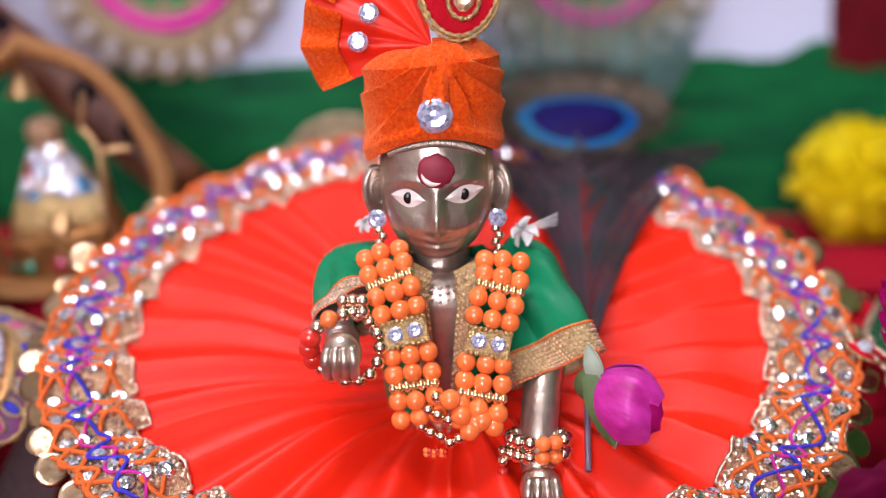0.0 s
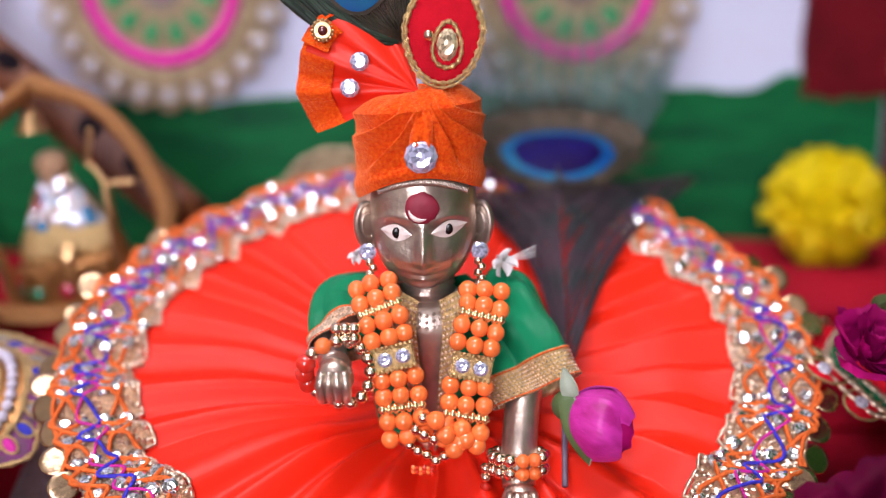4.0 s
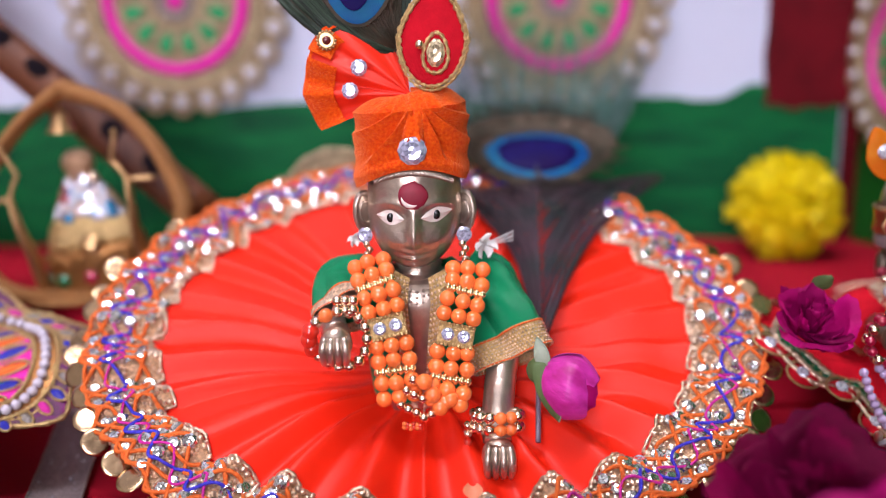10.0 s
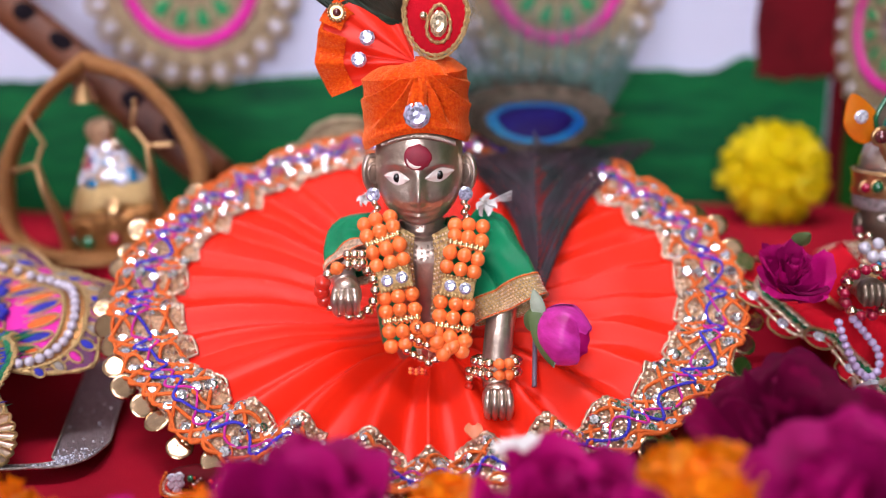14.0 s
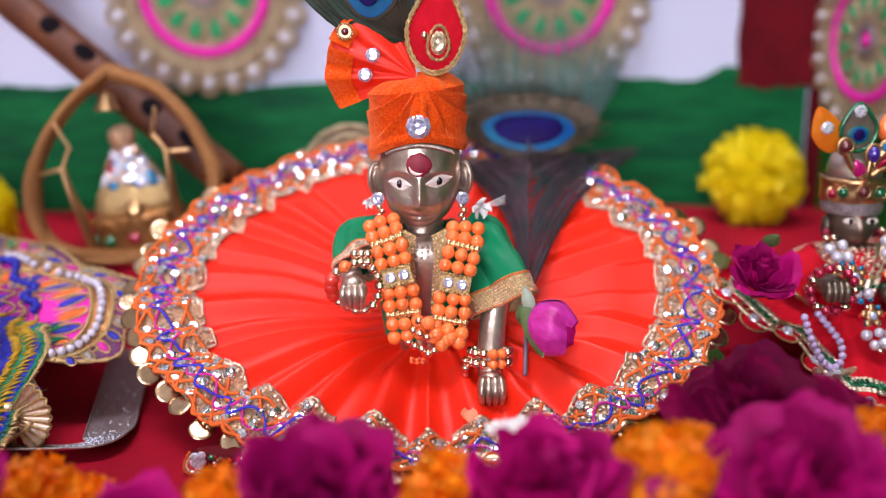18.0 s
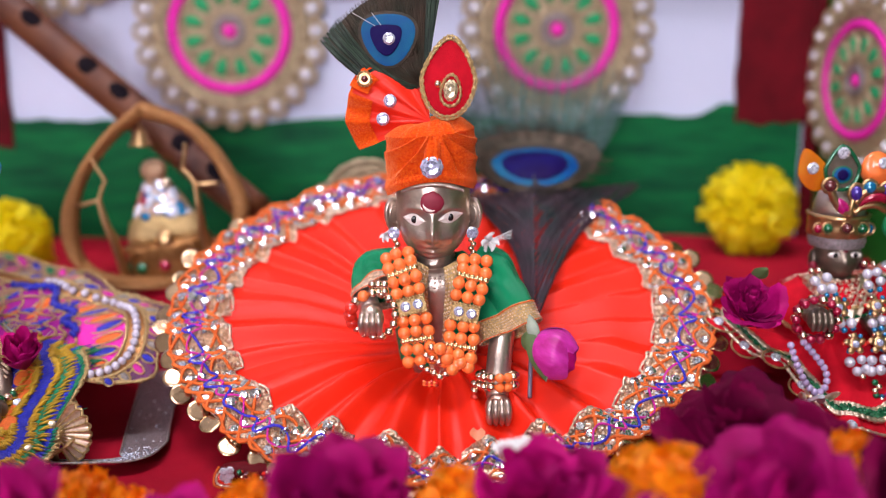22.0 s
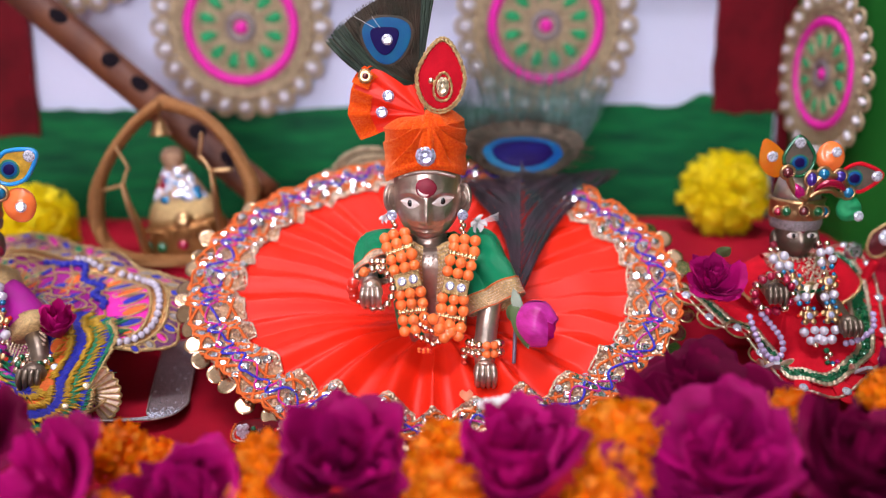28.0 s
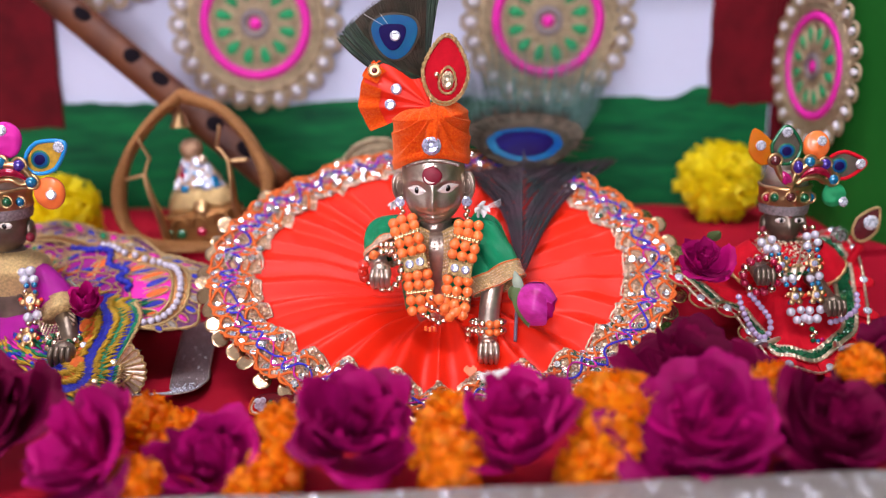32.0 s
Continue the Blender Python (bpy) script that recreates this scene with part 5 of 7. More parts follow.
marigold((0.1690, 0.3850, 0.0625), 0.0232, (-0.1, -0.75, 0.6), M["yellow"], 31, "yellow chrysanthemum on the back step", 330, "chrysanthemum", "yellow chrysanthemums", 0.85, 0.20, 0.30)
marigold((-0.2110, 0.3640, 0.0465), 0.0262, (0.1, -0.75, 0.6), M["yellow"], 32, "yellow chrysanthemum on the back step", 330, "chrysanthemum", "yellow chrysanthemums", 0.85, 0.20, 0.30)
# pink rosebud beside the hand
bud = thing("rosebud", (0.0456, 0.2295, 0.0438), "pink rosebud with green sepals lying on the skirt", "flower")
bax = Vector((0.80, -0.28, -0.32)).to_track_quat("Z", "Y").to_matrix().to_4x4()
for i in range(6):
    def bp(u, v, i=i):
        a = (u - 0.5) * 2
        r = 0.0093 * (1 - (1 - min(1, v * 1.35)) ** 2.2) ** 0.55 * (1 - 0.40 * (max(0, v - 0.55) / 0.45) ** 1.6) * (1 - 0.040 * i) + 0.0002 * (6 - i) + 0.0005 * v * nz(a * 2.6 + i, v * 3, 4.0 + i) + 0.0009 * abs(a) ** 5 * v
        ang = a * (1.75 - 0.30 * max(0, v - 0.6))
        return (r * math.cos(ang), r * math.sin(ang) * 0.95, 0.0172 * v * (1 - 0.03 * i + (0.17 if i == 4 else 0)) - 0.0040 * a * a * v * v + 0.0010 * v * nz(a * 3, v * 4, i))
    part("petal", Geo().grid(bp, 30, 24), M["rose" if i == 4 else "rose_pink"], bud, "dark withered inner petal" if i == 4 else "", bax @ Matrix.Rotation((3.9 + i * 2.2) if i != 4 else 3.0, 4, "Z"))


def sepal(p0, p1, w, side, bow, mt):
    """A pointed leaf from p0 to p1 that hugs the bud."""
    a, b, sd = Vector(p0), Vector(p1), Vector(side)

    def fn(u, v):
        k = math.sin(math.pi * (0.10 + 0.90 * v) ** 0.8) ** 0.8
        return a.lerp(b, v) + sd * ((u - 0.5) * w * k) + Vector((0, -bow * math.sin(math.pi * v) * (1 - 2.2 * (u - 0.5) ** 2), 0))
    sp = part("sepal", Geo().grid(fn, 10, 14), M[mt], bud)
    part("rim", Geo().tube([Vector(fn(1, k / 14)) + Vector((0, -0.0001, 0)) for k in range(15)], 0.00025, 5), M["sepal_pale"], sp)


sepal((-0.0006, -0.0030, 0.0030), (0.0044, -0.0095, -0.0120), 0.0068, (0.92, -0.25, 0.32), 0.0026, "leaf")
sepal((0.0008, -0.0020, 0.0020), (-0.0012, 0.0010, 0.0100), 0.0044, (0.95, -0.1, 0.25), 0.0012, "sepal_pale")
part("calyx", Geo().ball((0, 0, 0), (0.0040, 0.0040, 0.0042), 16, 10), M["leaf"], bud, m=bax)
fl = thing("fallen_petal", (0.0251, 0.2070, 0.0138), "small peach petal fallen on the orange skirt", "petal")
part("blade", Geo().grid(lambda u, v: ((u - 0.5) * 0.0056 * math.sin(math.pi * (0.15 + 0.7 * v)), -0.0020 + 0.0040 * v, 0.0016 + 0.0025 * v + 0.0010 * (u - 0.5) ** 2 * 4), 8, 8), M["peach"], fl)
# jasmine heap at the front of the skirt
for loc in ((0.0325, 0.1640, 0.0295), (0.0370, 0.1630, 0.0305), (0.0415, 0.1640, 0.0303), (0.0350, 0.1670, 0.0285), (0.0395, 0.1670, 0.0297), (0.0175, 0.1620, 0.0190)):
    j = thing("jasmine", loc, "small white jasmine blossom lying at the skirt's edge", "flower", "jasmine blossoms")
    for i in range(7):
        a = i * 0.9
        part("petal", Geo().ball((0, 0, 0.0026), (0.0019, 0.0009, 0.0028), 12, 8), M["white_petal"], j, m=aim((0, 0, 0), (math.cos(a), math.sin(a), 0.7)))
# ---- behind the skirt: flute, swing, feather ----
flute = thing("flute", (0, 0, 0), "brown bamboo flute with dark burnt marks leaning on the backdrop", "flute")
F0, F1 = Vector((-0.3000, 0.4080, 0.2435)), Vector((-0.0757, 0.3440, 0.0690))
FD = (F1 - F0).normalized()
pts = [F0.lerp(F1, i / 40) for i in range(41)]
part("pipe", Geo().tube(pts, [0.0088 + 0.0002 * nz(i * 0.5) for i in range(41)], 28), M["bamboo"], flute)
fn_ = (Vector((0.3, -0.8, 0.5)) - FD * FD.dot(Vector((0.3, -0.8, 0.5)))).normalized()
for i, k in enumerate((0.24, 0.37, 0.505, 0.63, 0.70, 0.834, 0.91)):
    c = F0.lerp(F1, k) + fn_ * 0.0068
    sd = FD.cross(fn_)
    q = Matrix((sd, FD, fn_)).transposed().to_4x4()
    g = Geo().ball((0, 0, 0), (0.0048 if i % 2 else 0.0042, 0.0074 if i % 2 == 0 else 0.0062, 0.0030), 16, 8)
    part("finger_hole", g, M["burnt"], flute, m=Matrix.Translation(c) @ q)

swing = thing("ornamental_swing", (0, 0, 0), "gold cord hoop holding a small gilded throne with coloured stones", "swing")
SC = Vector((-0.1210, 0.328, 0.0740))


HOOP = bez([(x, 0.328, z) for x, z in ((-0.1262, 0.1216), (-0.1413, 0.1100), (-0.1553, 0.0925), (-0.1621, 0.0747), (-0.1612, 0.0560), (-0.1508, 0.0440), (-0.1279, 0.0405), (-0.1045, 0.0425), (-0.0862, 0.0550), (-0.0789, 0.0744), (-0.0835, 0.0895), (-0.0925, 0.1032), (-0.1064, 0.1155), (-0.1258, 0.1218))], 90)


def hoop(i):
    k = min(89, int(i))
    p = HOOP[k].lerp(HOOP[k + 1], i - k)
    return Vector((-0.1190 + 0.94 * (p.x + 0.1205), p.y + 0.006 * (p.z - 0.075) / 0.045, 0.0405 + 0.97 * (p.z - 0.0405)))


hp = [hoop(i) for i in range(90)]
part("hoop", Geo().tube(hp, 0.0030, 12, closed=True, flat=1.3, up=(0, 1, 0)), M["jute"], swing)
for k in range(3):
    tw = [hoop(i / 4) + Vector((math.cos(i * 0.9 + k * 2.1) * 0.0032 * math.sin(i * math.pi / 180), math.sin(i * 0.9 + k * 2.1) * 0.0040 - 0.0008, math.cos(i * 0.9 + k * 2.1) * 0.0032 * math.cos(i * math.pi / 180))) for i in range(360)]
    part("twist_cord", Geo().tube(tw, 0.0011, 5, closed=True), M["jute"], swing)
part("bell", Geo().lathe([(0.0056, 0), (0.0050, 0.0008), (0.0038, 0.0032), (0.0032, 0.0056), (0.0018, 0.0076), (0.0006, 0.0084), (0.0006, 0.012)], 20, (-0.1258, 0.334, 0.1030)), M["gold"], swing)
TQ = pose(-0.1150, 0.3370, 0.0425, 0, -9, 0)
part("throne_body", Geo().lathe([(0.0200, 0.0), (0.0212, 0.0025), (0.0208, 0.0135), (0.0214, 0.0150), (0.0190, 0.0165)], 40, sy=0.55), M["copper"], swing, m=TQ)
part("cushion", Geo().lathe([(0.0190, 0.0160), (0.0186, 0.0200), (0.0165, 0.0255), (0.0140, 0.0285)], 36, (0, 0.002, 0), sy=0.55), M["gold_thread"], swing, "slanting dull gold seat cushion", TQ)
for i in range(5):
    a = math.radians(206 + i * 32)
    cx, cy = 0.0214 * math.cos(a), 0.0118 * math.sin(a) - 0.0006
    part("arch", Geo().tube([(cx + 0.0042 * math.cos(t), cy, 0.0095 + 0.0050 * math.sin(t)) for t in [math.pi * k / 12 for k in range(13)]], 0.0008, 6), M["copper"], swing, m=TQ)
    part("stone", BEAD[("green_stone", "green_stone", "red_stone", "blue_stone", "red_stone")[i]], None, swing, m=TQ @ Matrix.Translation((cx, cy, 0.0062)) @ Matrix.Diagonal((0.0027, 0.0012, 0.0027, 1)))
part("rosette", Geo().lathe([(0.0001, 0.0016), (0.0020, 0.0014), (0.0042, 0.0004), (0.0044, 0.0)], 18), M["gold"], swing, m=TQ @ aim((0.002, -0.0112, 0.0185), (0, -1, 0.3)))
part("jewelled_cone", Geo().lathe([(0.0142, 0.0275), (0.0128, 0.0320), (0.0090, 0.0390), (0.0055, 0.0440), (0.0030, 0.0465)], 32, (0, 0.002, 0), sy=0.55), M["gold_lace"], swing, m=TQ)
for i in range(46):
    z = 0.0280 + 0.0165 * RND.random()
    r = 0.0142 - (z - 0.0275) * 0.58
    a = math.radians(RND.uniform(192, 348))
    kind = RND.choice(("crystal", "crystal", "crystal", "crystal", "red_stone", "blue_stone", "clear"))
    part("stone", GEM[kind], None, swing, m=TQ @ aim((r * math.cos(a), 0.55 * r * math.sin(a) + 0.0015, z), (math.cos(a) * 0.6, math.sin(a), 0.3), RND.random(), RND.uniform(0.0016, 0.0025)))
part("finial", Geo().lathe([(0.0030, 0.0425), (0.0052, 0.0450), (0.0062, 0.0480), (0.0056, 0.0510), (0.0036, 0.0528), (0.0012, 0.0535)], 16, (0.0005, 0.002, 0.0008)), M["gold_lace"], swing, "pale gilt finial", TQ)
part("finial", Geo().ball((0.0060, -0.002, 0.0425), 0.0026, 12, 8), M["gold_pale"], swing, m=TQ)
for s in (-1, 1):
    part("arm_post", Geo().tube(bez([(s * 0.0200, -0.008, 0.001), (s * 0.0205, -0.011, 0.018), (s * 0.0218, -0.013, 0.030), (s * 0.0225, -0.013, 0.0415)], 16), [0.0028 - 0.00010 * i for i in range(17)], 10, flat=0.6), M["gold"], swing, m=TQ)
    part("link", Geo().tube(bez([(s * 0.0225, -0.013, 0.0410), (s * 0.0195, -0.012, 0.0470), (s * 0.0180, -0.012, 0.0490), (s * 0.0205, -0.012, 0.0560), (s * 0.0215, -0.012, 0.0600)], 16), 0.0009, 6), M["gold"], swing, m=TQ)
    part("swing_stay", Geo().tube(bez([(s * 0.0225, -0.013, 0.0410), (s * 0.0330, -0.013, 0.0400)], 4), 0.0010, 6), M["gold"], swing, m=TQ)
part("stand", Geo().lathe([(0.014, 0.0), (0.013, 0.0012), (0.006, 0.0022)], 24, (-0.1280, 0.3225, 0.0395), sy=0.5), M["jute"], swing)

fanm = thing("lace_roundel", (-0.0235, 0.352, 0.072), "round dull gold lace disc standing behind the skirt", "ornament")
part("disc", Geo().lathe([(0.0215, 0), (0.0215, 0.001), (0.001, 0.0018)], 40), M["mat_gold"], fanm, m=UP)
for r in (0.0215, 0.017, 0.0115, 0.006):
    part("cord", Geo().tube([(r * math.cos(2 * math.pi * i / 60), -0.0016, r * math.sin(2 * math.pi * i / 60)) for i in range(60)], [0.0011 * (1 + 0.25 * math.sin(i * 1.57)) for i in range(60)], 6, closed=True), M["mat_gold"], fanm)
part("foot", Geo().box((-0.008, -0.002, -0.032), (0.008, 0.002, -0.018)), M["mat_gold"], fanm)

# large peacock feather lying on the back of the skirt
pf = thing("peacock_feather", (0, 0, 0), "long peacock feather with a blue eye lying over the skirt", "feather")


def onskirt(y):
    return CZ + SL * (y - CY) + 0.0045


SP = bez([(0.0446, 0.2240, 0.0240), (0.0470, 0.2480, 0.0450), (0.0495, 0.2720, 0.0575), (0.0510, 0.2980, 0.0745), (0.0522, 0.3120, 0.0850), (0.0530, 0.3220, 0.0915)], 40)
part("quill", Geo().tube(SP[:12], 0.0008, 8), M["quill"], pf, "pale lilac bare quill")
part("shaft", Geo().tube(SP[11:], [0.0007 - 0.000014 * i for i in range(30)], 8), M["barb"], pf)
Rf = random.Random(5)
for k in range(14):
    g = Geo()
    for i in range(26):
        e = -1 + 2 * (k + Rf.random()) / 14
        a, side = abs(e), 1 if e > 0 else -1
        p = SP[max(7, min(39, int(38 - 30 * a + 5 * Rf.uniform(-1, 1))))]
        end = Vector((0.0540 + (0.048 if e > 0 else 0.031) * e, 0.3150 + 0.014 * max(0.0, e) ** 2 + 0.003 * Rf.uniform(-1, 1), 0.0840 + 0.0012 * e + 0.0020 * Rf.uniform(-0.6, 1)))
        mid = p.lerp(end, 0.55) + Vector((-side * 0.0085 * a, 0.0, 0.0))
        mid.z = max(mid.z, onskirt(mid.y) + 0.0015 * Rf.random())
        g.tube(bez([p, mid, end], 9), [0.00022, 0.00030, 0.00032, 0.00032, 0.00030, 0.00028, 0.00026, 0.00022, 0.00018, 0.00010], 4)
    tagged(part("barb_tuft", g, M["barb"], pf), kind="stuff")
EP = Vector((0.0540, 0.3295, 0.0935))
EQ = Matrix.Translation(EP) @ Matrix.Rotation(math.radians(32), 4, "X")
g = Geo().lathe([(1.0, -0.0004), (0.97, 0.0), (0.5, 0.0001), (0.02, 0.0002)], 60)
g.v = [(x * 0.0310 * (1 + 0.02 * math.sin(46 * math.atan2(y, x))), y * 0.0235 * (1 + 0.02 * math.sin(46 * math.atan2(y, x))) + 0.0100, zz + 0.0003) for x, y, zz in g.v]
part("bronze_halo", g, M["halo"], pf, m=EQ)
for nm, mt, rx, ry, z in (("bronze_ring", "barb_bronze", 0.0250, 0.0175, 0.0010), ("teal_ring", "feather_teal", 0.0198, 0.0134, 0.0016), ("navy_eye", "feather_navy", 0.0152, 0.0100, 0.0022)):
    g = Geo().lathe([(1.0, -0.0006), (0.97, 0.0), (0.5, 0.0004), (0.02, 0.0005)], 48, (0, 0, z))
    g.v = [(x * rx * (1 + 0.015 * math.sin(40 * math.atan2(y, x))), y * ry - 0.002 * (1 - x * x), zz) for x, y, zz in g.v]
    part(nm, g, M[mt], pf, m=EQ)
g = Geo()
for j in range(260):
    a = Rf.uniform(0, 2 * math.pi)
    r0, r1 = Rf.uniform(0.80, 0.98), Rf.uniform(1.1, 1.5)
    p, q = Vector((0.0245 * r0 * math.cos(a), 0.0190 * r0 * math.sin(a), 0.0026)), Vector((0.0245 * r1 * math.cos(a), 0.0190 * r1 * math.sin(a) + 0.003, 0.0032))
    g.tube([p, p.lerp(q, 0.5) + Vector((0, 0, 0.0006)), q], [0.00012, 0.00014, 0.00008], 3)
tagged(part("rim_fringe", g, M["barb_bronze"], pf, m=EQ), kind="stuff")
for i in range(5):
    g = Geo()
    for j in range(90):
        a = math.radians(Rf.uniform(2, 178))
        p = EP + Vector((0.031 * math.cos(a), 0.008 + 0.012 * math.sin(a), 0.004 + 0.010 * math.sin(a)))
        L = Rf.uniform(0.016, 0.040) * (0.75 + 0.35 * math.sin(a))
        q = p + Vector((L * 0.42 * math.cos(a) + 0.004 * Rf.uniform(-1, 1), L * 0.30, L))
        g.tube(bez([p, (p + q) / 2 + Vector((0.0020 * Rf.uniform(-1, 1), 0.002, 0)), q], 5), [0.00018, 0.00018, 0.00016, 0.00013, 0.0001, 0.00006], 3)
    tagged(part("plume_tuft", g, M["plume"], pf), kind="stuff")

# silver gauze ribbon on the cloth
rb = bez([(-0.1125, 0.300, 0.006), (-0.1095, 0.280, 0.003), (-0.1045, 0.250, 0.0015), (-0.0995, 0.226, 0.0020), (-0.1010, 0.2150, 0.0020), (-0.1170, 0.2125, 0.0016), (-0.1350, 0.2110, 0.0016)], 60)


def ribbon(u, v):
    i = min(59, int(v * 60))
    p = rb[i].lerp(rb[i + 1], v * 60 - i)
    d = (rb[i + 1] - rb[i]).normalized()
    sd = Vector((-d.y, d.x, 0))
    wdt = 0.0165 * (1 - 0.35 * max(0, min(1, (v - 0.45) / 0.3)))
    return p + sd * ((u - 0.5) * wdt) + Vector((0, 0, 0.0008 + 0.0006 * math.sin(v * 14) + 0.004 * max(0, min(1, (v - 0.45) / 0.3)) * u))


rbn = thing("gauze_ribbon", (0, 0, 0), "silver gauze ribbon with glittering edges lying on the red cloth", "ribbon")
part("band", Geo().grid(ribbon, 10, 90), M["ribbon"], rbn)
for u in (0.0, 1.0):
    part("selvedge", Geo().tube([Vector(ribbon(u, k / 60)) + Vector((0, 0, 0.0003)) for k in range(61)], 0.00045, 5), M["glitter"], rbn)

g = Geo()
for k in range(260):
    u, v = RND.random(), RND.choice((RND.random(), RND.uniform(0.50, 0.80), RND.uniform(0.55, 0.72)))
    g.ball(Vector(ribbon(u, v)) + Vector((0, 0, 0.0002)), RND.uniform(0.0002, 0.0005), 5, 3)
g.s = [False] * len(g.f)
tagged(part("glitter", g, M["crystal"], rbn), kind="stuff")

# ---- the statue in magenta with an embroidered skirt ----
LX, LY, LZ = -0.1880, 0.2580, 0.0340


def lobe(deg):
    """How far the left skirt reaches, by angle."""
    r = 1.0
    r -= 0.30 * math.exp(-((deg + 29) / 7) ** 2)
    r += 0.03 * math.sin(math.radians(deg) * 8) + 0.06 * math.exp(-((deg + 13) / 7) ** 2) + 0.05 * math.exp(-((deg + 50) / 14) ** 2) - 0.17 * math.exp(-((deg - 48) / 20) ** 2)
    return r


def lskirt(r, deg, lift=0.0):
    a = math.radians(deg)
    x, y = LX + 0.089 * r * math.cos(a), LY + 0.064 * r * math.sin(a)
    z = LZ + 0.44 * (y - LY) - 0.26 * max(0.0, y - LY - 0.028) + 0.0022 * math.sin(deg * 0.16) * r + 0.0012 * nz(x * 90, y * 90)
    if deg < -40:
        z -= 0.006 * r * min(1, (-40 - deg) / 25)
    return Vector((x, y - 0.45 * lift, max(0.002, z) + 0.89 * lift))


ls = thing("embroidered_skirt", (0, 0, 0), "magenta skirt embroidered in blue, green and gold with pearls", "skirt")
part("cloth", Geo().grid(lambda u, v: lskirt(0.12 * (1 - v) + v * lobe(-180 + 360 * u), -180 + 360 * u), 240, 16, wrap=True), M["purple_cloth"], ls)
part("edge_cord", Geo().tube([lskirt(lobe(d) * 1.0, d, 0.0006) for d in [-180 + 360 * i / 360 for i in range(360)]], [0.0008 * (1 + 0.3 * math.sin(i * 1.9)) for i in range(360)], 6, closed=True), M["gold_thread"], ls, "gold cord edge")
part("edge_cord", Geo().tube([lskirt(lobe(d) * 0.90, d, 0.0007) for d in [-180 + 360 * i / 360 for i in range(360)]], [0.0006 * (1 + 0.3 * math.sin(i * 1.7)) for i in range(360)], 6, closed=True), M["gold_thread"], ls)


def patch(fnc, parent, nm, r, deg, L, W, mt, spin=0.0, outline=True, lift=0.0008):
    """A padded leaf-shaped stitch patch on a skirt."""
    p = fnc(r, deg, lift)
    e1 = (fnc(r + 0.02, deg, lift) - p).normalized()
    e2 = (fnc(r, deg + 1.5, lift) - p)
    nrm = e1.cross(e2).normalized()
    if nrm.z < 0:
        nrm.negate()
    e2 = nrm.cross(e1)
    q = Matrix((e1, e2, nrm)).transposed().to_4x4()
    mm = Matrix.Translation(p) @ q @ Matrix.Rotation(spin, 4, "Z")
    ob = part(nm, Geo().ball((0, 0, 0), (L, W, 0.0008), 14, 6), M[mt], parent, m=mm)
    if outline:
        part("gold_outline", Geo().tube([(L * 1.08 * math.cos(2 * math.pi * i / 24), W * 1.2 * math.sin(2 * math.pi * i / 24), 0.0004) for i in range(24)], 0.00042, 5, closed=True), M["gold_thread"], parent, m=mm)
    return ob


def arc(d):
    """Where the pearl arc runs on the skirt, by angle."""
    return 0.880 - 0.22 * (d / 41) ** 2 * (d > 0) - 0.065 * (d / 21) ** 2 * (d < 0) if d < 42 else 0.65 + 0.0006 * (d - 42)


def ring_band(nm, f0, f1, d0, d1, mt, lift=0.0006):
    part(nm, Geo().grid(lambda u, v: lskirt(f0(d0 + (d1 - d0) * u) * (1 - v) + f1(d0 + (d1 - d0) * u) * v, d0 + (d1 - d0) * u, lift + 0.0004 * math.sin(math.pi * v)), 160, 5), M[mt], ls)


ring_band("brocade_border", lambda d: arc(d) + 0.04, lambda d: lobe(d) * 0.985, -24, 120, "brocade")
ring_band("gold_band", lambda d: arc(d) - 0.040, lambda d: arc(d) + 0.040, -24, 110, "copper", 0.0009)
ring_band("magenta_field", lambda d: 0.58, lambda d: arc(d) - 0.040, -24, 44, "magenta")
ring_band("stitched_field", lambda d: 0.16, lambda d: 0.58, -60, 120, "purple_cloth")
for k in range(4):
    part("gold_scroll", Geo().tube([lskirt(0.26 + 0.075 * k + 0.03 * math.sin(d * 0.33 + k * 2), d, 0.0014) for d in [-30 + 0.6 * i for i in range(240)]], [0.00045 * (1 + 0.4 * math.sin(i * 2.1)) for i in range(240)], 6), M["gold_thread"], ls)
ring_band("stitched_field", lambda d: 0.12, lambda d: lobe(d) * 0.90, -180, -36, "purple_cloth", 0.0004)
for e in (-0.045, 0.042):
    part("gold_cord", Geo().tube([lskirt(arc(d) + e, d, 0.0014) for d in [-24 + 0.5 * i for i in range(250)]], [0.0007 * (1 + 0.35 * math.sin(i * 2.1)) for i in range(250)], 6), M["gold_thread"], ls)
d = -22.0
while d < 62:
    bead("pearl", "pearl", ls, lskirt(arc(d), d, 0.0022), 0.0017)
    d += 3.0 if d < 0 else 2.6 + 0.035 * d
for i in range(9):
    d = -12 + 6.6 * i
    patch(lskirt, ls, "stitched_leaf", arc(d) - 0.135, d, 0.0066, 0.0021, ("thread_orange", "blue_thread")[i % 2], 0.10 + 0.02 * i)
for k, f in enumerate((0.545, 0.600)):
    part("gold_scroll", Geo().tube([lskirt(f + 0.018 * math.sin(d * 0.5 + k * 2), d, 0.0014) for d in [-22 + 0.5 * i for i in range(240)]], [0.0005 * (1 + 0.4 * math.sin(i * 2.1)) for i in range(240)], 6), M["gold_thread"], ls)
part("navy_cord", Geo().tube([lskirt(0.575 + 0.030 * math.sin(d * 0.30), d, 0.0020) for d in [2 + 0.6 * i for i in range(120)]], [0.0015 * (1 + 0.3 * math.sin(i * 1.3)) for i in range(120)], 8), M["blue_thread"], ls)
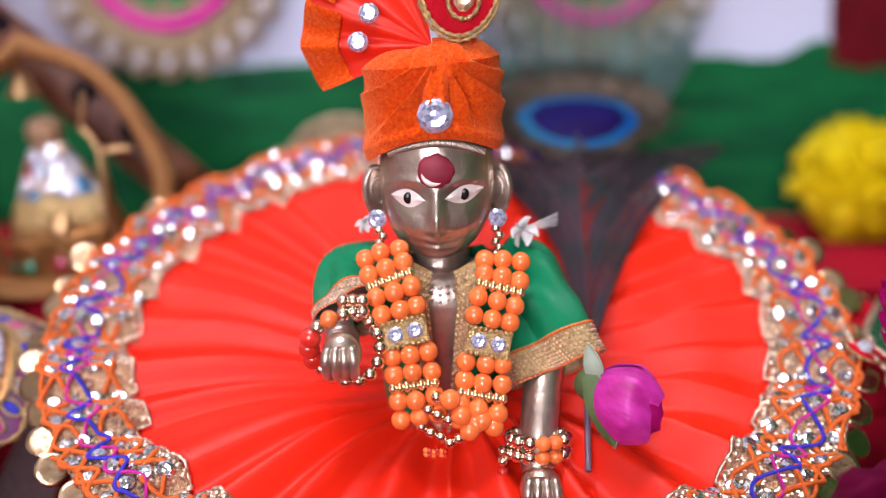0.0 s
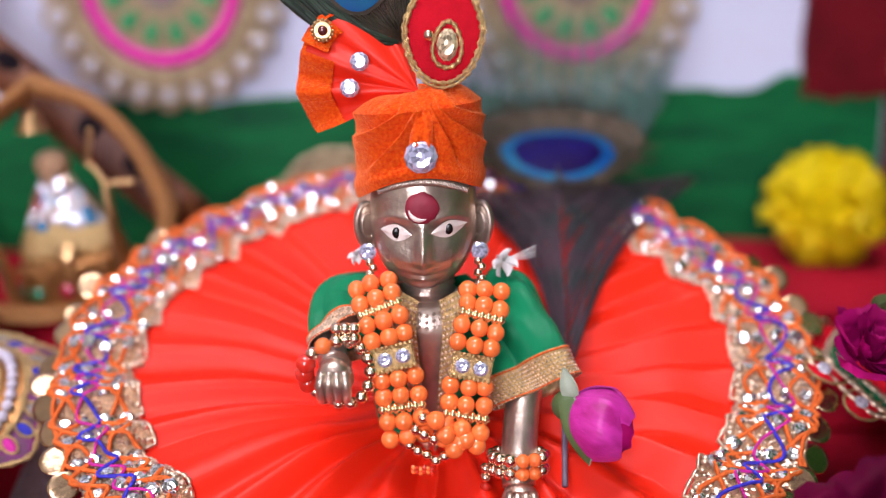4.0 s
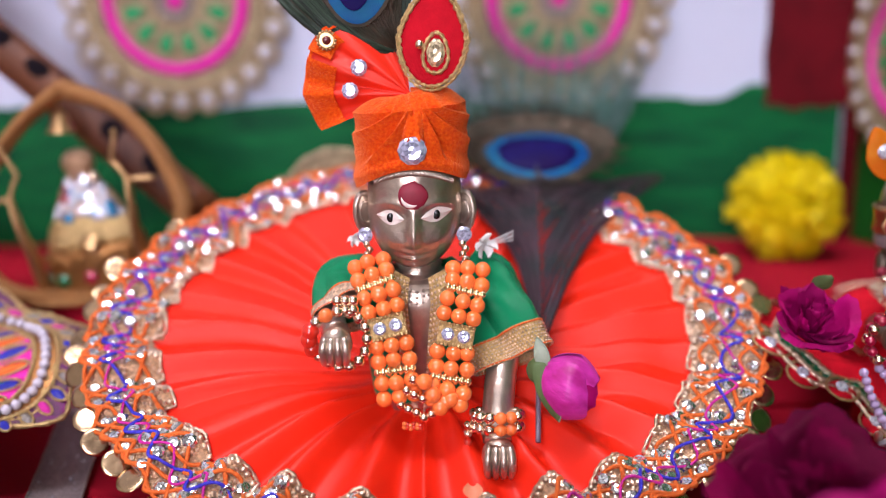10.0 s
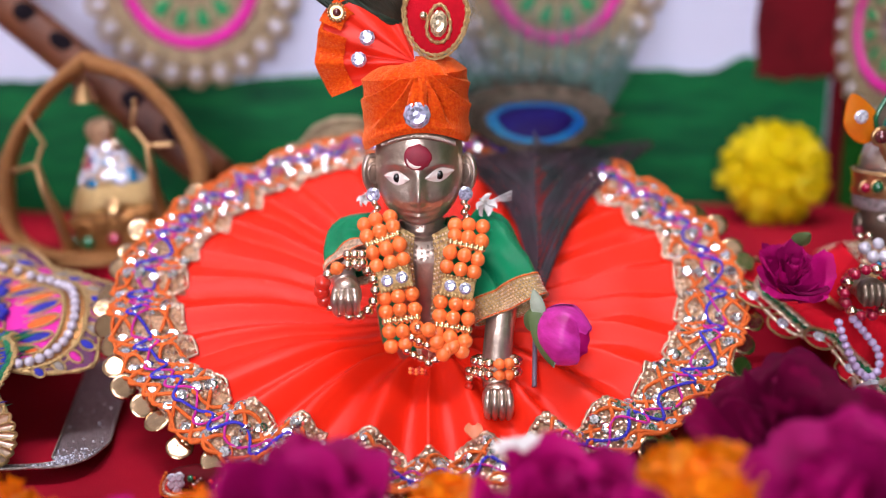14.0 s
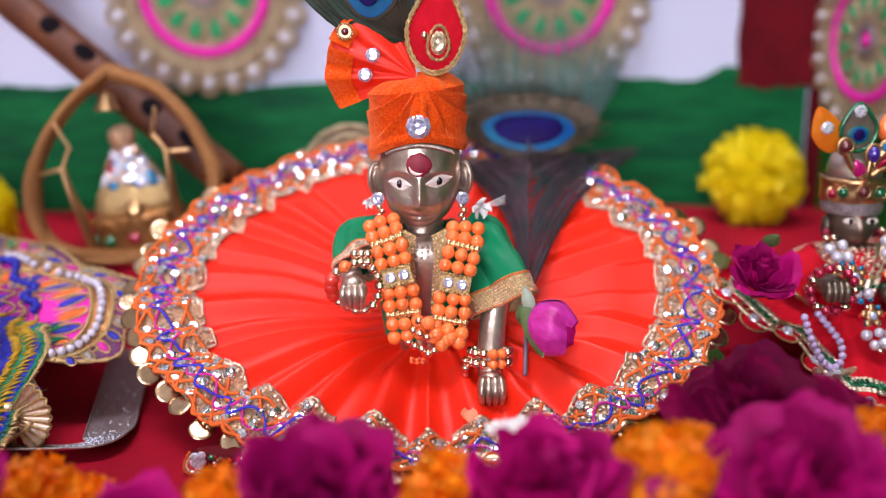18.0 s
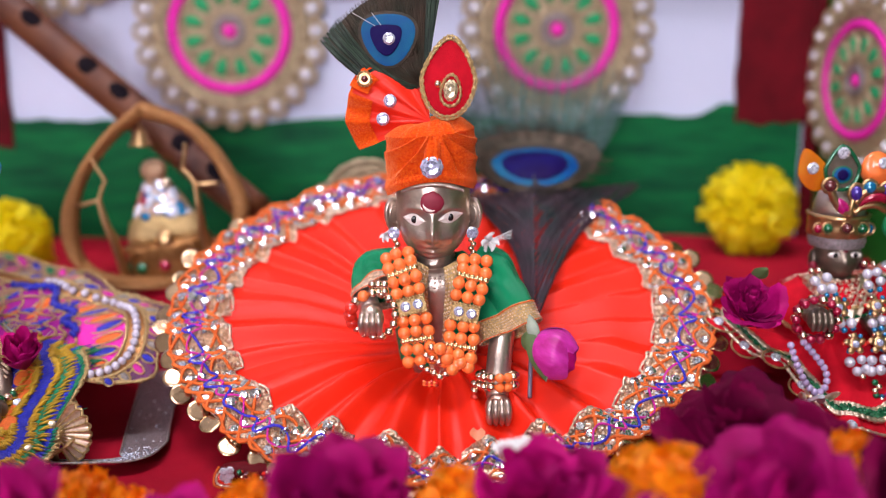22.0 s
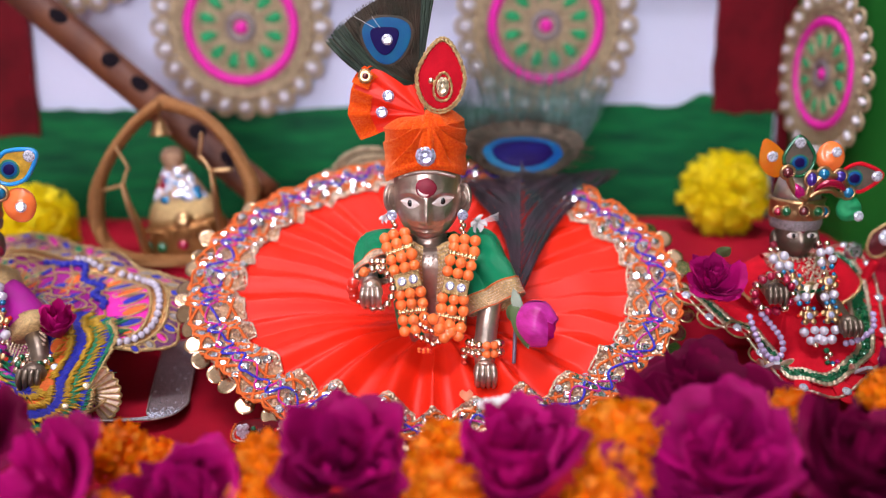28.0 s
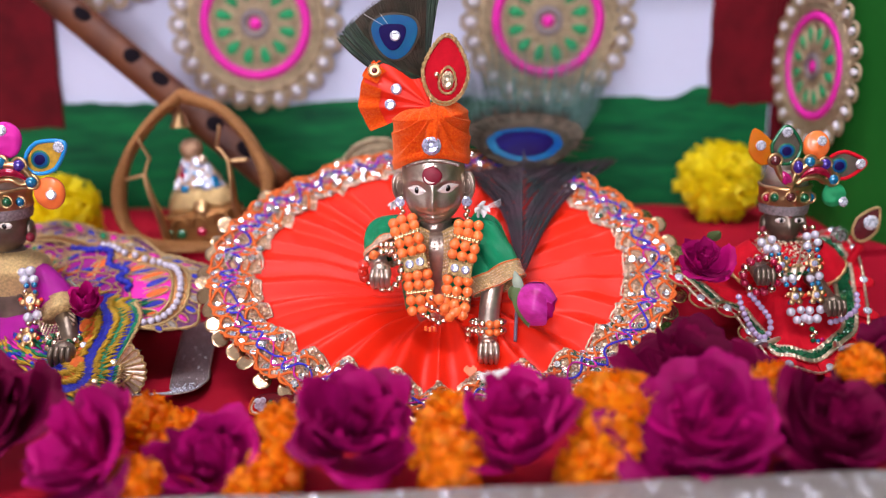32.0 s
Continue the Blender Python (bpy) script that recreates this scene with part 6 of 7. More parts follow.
for i in range(26):
    d = -22 + 5.2 * i
    patch(lskirt, ls, "stitched_leaf", arc(d) + 0.085, d, 0.0038, 0.0015, ("blue_thread", "glitter", "thread_pink")[i % 3], -0.7)
    if lobe(d) > arc(d) + 0.20:
        patch(lskirt, ls, "stitched_leaf", lobe(d) * 0.93, d, 0.0052, 0.0018, ("green_thread", "blue_thread", "thread_pink")[i % 3], 0.8)
for i in range(60):
    d, r = -30 + 150 * Rf.random(), Rf.uniform(0.25, 0.52)
    patch(lskirt, ls, "stitched_leaf", r, d, Rf.uniform(0.003, 0.005), 0.0013, ("green_thread", "blue_thread", "purple_cloth", "thread_orange")[i % 4], Rf.uniform(-0.5, 0.5), i % 2 == 0)
# feathery strokes round the front lobe
for mt in ("green_thread", "blue_thread", "yellow_thread", "green_thread", "thread_pink"):
    g = Geo()
    for i in range(260):
        d, r = Rf.uniform(-150, -4), Rf.uniform(0.42, 0.98)
        if r > lobe(d) * 0.93 or (d > -26 and r > 0.76):
            continue
        e = 0.075 * Rf.uniform(0.7, 1.2)
        g.tube([lskirt(r - e, d - 3, 0.0012), lskirt(r - 0.3 * e, d, 0.0018), lskirt(r + 0.5 * e, d + 5 * Rf.uniform(0.3, 1), 0.0010)], [0.0003, 0.0008, 0.0001], 5)
    tagged(part("feather_stitching", g, M[mt], ls), kind="stuff")
# waving bands of the front lobe
BANDS = (("green_thread", -0.0062, 0.0056, 300), ("blue_thread", -0.0108, 0.0042, 240), ("thread_orange", 0.0064, 0.0052, 260), ("blue_thread", 0.0112, 0.0040, 240), ("blue_thread", 0.0, 0.0066, 330), ("green_thread", -0.0128, 0.0026, 120), ("gold_thread", -0.0144, 0.0018, 200),
         ("yellow_thread", -0.0036, 0.0034, 110), ("yellow_thread", -0.0088, 0.0046, 70), ("yellow_thread", 0.0038, 0.0036, 100), ("yellow_thread", 0.0088, 0.0046, 60))
core = bez([(-0.1393, 0.2540, 0.0335), (-0.1412, 0.2470, 0.0305), (-0.1390, 0.2353, 0.0252), (-0.1362, 0.2222, 0.0190), (-0.1364, 0.2098, 0.0135), (-0.1420, 0.2030, 0.0105), (-0.1520, 0.1990, 0.0085)], 80)
for b, (mt, off, w, count) in enumerate(BANDS):
    g = Geo()
    for i in range(count):
        f = 79 * (i + Rf.random()) / count
        k = int(f)
        p = core[k].lerp(core[k + 1], f - k)
        d = (core[k + 1] - core[k]).normalized()
        sd = d.cross(Vector((0, -0.5, 0.86))).normalized()
        up = Vector((0, -0.0008, 0.0019 + 0.00012 * b))
        o = off + 0.0026 * math.sin(f / 80 * 13.0 + 0.6) + 0.0005 * Rf.uniform(-1, 1)
        h = 0.5 * w * Rf.uniform(0.75, 1.35)
        lean = d * (0.0012 * Rf.uniform(0.2, 1.4))
        g.tube([p + sd * (o - h) - lean + up, p + sd * o + up + Vector((0, -0.0002, 0.0005)), p + sd * (o + h) + lean + up], [0.0002, 0.00046, 0.0002], 5)
    tagged(part("stitched_band", g, M[mt], ls), kind="stuff")
for f, mt, r in ((0.34, "thread_orange", 0.0026), (0.62, "thread_orange", 0.0030), (0.48, "crystal", 0.0016), (0.60, "amber", 0.0015), (0.80, "amber", 0.0014)):
    p = core[int(80 * f)]
    p = p + Vector((0.0085 if mt == "amber" else -0.0070, -0.0010, 0.0030))
    if mt == "thread_orange":
        part("stitched_eye", Geo().ball((0, 0, 0), (r, 0.0010, 1.5 * r), 14, 8), M[mt], ls, m=Matrix.Translation(p) @ pose(0, 0, 0, -60, 15, 0))
    else:
        gem("stone", mt, ls, p, (0, -0.6, 0.8), r)
# pleated net fan tucked under the skirt
nf = thing("net_fan", (-0.1215, 0.2150, 0.0010), "small pleated gold net fan below the embroidered skirt", "ornament")
def shell_fan(u, v):
    a = math.radians(-62 + 118 * u)
    r = 0.0135 * v * (1 + 0.05 * abs(math.sin(u * 9 * math.pi)))
    return (r * math.cos(a) - 0.006, -0.0030 + 0.0012 * abs(math.sin(u * 9 * math.pi)) * v, 0.0145 + r * math.sin(a))


part("net", Geo().grid(shell_fan, 72, 8).grid(lambda u, v: Vector(shell_fan(u, v)) + Vector((0, 0.0007, 0)), 72, 8), M["gold_pale"], nf)
for k in range(10):
    part("rib", Geo().tube([shell_fan(k / 9, v / 8) for v in range(9)], 0.00035, 5), M["gold_thread"], nf)
part("rim", Geo().tube([shell_fan(k / 72, 1.0) for k in range(73)], 0.0006, 5), M["gold_thread"], nf)
part("foot", Geo().tube([(-0.006, -0.002, 0.0145), (-0.007, 0.0, 0.006), (-0.007, 0.001, 0.0005)], 0.0016, 8), M["gold_thread"], nf)


def small_statue(name, x, y, z, s, material, label, low=(0.0365, -0.037, 0.0185), high=(-0.0150, -0.023, 0.029)):
    """A plain small figure: head, ears, trunk and two arms in one mesh."""
    gg = Geo()
    gg.ball((0, 0, 0.068), (0.0108, 0.0115, 0.0145), 40, 28, fn=lambda p: (p[0] * (1 - 0.2 * max(0, (0.066 - p[2]) / 0.02)), p[1] - 0.0022 * bump2(p[0], p[2], 0, 0.064, 0.0014, 0.004) * (p[1] < -0.004) + 0.001 * (bump2(p[0], p[2], 0.0052, 0.0690, 0.003, 0.002) + bump2(p[0], p[2], -0.0052, 0.0690, 0.003, 0.002)) * (p[1] < -0.004), p[2]))
    for s_ in (-1, 1):
        gg.ball((s_ * 0.0112, 0.001, 0.064), (0.0018, 0.0035, 0.0055), 12, 8)
        gg.ball((s_ * 0.0050, -0.0102, 0.0690), (0.0030, 0.0012, 0.0015), 14, 8, slot=1)
        gg.ball((s_ * 0.0048, -0.0112, 0.0690), (0.0012, 0.0006, 0.0013), 10, 6, slot=2)
    gg.ball((0, -0.0108, 0.0735), (0.0016, 0.0010, 0.0044), 10, 6, slot=3)
    for s_ in (-1, 1):
        gg.ball((s_ * 0.0122, -0.0030, 0.0620), (0.0020, 0.0020, 0.0022), 12, 8, slot=3)
    gg.lathe([(0.0125, 0), (0.0120, 0.012), (0.0165, 0.036), (0.0150, 0.046), (0.0085, 0.0515), (0.0068, 0.056)], 28, (0, 0, 0.002), sy=0.72)
    for side, (hx, hy, hz) in ((1, low), (-1, high)):
        pts = bez([(side * 0.012, 0, 0.042), (side * 0.6 * abs(hx) + side * 0.004, 0.32 * hy, 0.042 + 0.35 * (hz - 0.042)), (hx * 0.98, 0.72 * hy, hz + 0.10 * (0.042 - hz)), (hx, hy * 0.92, hz)], 14)
        gg.tube(pts, [0.0052] * 6 + [0.0045] * 5 + [0.0046, 0.0044, 0.0042, 0.0040], 12)
        gg.ball((hx, hy, hz), (0.0054, 0.0050, 0.0058), 18, 12)
        for k in range(4):
            gg.tube(bez([(hx + (k - 1.5) * 0.0024, hy - 0.0030, hz + 0.0040), (hx + (k - 1.5) * 0.0026, hy - 0.0056, hz + 0.0006), (hx + (k - 1.5) * 0.0025, hy - 0.0048, hz - 0.0044)], 8), [0.0009, 0.0012, 0.0013, 0.0013, 0.0013, 0.0013, 0.0012, 0.0010, 0.0006], 8)
    gg.lathe([(0.0150, -z / s), (0.0140, -0.5 * z / s), (0.0125, 0.004)], 24, sy=0.8)
    gg.move(Matrix.Translation((x, y, z)) @ Matrix.Scale(s, 4))
    return solid(name, gg, [material, M["white_enamel"], M["black_enamel"], M["tilak"]], label, "statue")


small_statue("statue", -0.1870, 0.2560, 0.0020, 1.0, M["dark_silver"], "small silver statue dressed in magenta with pearls")
small_statue("statue", 0.1718, 0.2740, 0.0100, 0.83, M["dark_silver"], "small dark metal statue dressed in red with pearls", (0.0160, -0.0424, 0.0300), (-0.0215, -0.040, 0.0465))


def leaf_outline(L, W, n=28):
    return [(W * math.sin(2 * math.pi * i / n) * (1 - 0.45 * max(0, -math.cos(2 * math.pi * i / n))), -L * math.cos(2 * math.pi * i / n)) for i in range(n)]


def gilt_crown(loc, label, leaves, baubles, size=1.0):
    """A gilt crown: stone-set band, silver cap, a spray of gilt settings and enamelled leaves."""
    c = thing("crown", loc, label, "crown")
    part("band", Geo().lathe([(0.0108, 0), (0.0118, 0.0008), (0.0114, 0.0040), (0.0118, 0.0076), (0.0124, 0.0088), (0.0112, 0.0094)], 36, cap=False), M["gold"], c)
    part("cap", Geo().lathe([(0.0108, 0.005), (0.0098, 0.0125), (0.0085, 0.0170), (0.002, 0.0200)], 24), M["silver"], c)
    part("veil", Geo().lathe([(0.0112, 0.0008), (0.0113, -0.0020), (0.0106, -0.0042)], 36, cap=False), M["ribbon"], c, "pale gauze band under the crown")
    for dx, dz, dy, kind, r in ((-0.0098, 0.0036, -0.0058, "red_stone", 0.0020), (-0.0072, 0.0044, -0.0090, "green_stone", 0.0021), (-0.0008, 0.0050, -0.0114, "garnet", 0.0022), (0.0058, 0.0044, -0.0100, "green_stone", 0.0022), (0.0096, 0.0036, -0.0062, "blue_stone", 0.0021)):
        part("stone", BEAD[kind], None, c, m=Matrix.Translation((dx, dy, dz)) @ Matrix.Scale(r, 4))
        part("setting", Geo().tube([(dx + 1.15 * r * math.cos(t), dy - 0.0004, dz + 1.15 * r * math.sin(t)) for t in [2 * math.pi * k / 18 for k in range(18)]], 0.0005, 5, closed=True), M["gold"], c)
    Y = -0.0125
    part("stem", Geo().tube(bez([(0.0, Y + 0.002, 0.0085), (-0.0002, Y, 0.0120), (0.0004, Y, 0.0165)], 8), [0.0024 - 0.0001 * k for k in range(9)], 8, flat=0.5), M["gold"], c)
    part("arch", Geo().tube(bez([(-0.0002, Y, 0.0105), (-0.0040, Y, 0.0125), (-0.0070, Y, 0.0165), (-0.0095, Y, 0.0220)], 14), 0.0016, 8), M["gold"], c)
    part("arch", Geo().tube(bez([(0.0010, Y, 0.0110), (0.0040, Y, 0.0135), (0.0095, Y, 0.0142), (0.0135, Y + 0.001, 0.0120), (0.0175, Y + 0.002, 0.0125)], 18), 0.0013, 8), M["gold"], c)
    part("arch", Geo().tube(bez([(0.0010, Y, 0.0150), (0.0045, Y, 0.0195), (0.0095, Y, 0.0205), (0.0145, Y + 0.001, 0.0190), (0.0180, Y + 0.002, 0.0140)], 18), 0.0013, 8), M["gold"], c)
    part("red_inlay", Geo().tube(bez([(0.0026, Y - 0.0004, 0.0138), (0.0055, Y - 0.0008, 0.0166), (0.0095, Y - 0.0008, 0.0174), (0.0135, Y, 0.0160), (0.0160, Y + 0.001, 0.0136)], 20), [0.0006 + 0.0016 * math.sin(math.pi * k / 20) for k in range(21)], 10, flat=0.7), M["red_stone"], c, "glossy red crescent stone")
    part("pink_drop", Geo().ball((0, 0, 0), (0.0022, 0.0014, 0.0036), 16, 10, fn=lambda p: (p[0] * (1 - 120 * max(-0.003, min(0.003, p[2]))), p[1], p[2])), M["pink_stone"], c, "pink drop stone", pose(-0.0042, Y - 0.0006, 0.0142, 0, -32, 0))
    for dx, dz, kind, rx, rz in ((-0.0093, 0.0220, "garnet", 0.0024, 0.0024), (0.0010, 0.0190, "violet", 0.0022, 0.0030), (0.0062, 0.0212, "blue_stone", 0.0024, 0.0024), (0.0134, 0.0200, "violet", 0.0025, 0.0025), (0.0176, 0.0129, "blue_stone", 0.0024, 0.0024)):
        y = Y + 0.002 * max(0, dx / 0.018) - 0.0008
        part("stone", BEAD[kind], None, c, m=Matrix.Translation((dx, y, dz)) @ Matrix.Diagonal((rx, 0.0020, rz, 1)))
        part("setting", Geo().tube([(dx + 1.18 * rx * math.cos(t), y + 0.0006, dz + 1.18 * rz * math.sin(t)) for t in [2 * math.pi * k / 20 for k in range(20)]], 0.0007, 6, closed=True), M["gold"], c)
    for dx, dz, tilt, L, W, mt, rim, stone in leaves:
        o = part("leaf", Geo().slab(leaf_outline(L, W), 0.0008, bulge=0.0007), M[mt], c, "", pose(dx, -0.0085, dz, 0, tilt, 0))
        if rim:
            part("rim", Geo().tube([(px, -0.0005, pz) for px, pz in leaf_outline(L, W)], 0.0009, 6, closed=True), M[rim], o)
            for k, (w, h, mt2) in enumerate(((0.62, 0.42, "feather_green"), (0.50, 0.34, "feather_teal"), (0.34, 0.25, "feather_navy"))):
                part("eye", Geo().ball((0, -0.0006 - 0.0003 * k, -0.30 * L), (W * w, 0.0005, L * h), 16, 8), M[mt2], o)
        gem("stone", "crystal", o, (0, -0.0012, (stone or 0.1) * L), (0, -1, 0), 0.0024)
    for dx, dz, rx, rz, mt, sx, sz in baubles:
        ob = part("bauble", Geo().ball((0, 0, 0), (rx, 0.0034, rz), 26, 18, fn=lambda p: (p[0], p[1] + 0.0005 * math.sin(math.atan2(p[2], p[0]) * 2 + 900 * math.hypot(p[0], p[2])), p[2])), M[mt], c, "", pose(dx, -0.0080, dz))
        gem("stone", "crystal", ob, (sx, -0.0031, sz), (0.1, -1, 0.2), 0.0023)
    c.scale = (size, size, size)
    return c


gilt_crown((0.1712, 0.2740, 0.0738), "gilt crown with enamelled leaves, coloured stones and baubles",
           ((-0.0150, 0.0275, -22, 0.0088, 0.0056, "marigold", "", 0.0), (-0.0036, 0.0282, -3, 0.0086, 0.0066, "halo", "green_stone", 0.7), (0.0232, 0.0190, 84, 0.0092, 0.0062, "halo", "red_velvet", 0.72)),
           ((0.0098, 0.0280, 0.0060, 0.0066, "orange_bead", 0.0014, 0.0024), (0.0196, 0.0052, 0.0054, 0.0056, "green_felt", 0.0034, -0.0026)))
gilt_crown((-0.1860, 0.2560, 0.0775), "gilt crown with a blue peacock-eye leaf and magenta and orange baubles",
           ((0.0240, 0.0235, 58, 0.0098, 0.0064, "yellow_thread", "cyan_enamel", 0.72), (-0.0135, 0.0260, -35, 0.0095, 0.0058, "green_felt", "gold", 0.6)),
           ((0.0075, 0.0300, 0.0068, 0.0076, "magenta", 0.0, 0.0044), (0.0235, 0.0075, 0.0066, 0.0070, "orange_bead", 0.0018, 0.0)), 1.06)



def pearl_string(label, lines, kinds, r):
    t = thing("pearl_necklace", (0, 0, 0), label, "necklace", "pearl necklaces")
    for ln in lines:
        pts = bez(ln, 160)
        d, i = 0.0, 0
        last = pts[0]
        for p in pts:
            d += (p - last).length
            last = p
            k = kinds[i % len(kinds)]
            rr = {"pearl": r, "flower": 1.3 * r}.get(k, 0.62 * r)
            if d < 2.0 * rr:
                continue
            j = Vector((RND.uniform(-1, 1), RND.uniform(-1, 1), RND.uniform(-1, 1))) * 0.0004
            if k == "flower":
                f = part("gold_flower", Geo().lathe([(0.35, 0.0), (0.80, 0.08), (0.74, 0.20), (0.5, 0.26)], 14), M["gold"], t, m=aim(p + j + Vector((0, -0.0014, 0)), (0.1 * RND.uniform(-1, 1), -1, 0.35), RND.random(), 1.6 * r))
                for q in range(5):
                    part("petal", Geo().ball((0.95 * math.cos(q * 1.2566), 0.95 * math.sin(q * 1.2566), 0.10), (0.42, 0.42, 0.20), 10, 6), M["gold"], f)
                gem("stone", "clear", f, (0, 0, 0.28), (0, 0, 1), 0.44)
                for q in range(6):
                    bead("bead", ("red_bead", "blue_stone", "gold_bead")[q % 3], t, p + j + Vector((2.0 * r * math.cos(q * 1.05), -0.0010, 1.8 * r * math.sin(q * 1.05))), 0.45 * r)
            else:
                for s_ in (-1, 1):
                    bead("bead", "silver_pearl" if k == "pearl" else k, t, p + j * s_ + Vector((s_ * (r if k == "pearl" else 0.7 * r), 0, 0.0004 * s_)), rr * RND.uniform(0.92, 1.06))
            d, i = 0.0, i + 1
    return t


KP = ("pearl", "pearl", "blue_stone", "flower", "red_bead", "pearl", "gold_bead", "flower", "blue_stone")
pearl_string("strings of pearls with gold flowers and red beads", [[(-0.176, 0.246, 0.053), (-0.1705, 0.238, 0.046), (-0.1685, 0.233, 0.034), (-0.1720, 0.230, 0.020), (-0.178, 0.229, 0.012)], [(-0.198, 0.246, 0.053), (-0.2030, 0.238, 0.044), (-0.2020, 0.233, 0.030), (-0.192, 0.229, 0.014)]], KP, 0.0023)
KR = ("gold_bead", "pearl", "pearl", "blue_stone", "flower", "blue_stone", "pearl", "blue_stone", "flower", "blue_stone", "pearl", "pearl", "gold_bead", "gold_bead")
pearl_string("strings of pearls with gold flowers and blue beads", [[(0.1555, 0.256, 0.0655), (0.1590, 0.250, 0.0590), (0.1635, 0.2475, 0.0515), (0.1690, 0.2455, 0.0400), (0.1705, 0.2425, 0.0305), (0.1750, 0.2400, 0.0255)], [(0.1765, 0.256, 0.0685), (0.1772, 0.250, 0.0620), (0.1775, 0.2470, 0.0540), (0.1785, 0.2445, 0.0420), (0.1785, 0.2420, 0.0330), (0.1768, 0.2400, 0.0260)]], KR, 0.0020)
ts = thing("gold_tassel", (0.1765, 0.2385, 0.0240), "gold bead tassel with blue stones hanging below the pearls", "tassel")
for k in range(8):
    bead("bead", "gold_bead" if k % 3 else "green_stone", ts, (0.0012 * math.sin(k * 1.9) + 0.0004 * k, -0.0003 * k, -0.0016 * k), 0.0013)
for k in range(5):
    bead("bead", ("blue_stone", "pink_stone", "blue_stone", "violet", "blue_stone")[k], ts, (0.0042 + 0.0016 * math.cos(k * 1.3), -0.001, -0.0060 + 0.0016 * math.sin(k * 1.3)), 0.0010)
# sleeve, bracelets and rosebud of the magenta figure
sl = thing("sleeve", (0, 0, 0), "magenta satin sleeve with a gold net cuff", "sleeve")
part("cloth", Geo().tube(bez([(-0.1765, 0.2540, 0.0490), (-0.1700, 0.2500, 0.0455), (-0.1640, 0.2450, 0.0400), (-0.1605, 0.2410, 0.0355)], 16), [0.0050 + 0.00028 * i for i in range(17)], 20, flat=0.8), M["purple_cloth"], sl)
part("cuff", Geo().tube(bez([(-0.1609, 0.2415, 0.0360), (-0.1580, 0.2365, 0.0315)], 4), 0.0092, 24, flat=0.75), M["gold_thread"], sl, "gold net cuff")
st = Geo()
for row in range(6):
    for i in range(34):
        a = 2 * math.pi * (i + 0.5 * (row % 2)) / 34
        q = Vector((-0.1609, 0.2415, 0.0360)).lerp(Vector((-0.1580, 0.2365, 0.0315)), row / 5)
        st.ball(q + Vector((0.0079 * math.cos(a), -0.0036 + 0.0050 * math.sin(a), 0.0074 * math.sin(a))), 0.0006, 5, 3)
tagged(part("stitching", st, M["gold_pale"], sl), kind="stuff")
bd = thing("brocade_bodice", (-0.1870, 0.2560, 0.0340), "gold brocade bodice of the magenta figure", "blouse")
part("cloth", Geo().lathe([(0.0130, -0.012), (0.0135, 0.0), (0.0190, 0.013), (0.0175, 0.019), (0.0085, 0.0235)], 32, sy=0.76, cap=False), M["gold_thread"], bd)
for x, y, z, kinds, lab in ((-0.1530, 0.2260, 0.0215, ("gold_bead", "green_stone", "gold_bead"), "gold and green bead bracelets on the silver wrist"), (0.1525, 0.2400, 0.0490, ("red_stone", "gold_bead", "red_stone"), "red and gold bead bracelet on the dark wrist")):
    t = thing("bead_bracelet", (x, y, z), lab, "bracelet")
    n = 14
    for row in range(2):
        for i in range(n):
            a = 2 * math.pi * i / n
            if x < 0:
                p = (0.0068 * math.cos(a), 0.0060 * math.sin(a), 0.0032 * row)
            else:
                p = (0.0078 * math.cos(a), -0.002 * row, 0.0078 * math.sin(a))
            bead("bead", kinds[(i + row) % 3], t, p, 0.0017)
rb2 = rose((-0.1445, 0.2370, 0.0340), 0.0148, (0.10, -0.30, 0.95), M["rose"], 41, "small magenta rosebud with a silvery leaf", 11, name="rosebud", droop=-0.50)
for sx, tip in ((-1, (-0.0100, 0.0010, 0.0100)), (1, (0.0090, 0.0020, 0.0080))):
    part("silvery_leaf", Geo().grid(lambda u, v: (tip[0] * v + (u - 0.5) * 0.0060 * math.sin(math.pi * (0.1 + 0.88 * v)), 0.004 + tip[1] * v + 0.0012 * abs(u - 0.5), 0.0030 + tip[2] * v + sx * (u - 0.5) * 0.0050 * math.sin(math.pi * (0.1 + 0.88 * v))), 8, 12), M["sepal_pale"], rb2, "pale silvery leaf")

# ---- the statue in red ----
RX, RY = 0.1690, 0.2700
RIM = bez([(x, y, 0) for x, y in ((0.1235, 0.2560), (0.1360, 0.2500), (0.1490, 0.2480), (0.1545, 0.2370), (0.1620, 0.2290), (0.1770, 0.2280), (0.1950, 0.2410), (0.2010, 0.2550), (0.2060, 0.2770), (0.2060, 0.2970), (0.1950, 0.3130), (0.1700, 0.3200), (0.1500, 0.3000), (0.1370, 0.2800), (0.1250, 0.2640), (0.1235, 0.2560))], 360)


def rskirt(r, deg, lift=0.0):
    """A point of the red skirt: r from its middle to the green border, deg along its rim."""
    k = deg % 360
    p = RIM[int(k)].lerp(RIM[int(k) + 1], k - int(k))
    x, y = RX + (p.x - RX) * r, RY + (p.y - RY) * r
    z = 0.0140 + 0.50 * (min(y, 0.275 + 0.6 * max(0.0, x - 0.170)) - 0.228) + 0.45 * max(0.0, 0.153 - x) * (1 if y < 0.28 else 0.4) + 0.0010 * math.sin(deg * 0.2) * r
    return Vector((x, y - 0.45 * lift, max(0.0022, z) + 0.89 * lift))


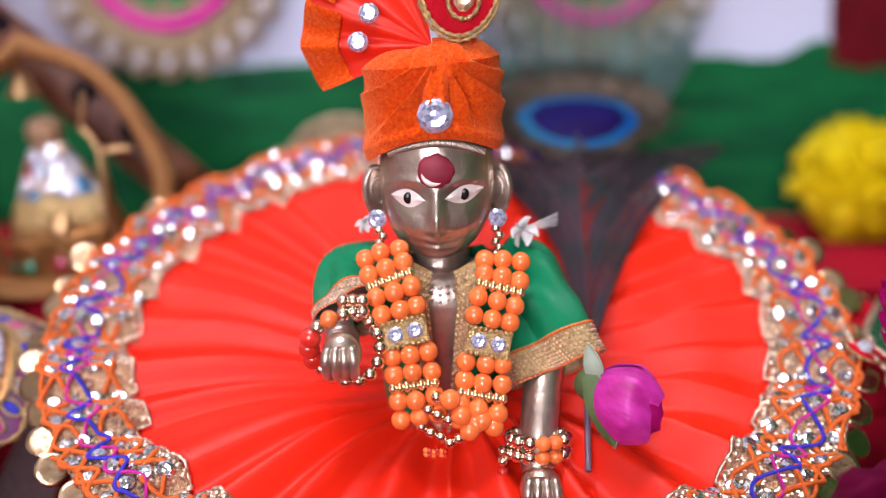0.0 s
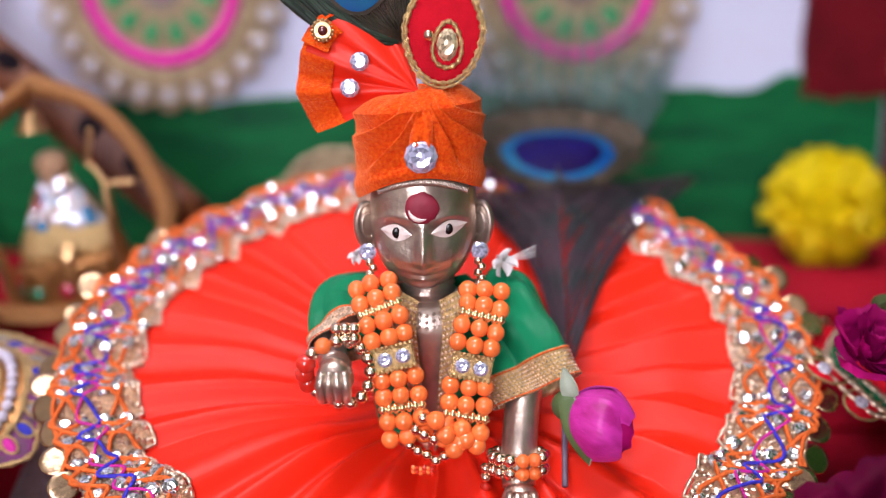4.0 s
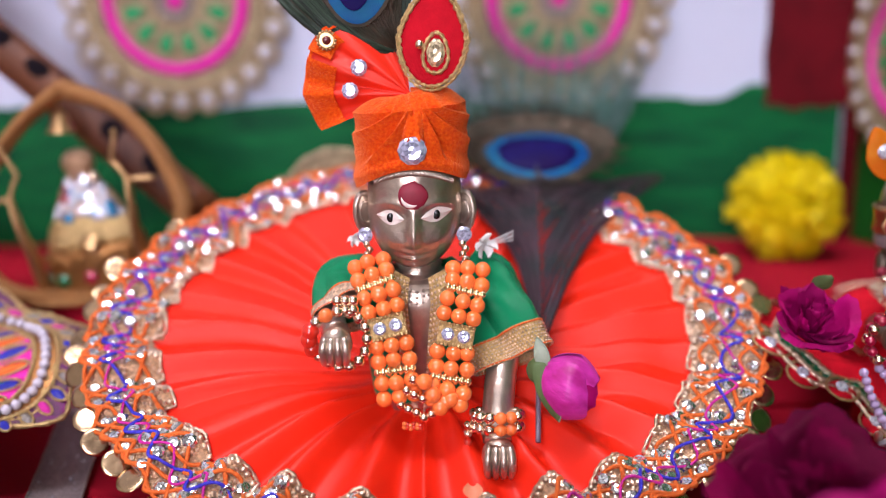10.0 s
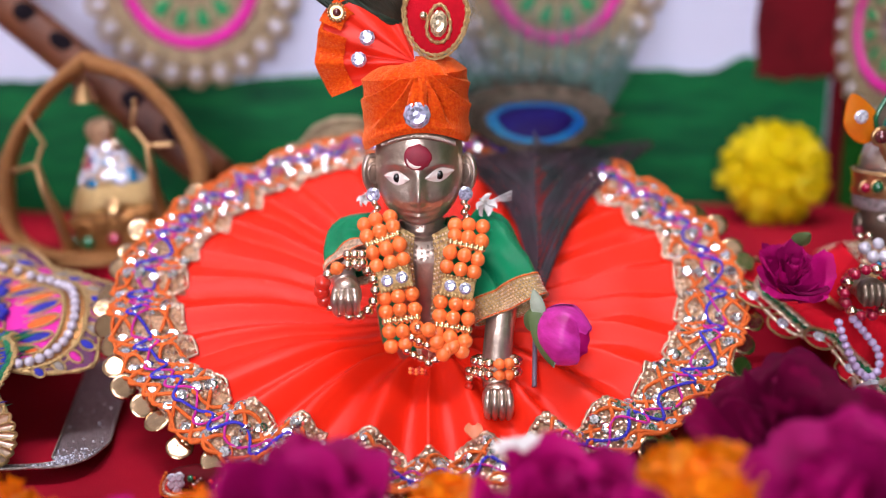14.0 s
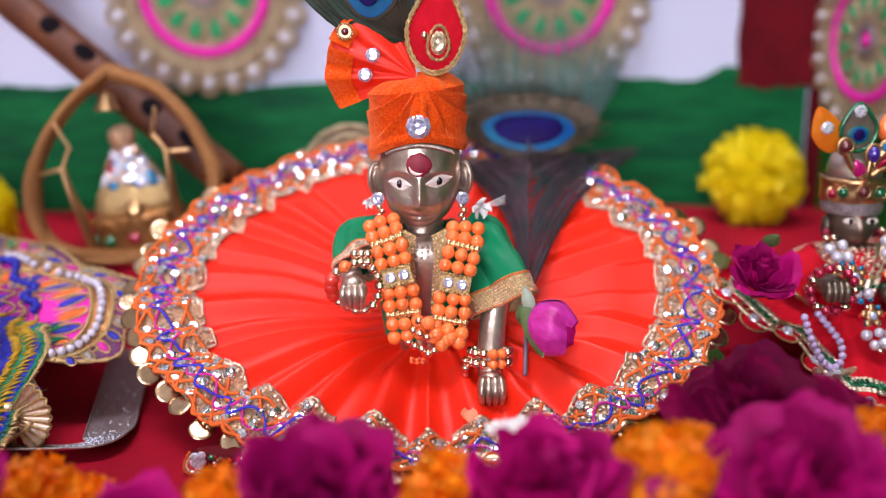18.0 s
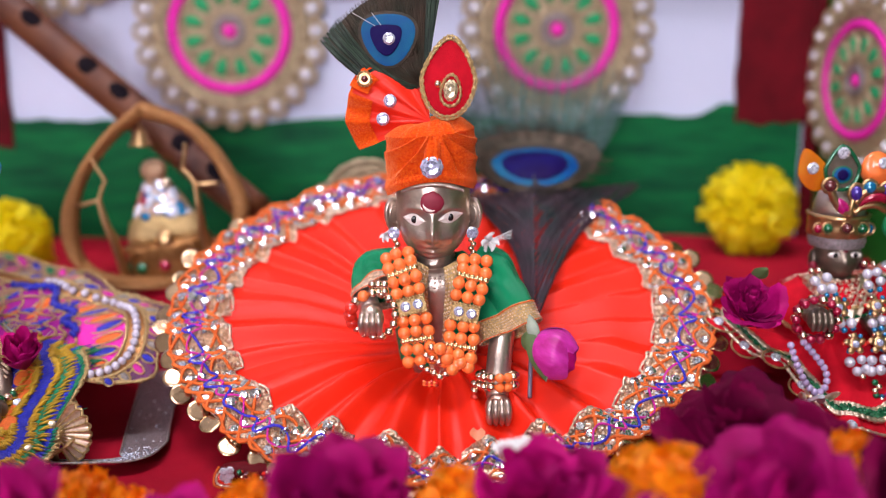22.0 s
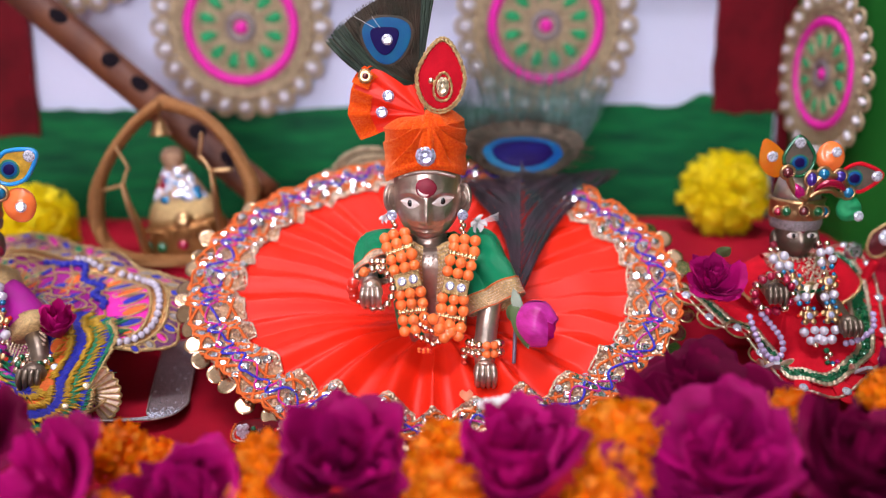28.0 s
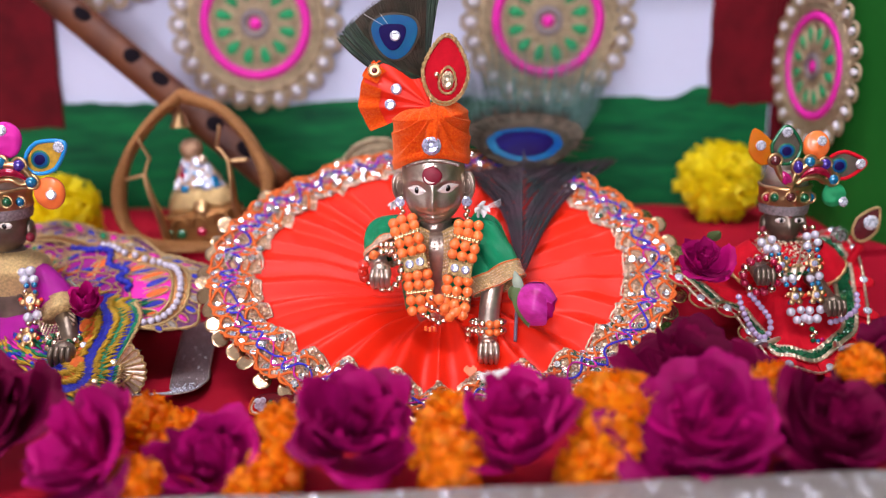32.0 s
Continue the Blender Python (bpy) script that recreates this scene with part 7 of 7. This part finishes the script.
rs = thing("bordered_skirt", (0, 0, 0), "red velvet skirt with a green stone border and gold cords", "skirt")
part("cloth", Geo().grid(lambda u, v: rskirt(0.12 + 1.03 * v, 359.99 * u), 220, 14, wrap=True), M["red_velvet"], rs)
def wide(d):
    """How much wider the border runs beside the lower edge and where the skirt rises behind the arm."""
    if d < 76:
        return 0.07 * math.sin(math.pi * d / 76)
    return 0.13 * math.sin(math.pi * (d - 140) / 100) if 140 < d < 240 else 0.0


part("green_border", Geo().grid(lambda u, v: rskirt(0.90 - wide(359.99 * u) * (1 - v) + 0.085 * v, 359.99 * u, 0.0008 + 0.0006 * math.sin(math.pi * v)), 260, 4, wrap=True), M["green_stone"], rs)
for k in (0.89, 0.995, 1.15):
    for e in ((0.0, 0.022) if k < 1.1 else (0.0,)):
        part("gold_cord", Geo().tube([rskirt(k + e - (wide(d) if k < 0.95 else 0), d, 0.0013) for d in range(360)], [0.0007 * (1 + 0.3 * math.sin(i * 1.9)) for i in range(360)], 6, closed=True), M["gold_pale"], rs)
g = Geo()
for i in range(520):
    d = 360 * Rf.random()
    st = len(g.v)
    g.ball((0, 0, 0), (0.0009, 0.0009, 0.0004), 6, 3)
    g.move(aim(rskirt(0.945 + 0.028 * Rf.uniform(-1, 1), d, 0.0018), (0.7 * Rf.uniform(-1, 1), -0.5, 0.85)), st)
g.s = [False] * len(g.f)
tagged(part("green_sequin", g, M["green_stone"], rs), kind="stuff")
for d in (6, 20, 38, 58, 98, 122, 146, 166, 186, 206, 226):
    patch(rskirt, rs, "petal_scallop", 1.12, d, 0.0066, 0.0040, "red_velvet", 0, d < 60)
    gem("drop_stone", "crystal", rs, rskirt(1.14, d, 0.0022), (0, -0.6, 0.8), 0.0020)
for d in (72, 134):
    c = rskirt(1.10, d, 0.0020)
    part("fan_crystal", Geo().slab([(-0.0012, 0.0045), (0.0012, 0.0045), (0.0046, -0.0030), (0.0, -0.0042), (-0.0046, -0.0030)], 0.0012, bulge=0.0012), M["crystal"], rs, "fan-shaped clear crystal", aim(c, (0, 0, 1)) @ Matrix.Rotation(math.radians(-50), 4, "X"))
    for s_ in (-1, 1):
        part("gold_leaf", Geo().ball((0, 0, 0), (0.0016, 0.0008, 0.0050), 10, 8), M["gold_pale"], rs, m=Matrix.Translation(c + Vector((s_ * 0.0052, 0.001, 0.0005))) @ pose(0, 0, 0, 40, s_ * 35, 0))
for lab, ln in (("loop of small lilac pearls on the red skirt", [(0.1425, 0.2355, 0.0400), (0.1455, 0.2350, 0.0320), (0.1500, 0.2350, 0.0240), (0.1545, 0.2360, 0.0210), (0.1580, 0.2380, 0.0235), (0.1575, 0.2390, 0.0290), (0.1530, 0.2390, 0.0350), (0.1480, 0.2385, 0.0405)]),
                ("strand of small lilac pearls beside the lower hand", [(0.1985, 0.2480, 0.0370), (0.1975, 0.2440, 0.0320), (0.1930, 0.2420, 0.0290), (0.1880, 0.2400, 0.0275), (0.1840, 0.2390, 0.0270)])):
    t = thing("pearl_loop", ln[0], lab, "trim", "pearl loops")
    pts, last = bez(ln, 200), None
    for p in pts:
        if last is None or (p - last).length > 0.0026:
            bead("pearl", "lilac_pearl", t, p - Vector(ln[0]), 0.0014)
            last = p
bk = thing("back_ornament", (0.2130, 0.2800, 0.0560), "red winged ornament with a clear stone behind the figure", "ornament")
part("wing", Geo().slab(leaf_outline(0.0090, 0.0058), 0.001, bulge=0.001), M["garnet"], bk, m=pose(0, 0, 0.006, 0, 30, 0))
part("rim", Geo().tube([(px, -0.0005, pz) for px, pz in leaf_outline(0.0090, 0.0058)], 0.0008, 6, closed=True), M["gold_thread"], bk, m=pose(0, 0, 0.006, 0, 30, 0))
gem("stone", "crystal", bk, (0.001, -0.0015, 0.007), (0, -1, 0.1), 0.0036)
gem("stone", "mirror", bk, (-0.0150, -0.006, 0.002), (0, -1, 0.1), 0.0045)
part("foot", Geo().tube(bez([(-0.002, 0.0, -0.004), (-0.006, 0.002, -0.015), (-0.008, 0.004, -0.030)], 8), 0.0022, 8), M["red_velvet"], bk)
bd = thing("red_bodice", (0.1718, 0.2740, 0.0320), "red velvet bodice of the dark metal figure", "blouse")
part("cloth", Geo().lathe([(0.0150, -0.030), (0.0135, -0.010), (0.0140, 0.002), (0.0185, 0.015), (0.0165, 0.021), (0.0085, 0.0245)], 32, sy=0.78, cap=False), M["red_velvet"], bd)
for k_, r_ in ((0.0235, 0.0100), (0.019, 0.0178)):
    part("gold_cord", Geo().tube([(r_ * math.cos(a), 0.78 * r_ * math.sin(a) - 0.0006, k_ - 0.004 * max(0, -math.sin(a)) ** 3) for a in [2 * math.pi * i / 60 for i in range(60)]], [0.0008 * (1 + 0.3 * math.sin(i * 1.9)) for i in range(60)], 6, closed=True), M["gold_thread"], bd)
part("green_band", Geo().tube([(0.0172 * math.cos(a), 0.78 * 0.0172 * math.sin(a) - 0.0006, 0.0150 - 0.004 * max(0, -math.sin(a))) for a in [2 * math.pi * i / 60 for i in range(60)]], 0.0018, 8, closed=True, flat=0.6), M["green_stone"], bd)
for s_ in (-1, 1):
    part("sleeve", Geo().lathe([(0.0068, 0.008), (0.0088, 0.0), (0.0092, -0.008)], 20, cap=False).move(pose(s_ * 0.0165, -0.004, 0.015, 10, -40 * s_, 0)), M["red_velvet"], bd)
for s_ in (-1, 1):
    part("collar", Geo().grid(lambda u, v: (s_ * (0.0015 + 0.0085 * v + 0.0052 * (u - 0.5) * (1 - 0.3 * v)), -0.0155 + 0.0085 * v ** 1.5 + 0.0006 * math.sin(9 * u + 5 * v), 0.0100 + 0.0165 * v + 0.0030 * (0.5 - u)), 10, 14), M["gold_pale"], bd, "dull gold brocade collar")
st = Geo()
for i in range(420):
    a, v = RND.uniform(math.pi * 0.95, math.pi * 2.05), RND.random()
    r_ = 0.0092 + 0.0098 * v
    st.ball((r_ * math.cos(a), 0.80 * r_ * math.sin(a) - 0.0010, 0.0252 - 0.0090 * v ** 1.6), RND.uniform(0.0004, 0.0007), 5, 3)
tagged(part("collar_embroidery", st, M["gold_pale"], bd), kind="stuff")
for s_ in (-1, 1):
    part("sleeve_cord", Geo().tube([(0.0093 * math.cos(a), 0.0093 * math.sin(a), -0.0078) for a in [2 * math.pi * i / 40 for i in range(40)]], [0.0008 * (1 + 0.3 * math.sin(i * 1.9)) for i in range(40)], 6, closed=True).move(pose(s_ * 0.0165, -0.004, 0.015, 10, -40 * s_, 0)), M["gold_thread"], bd)
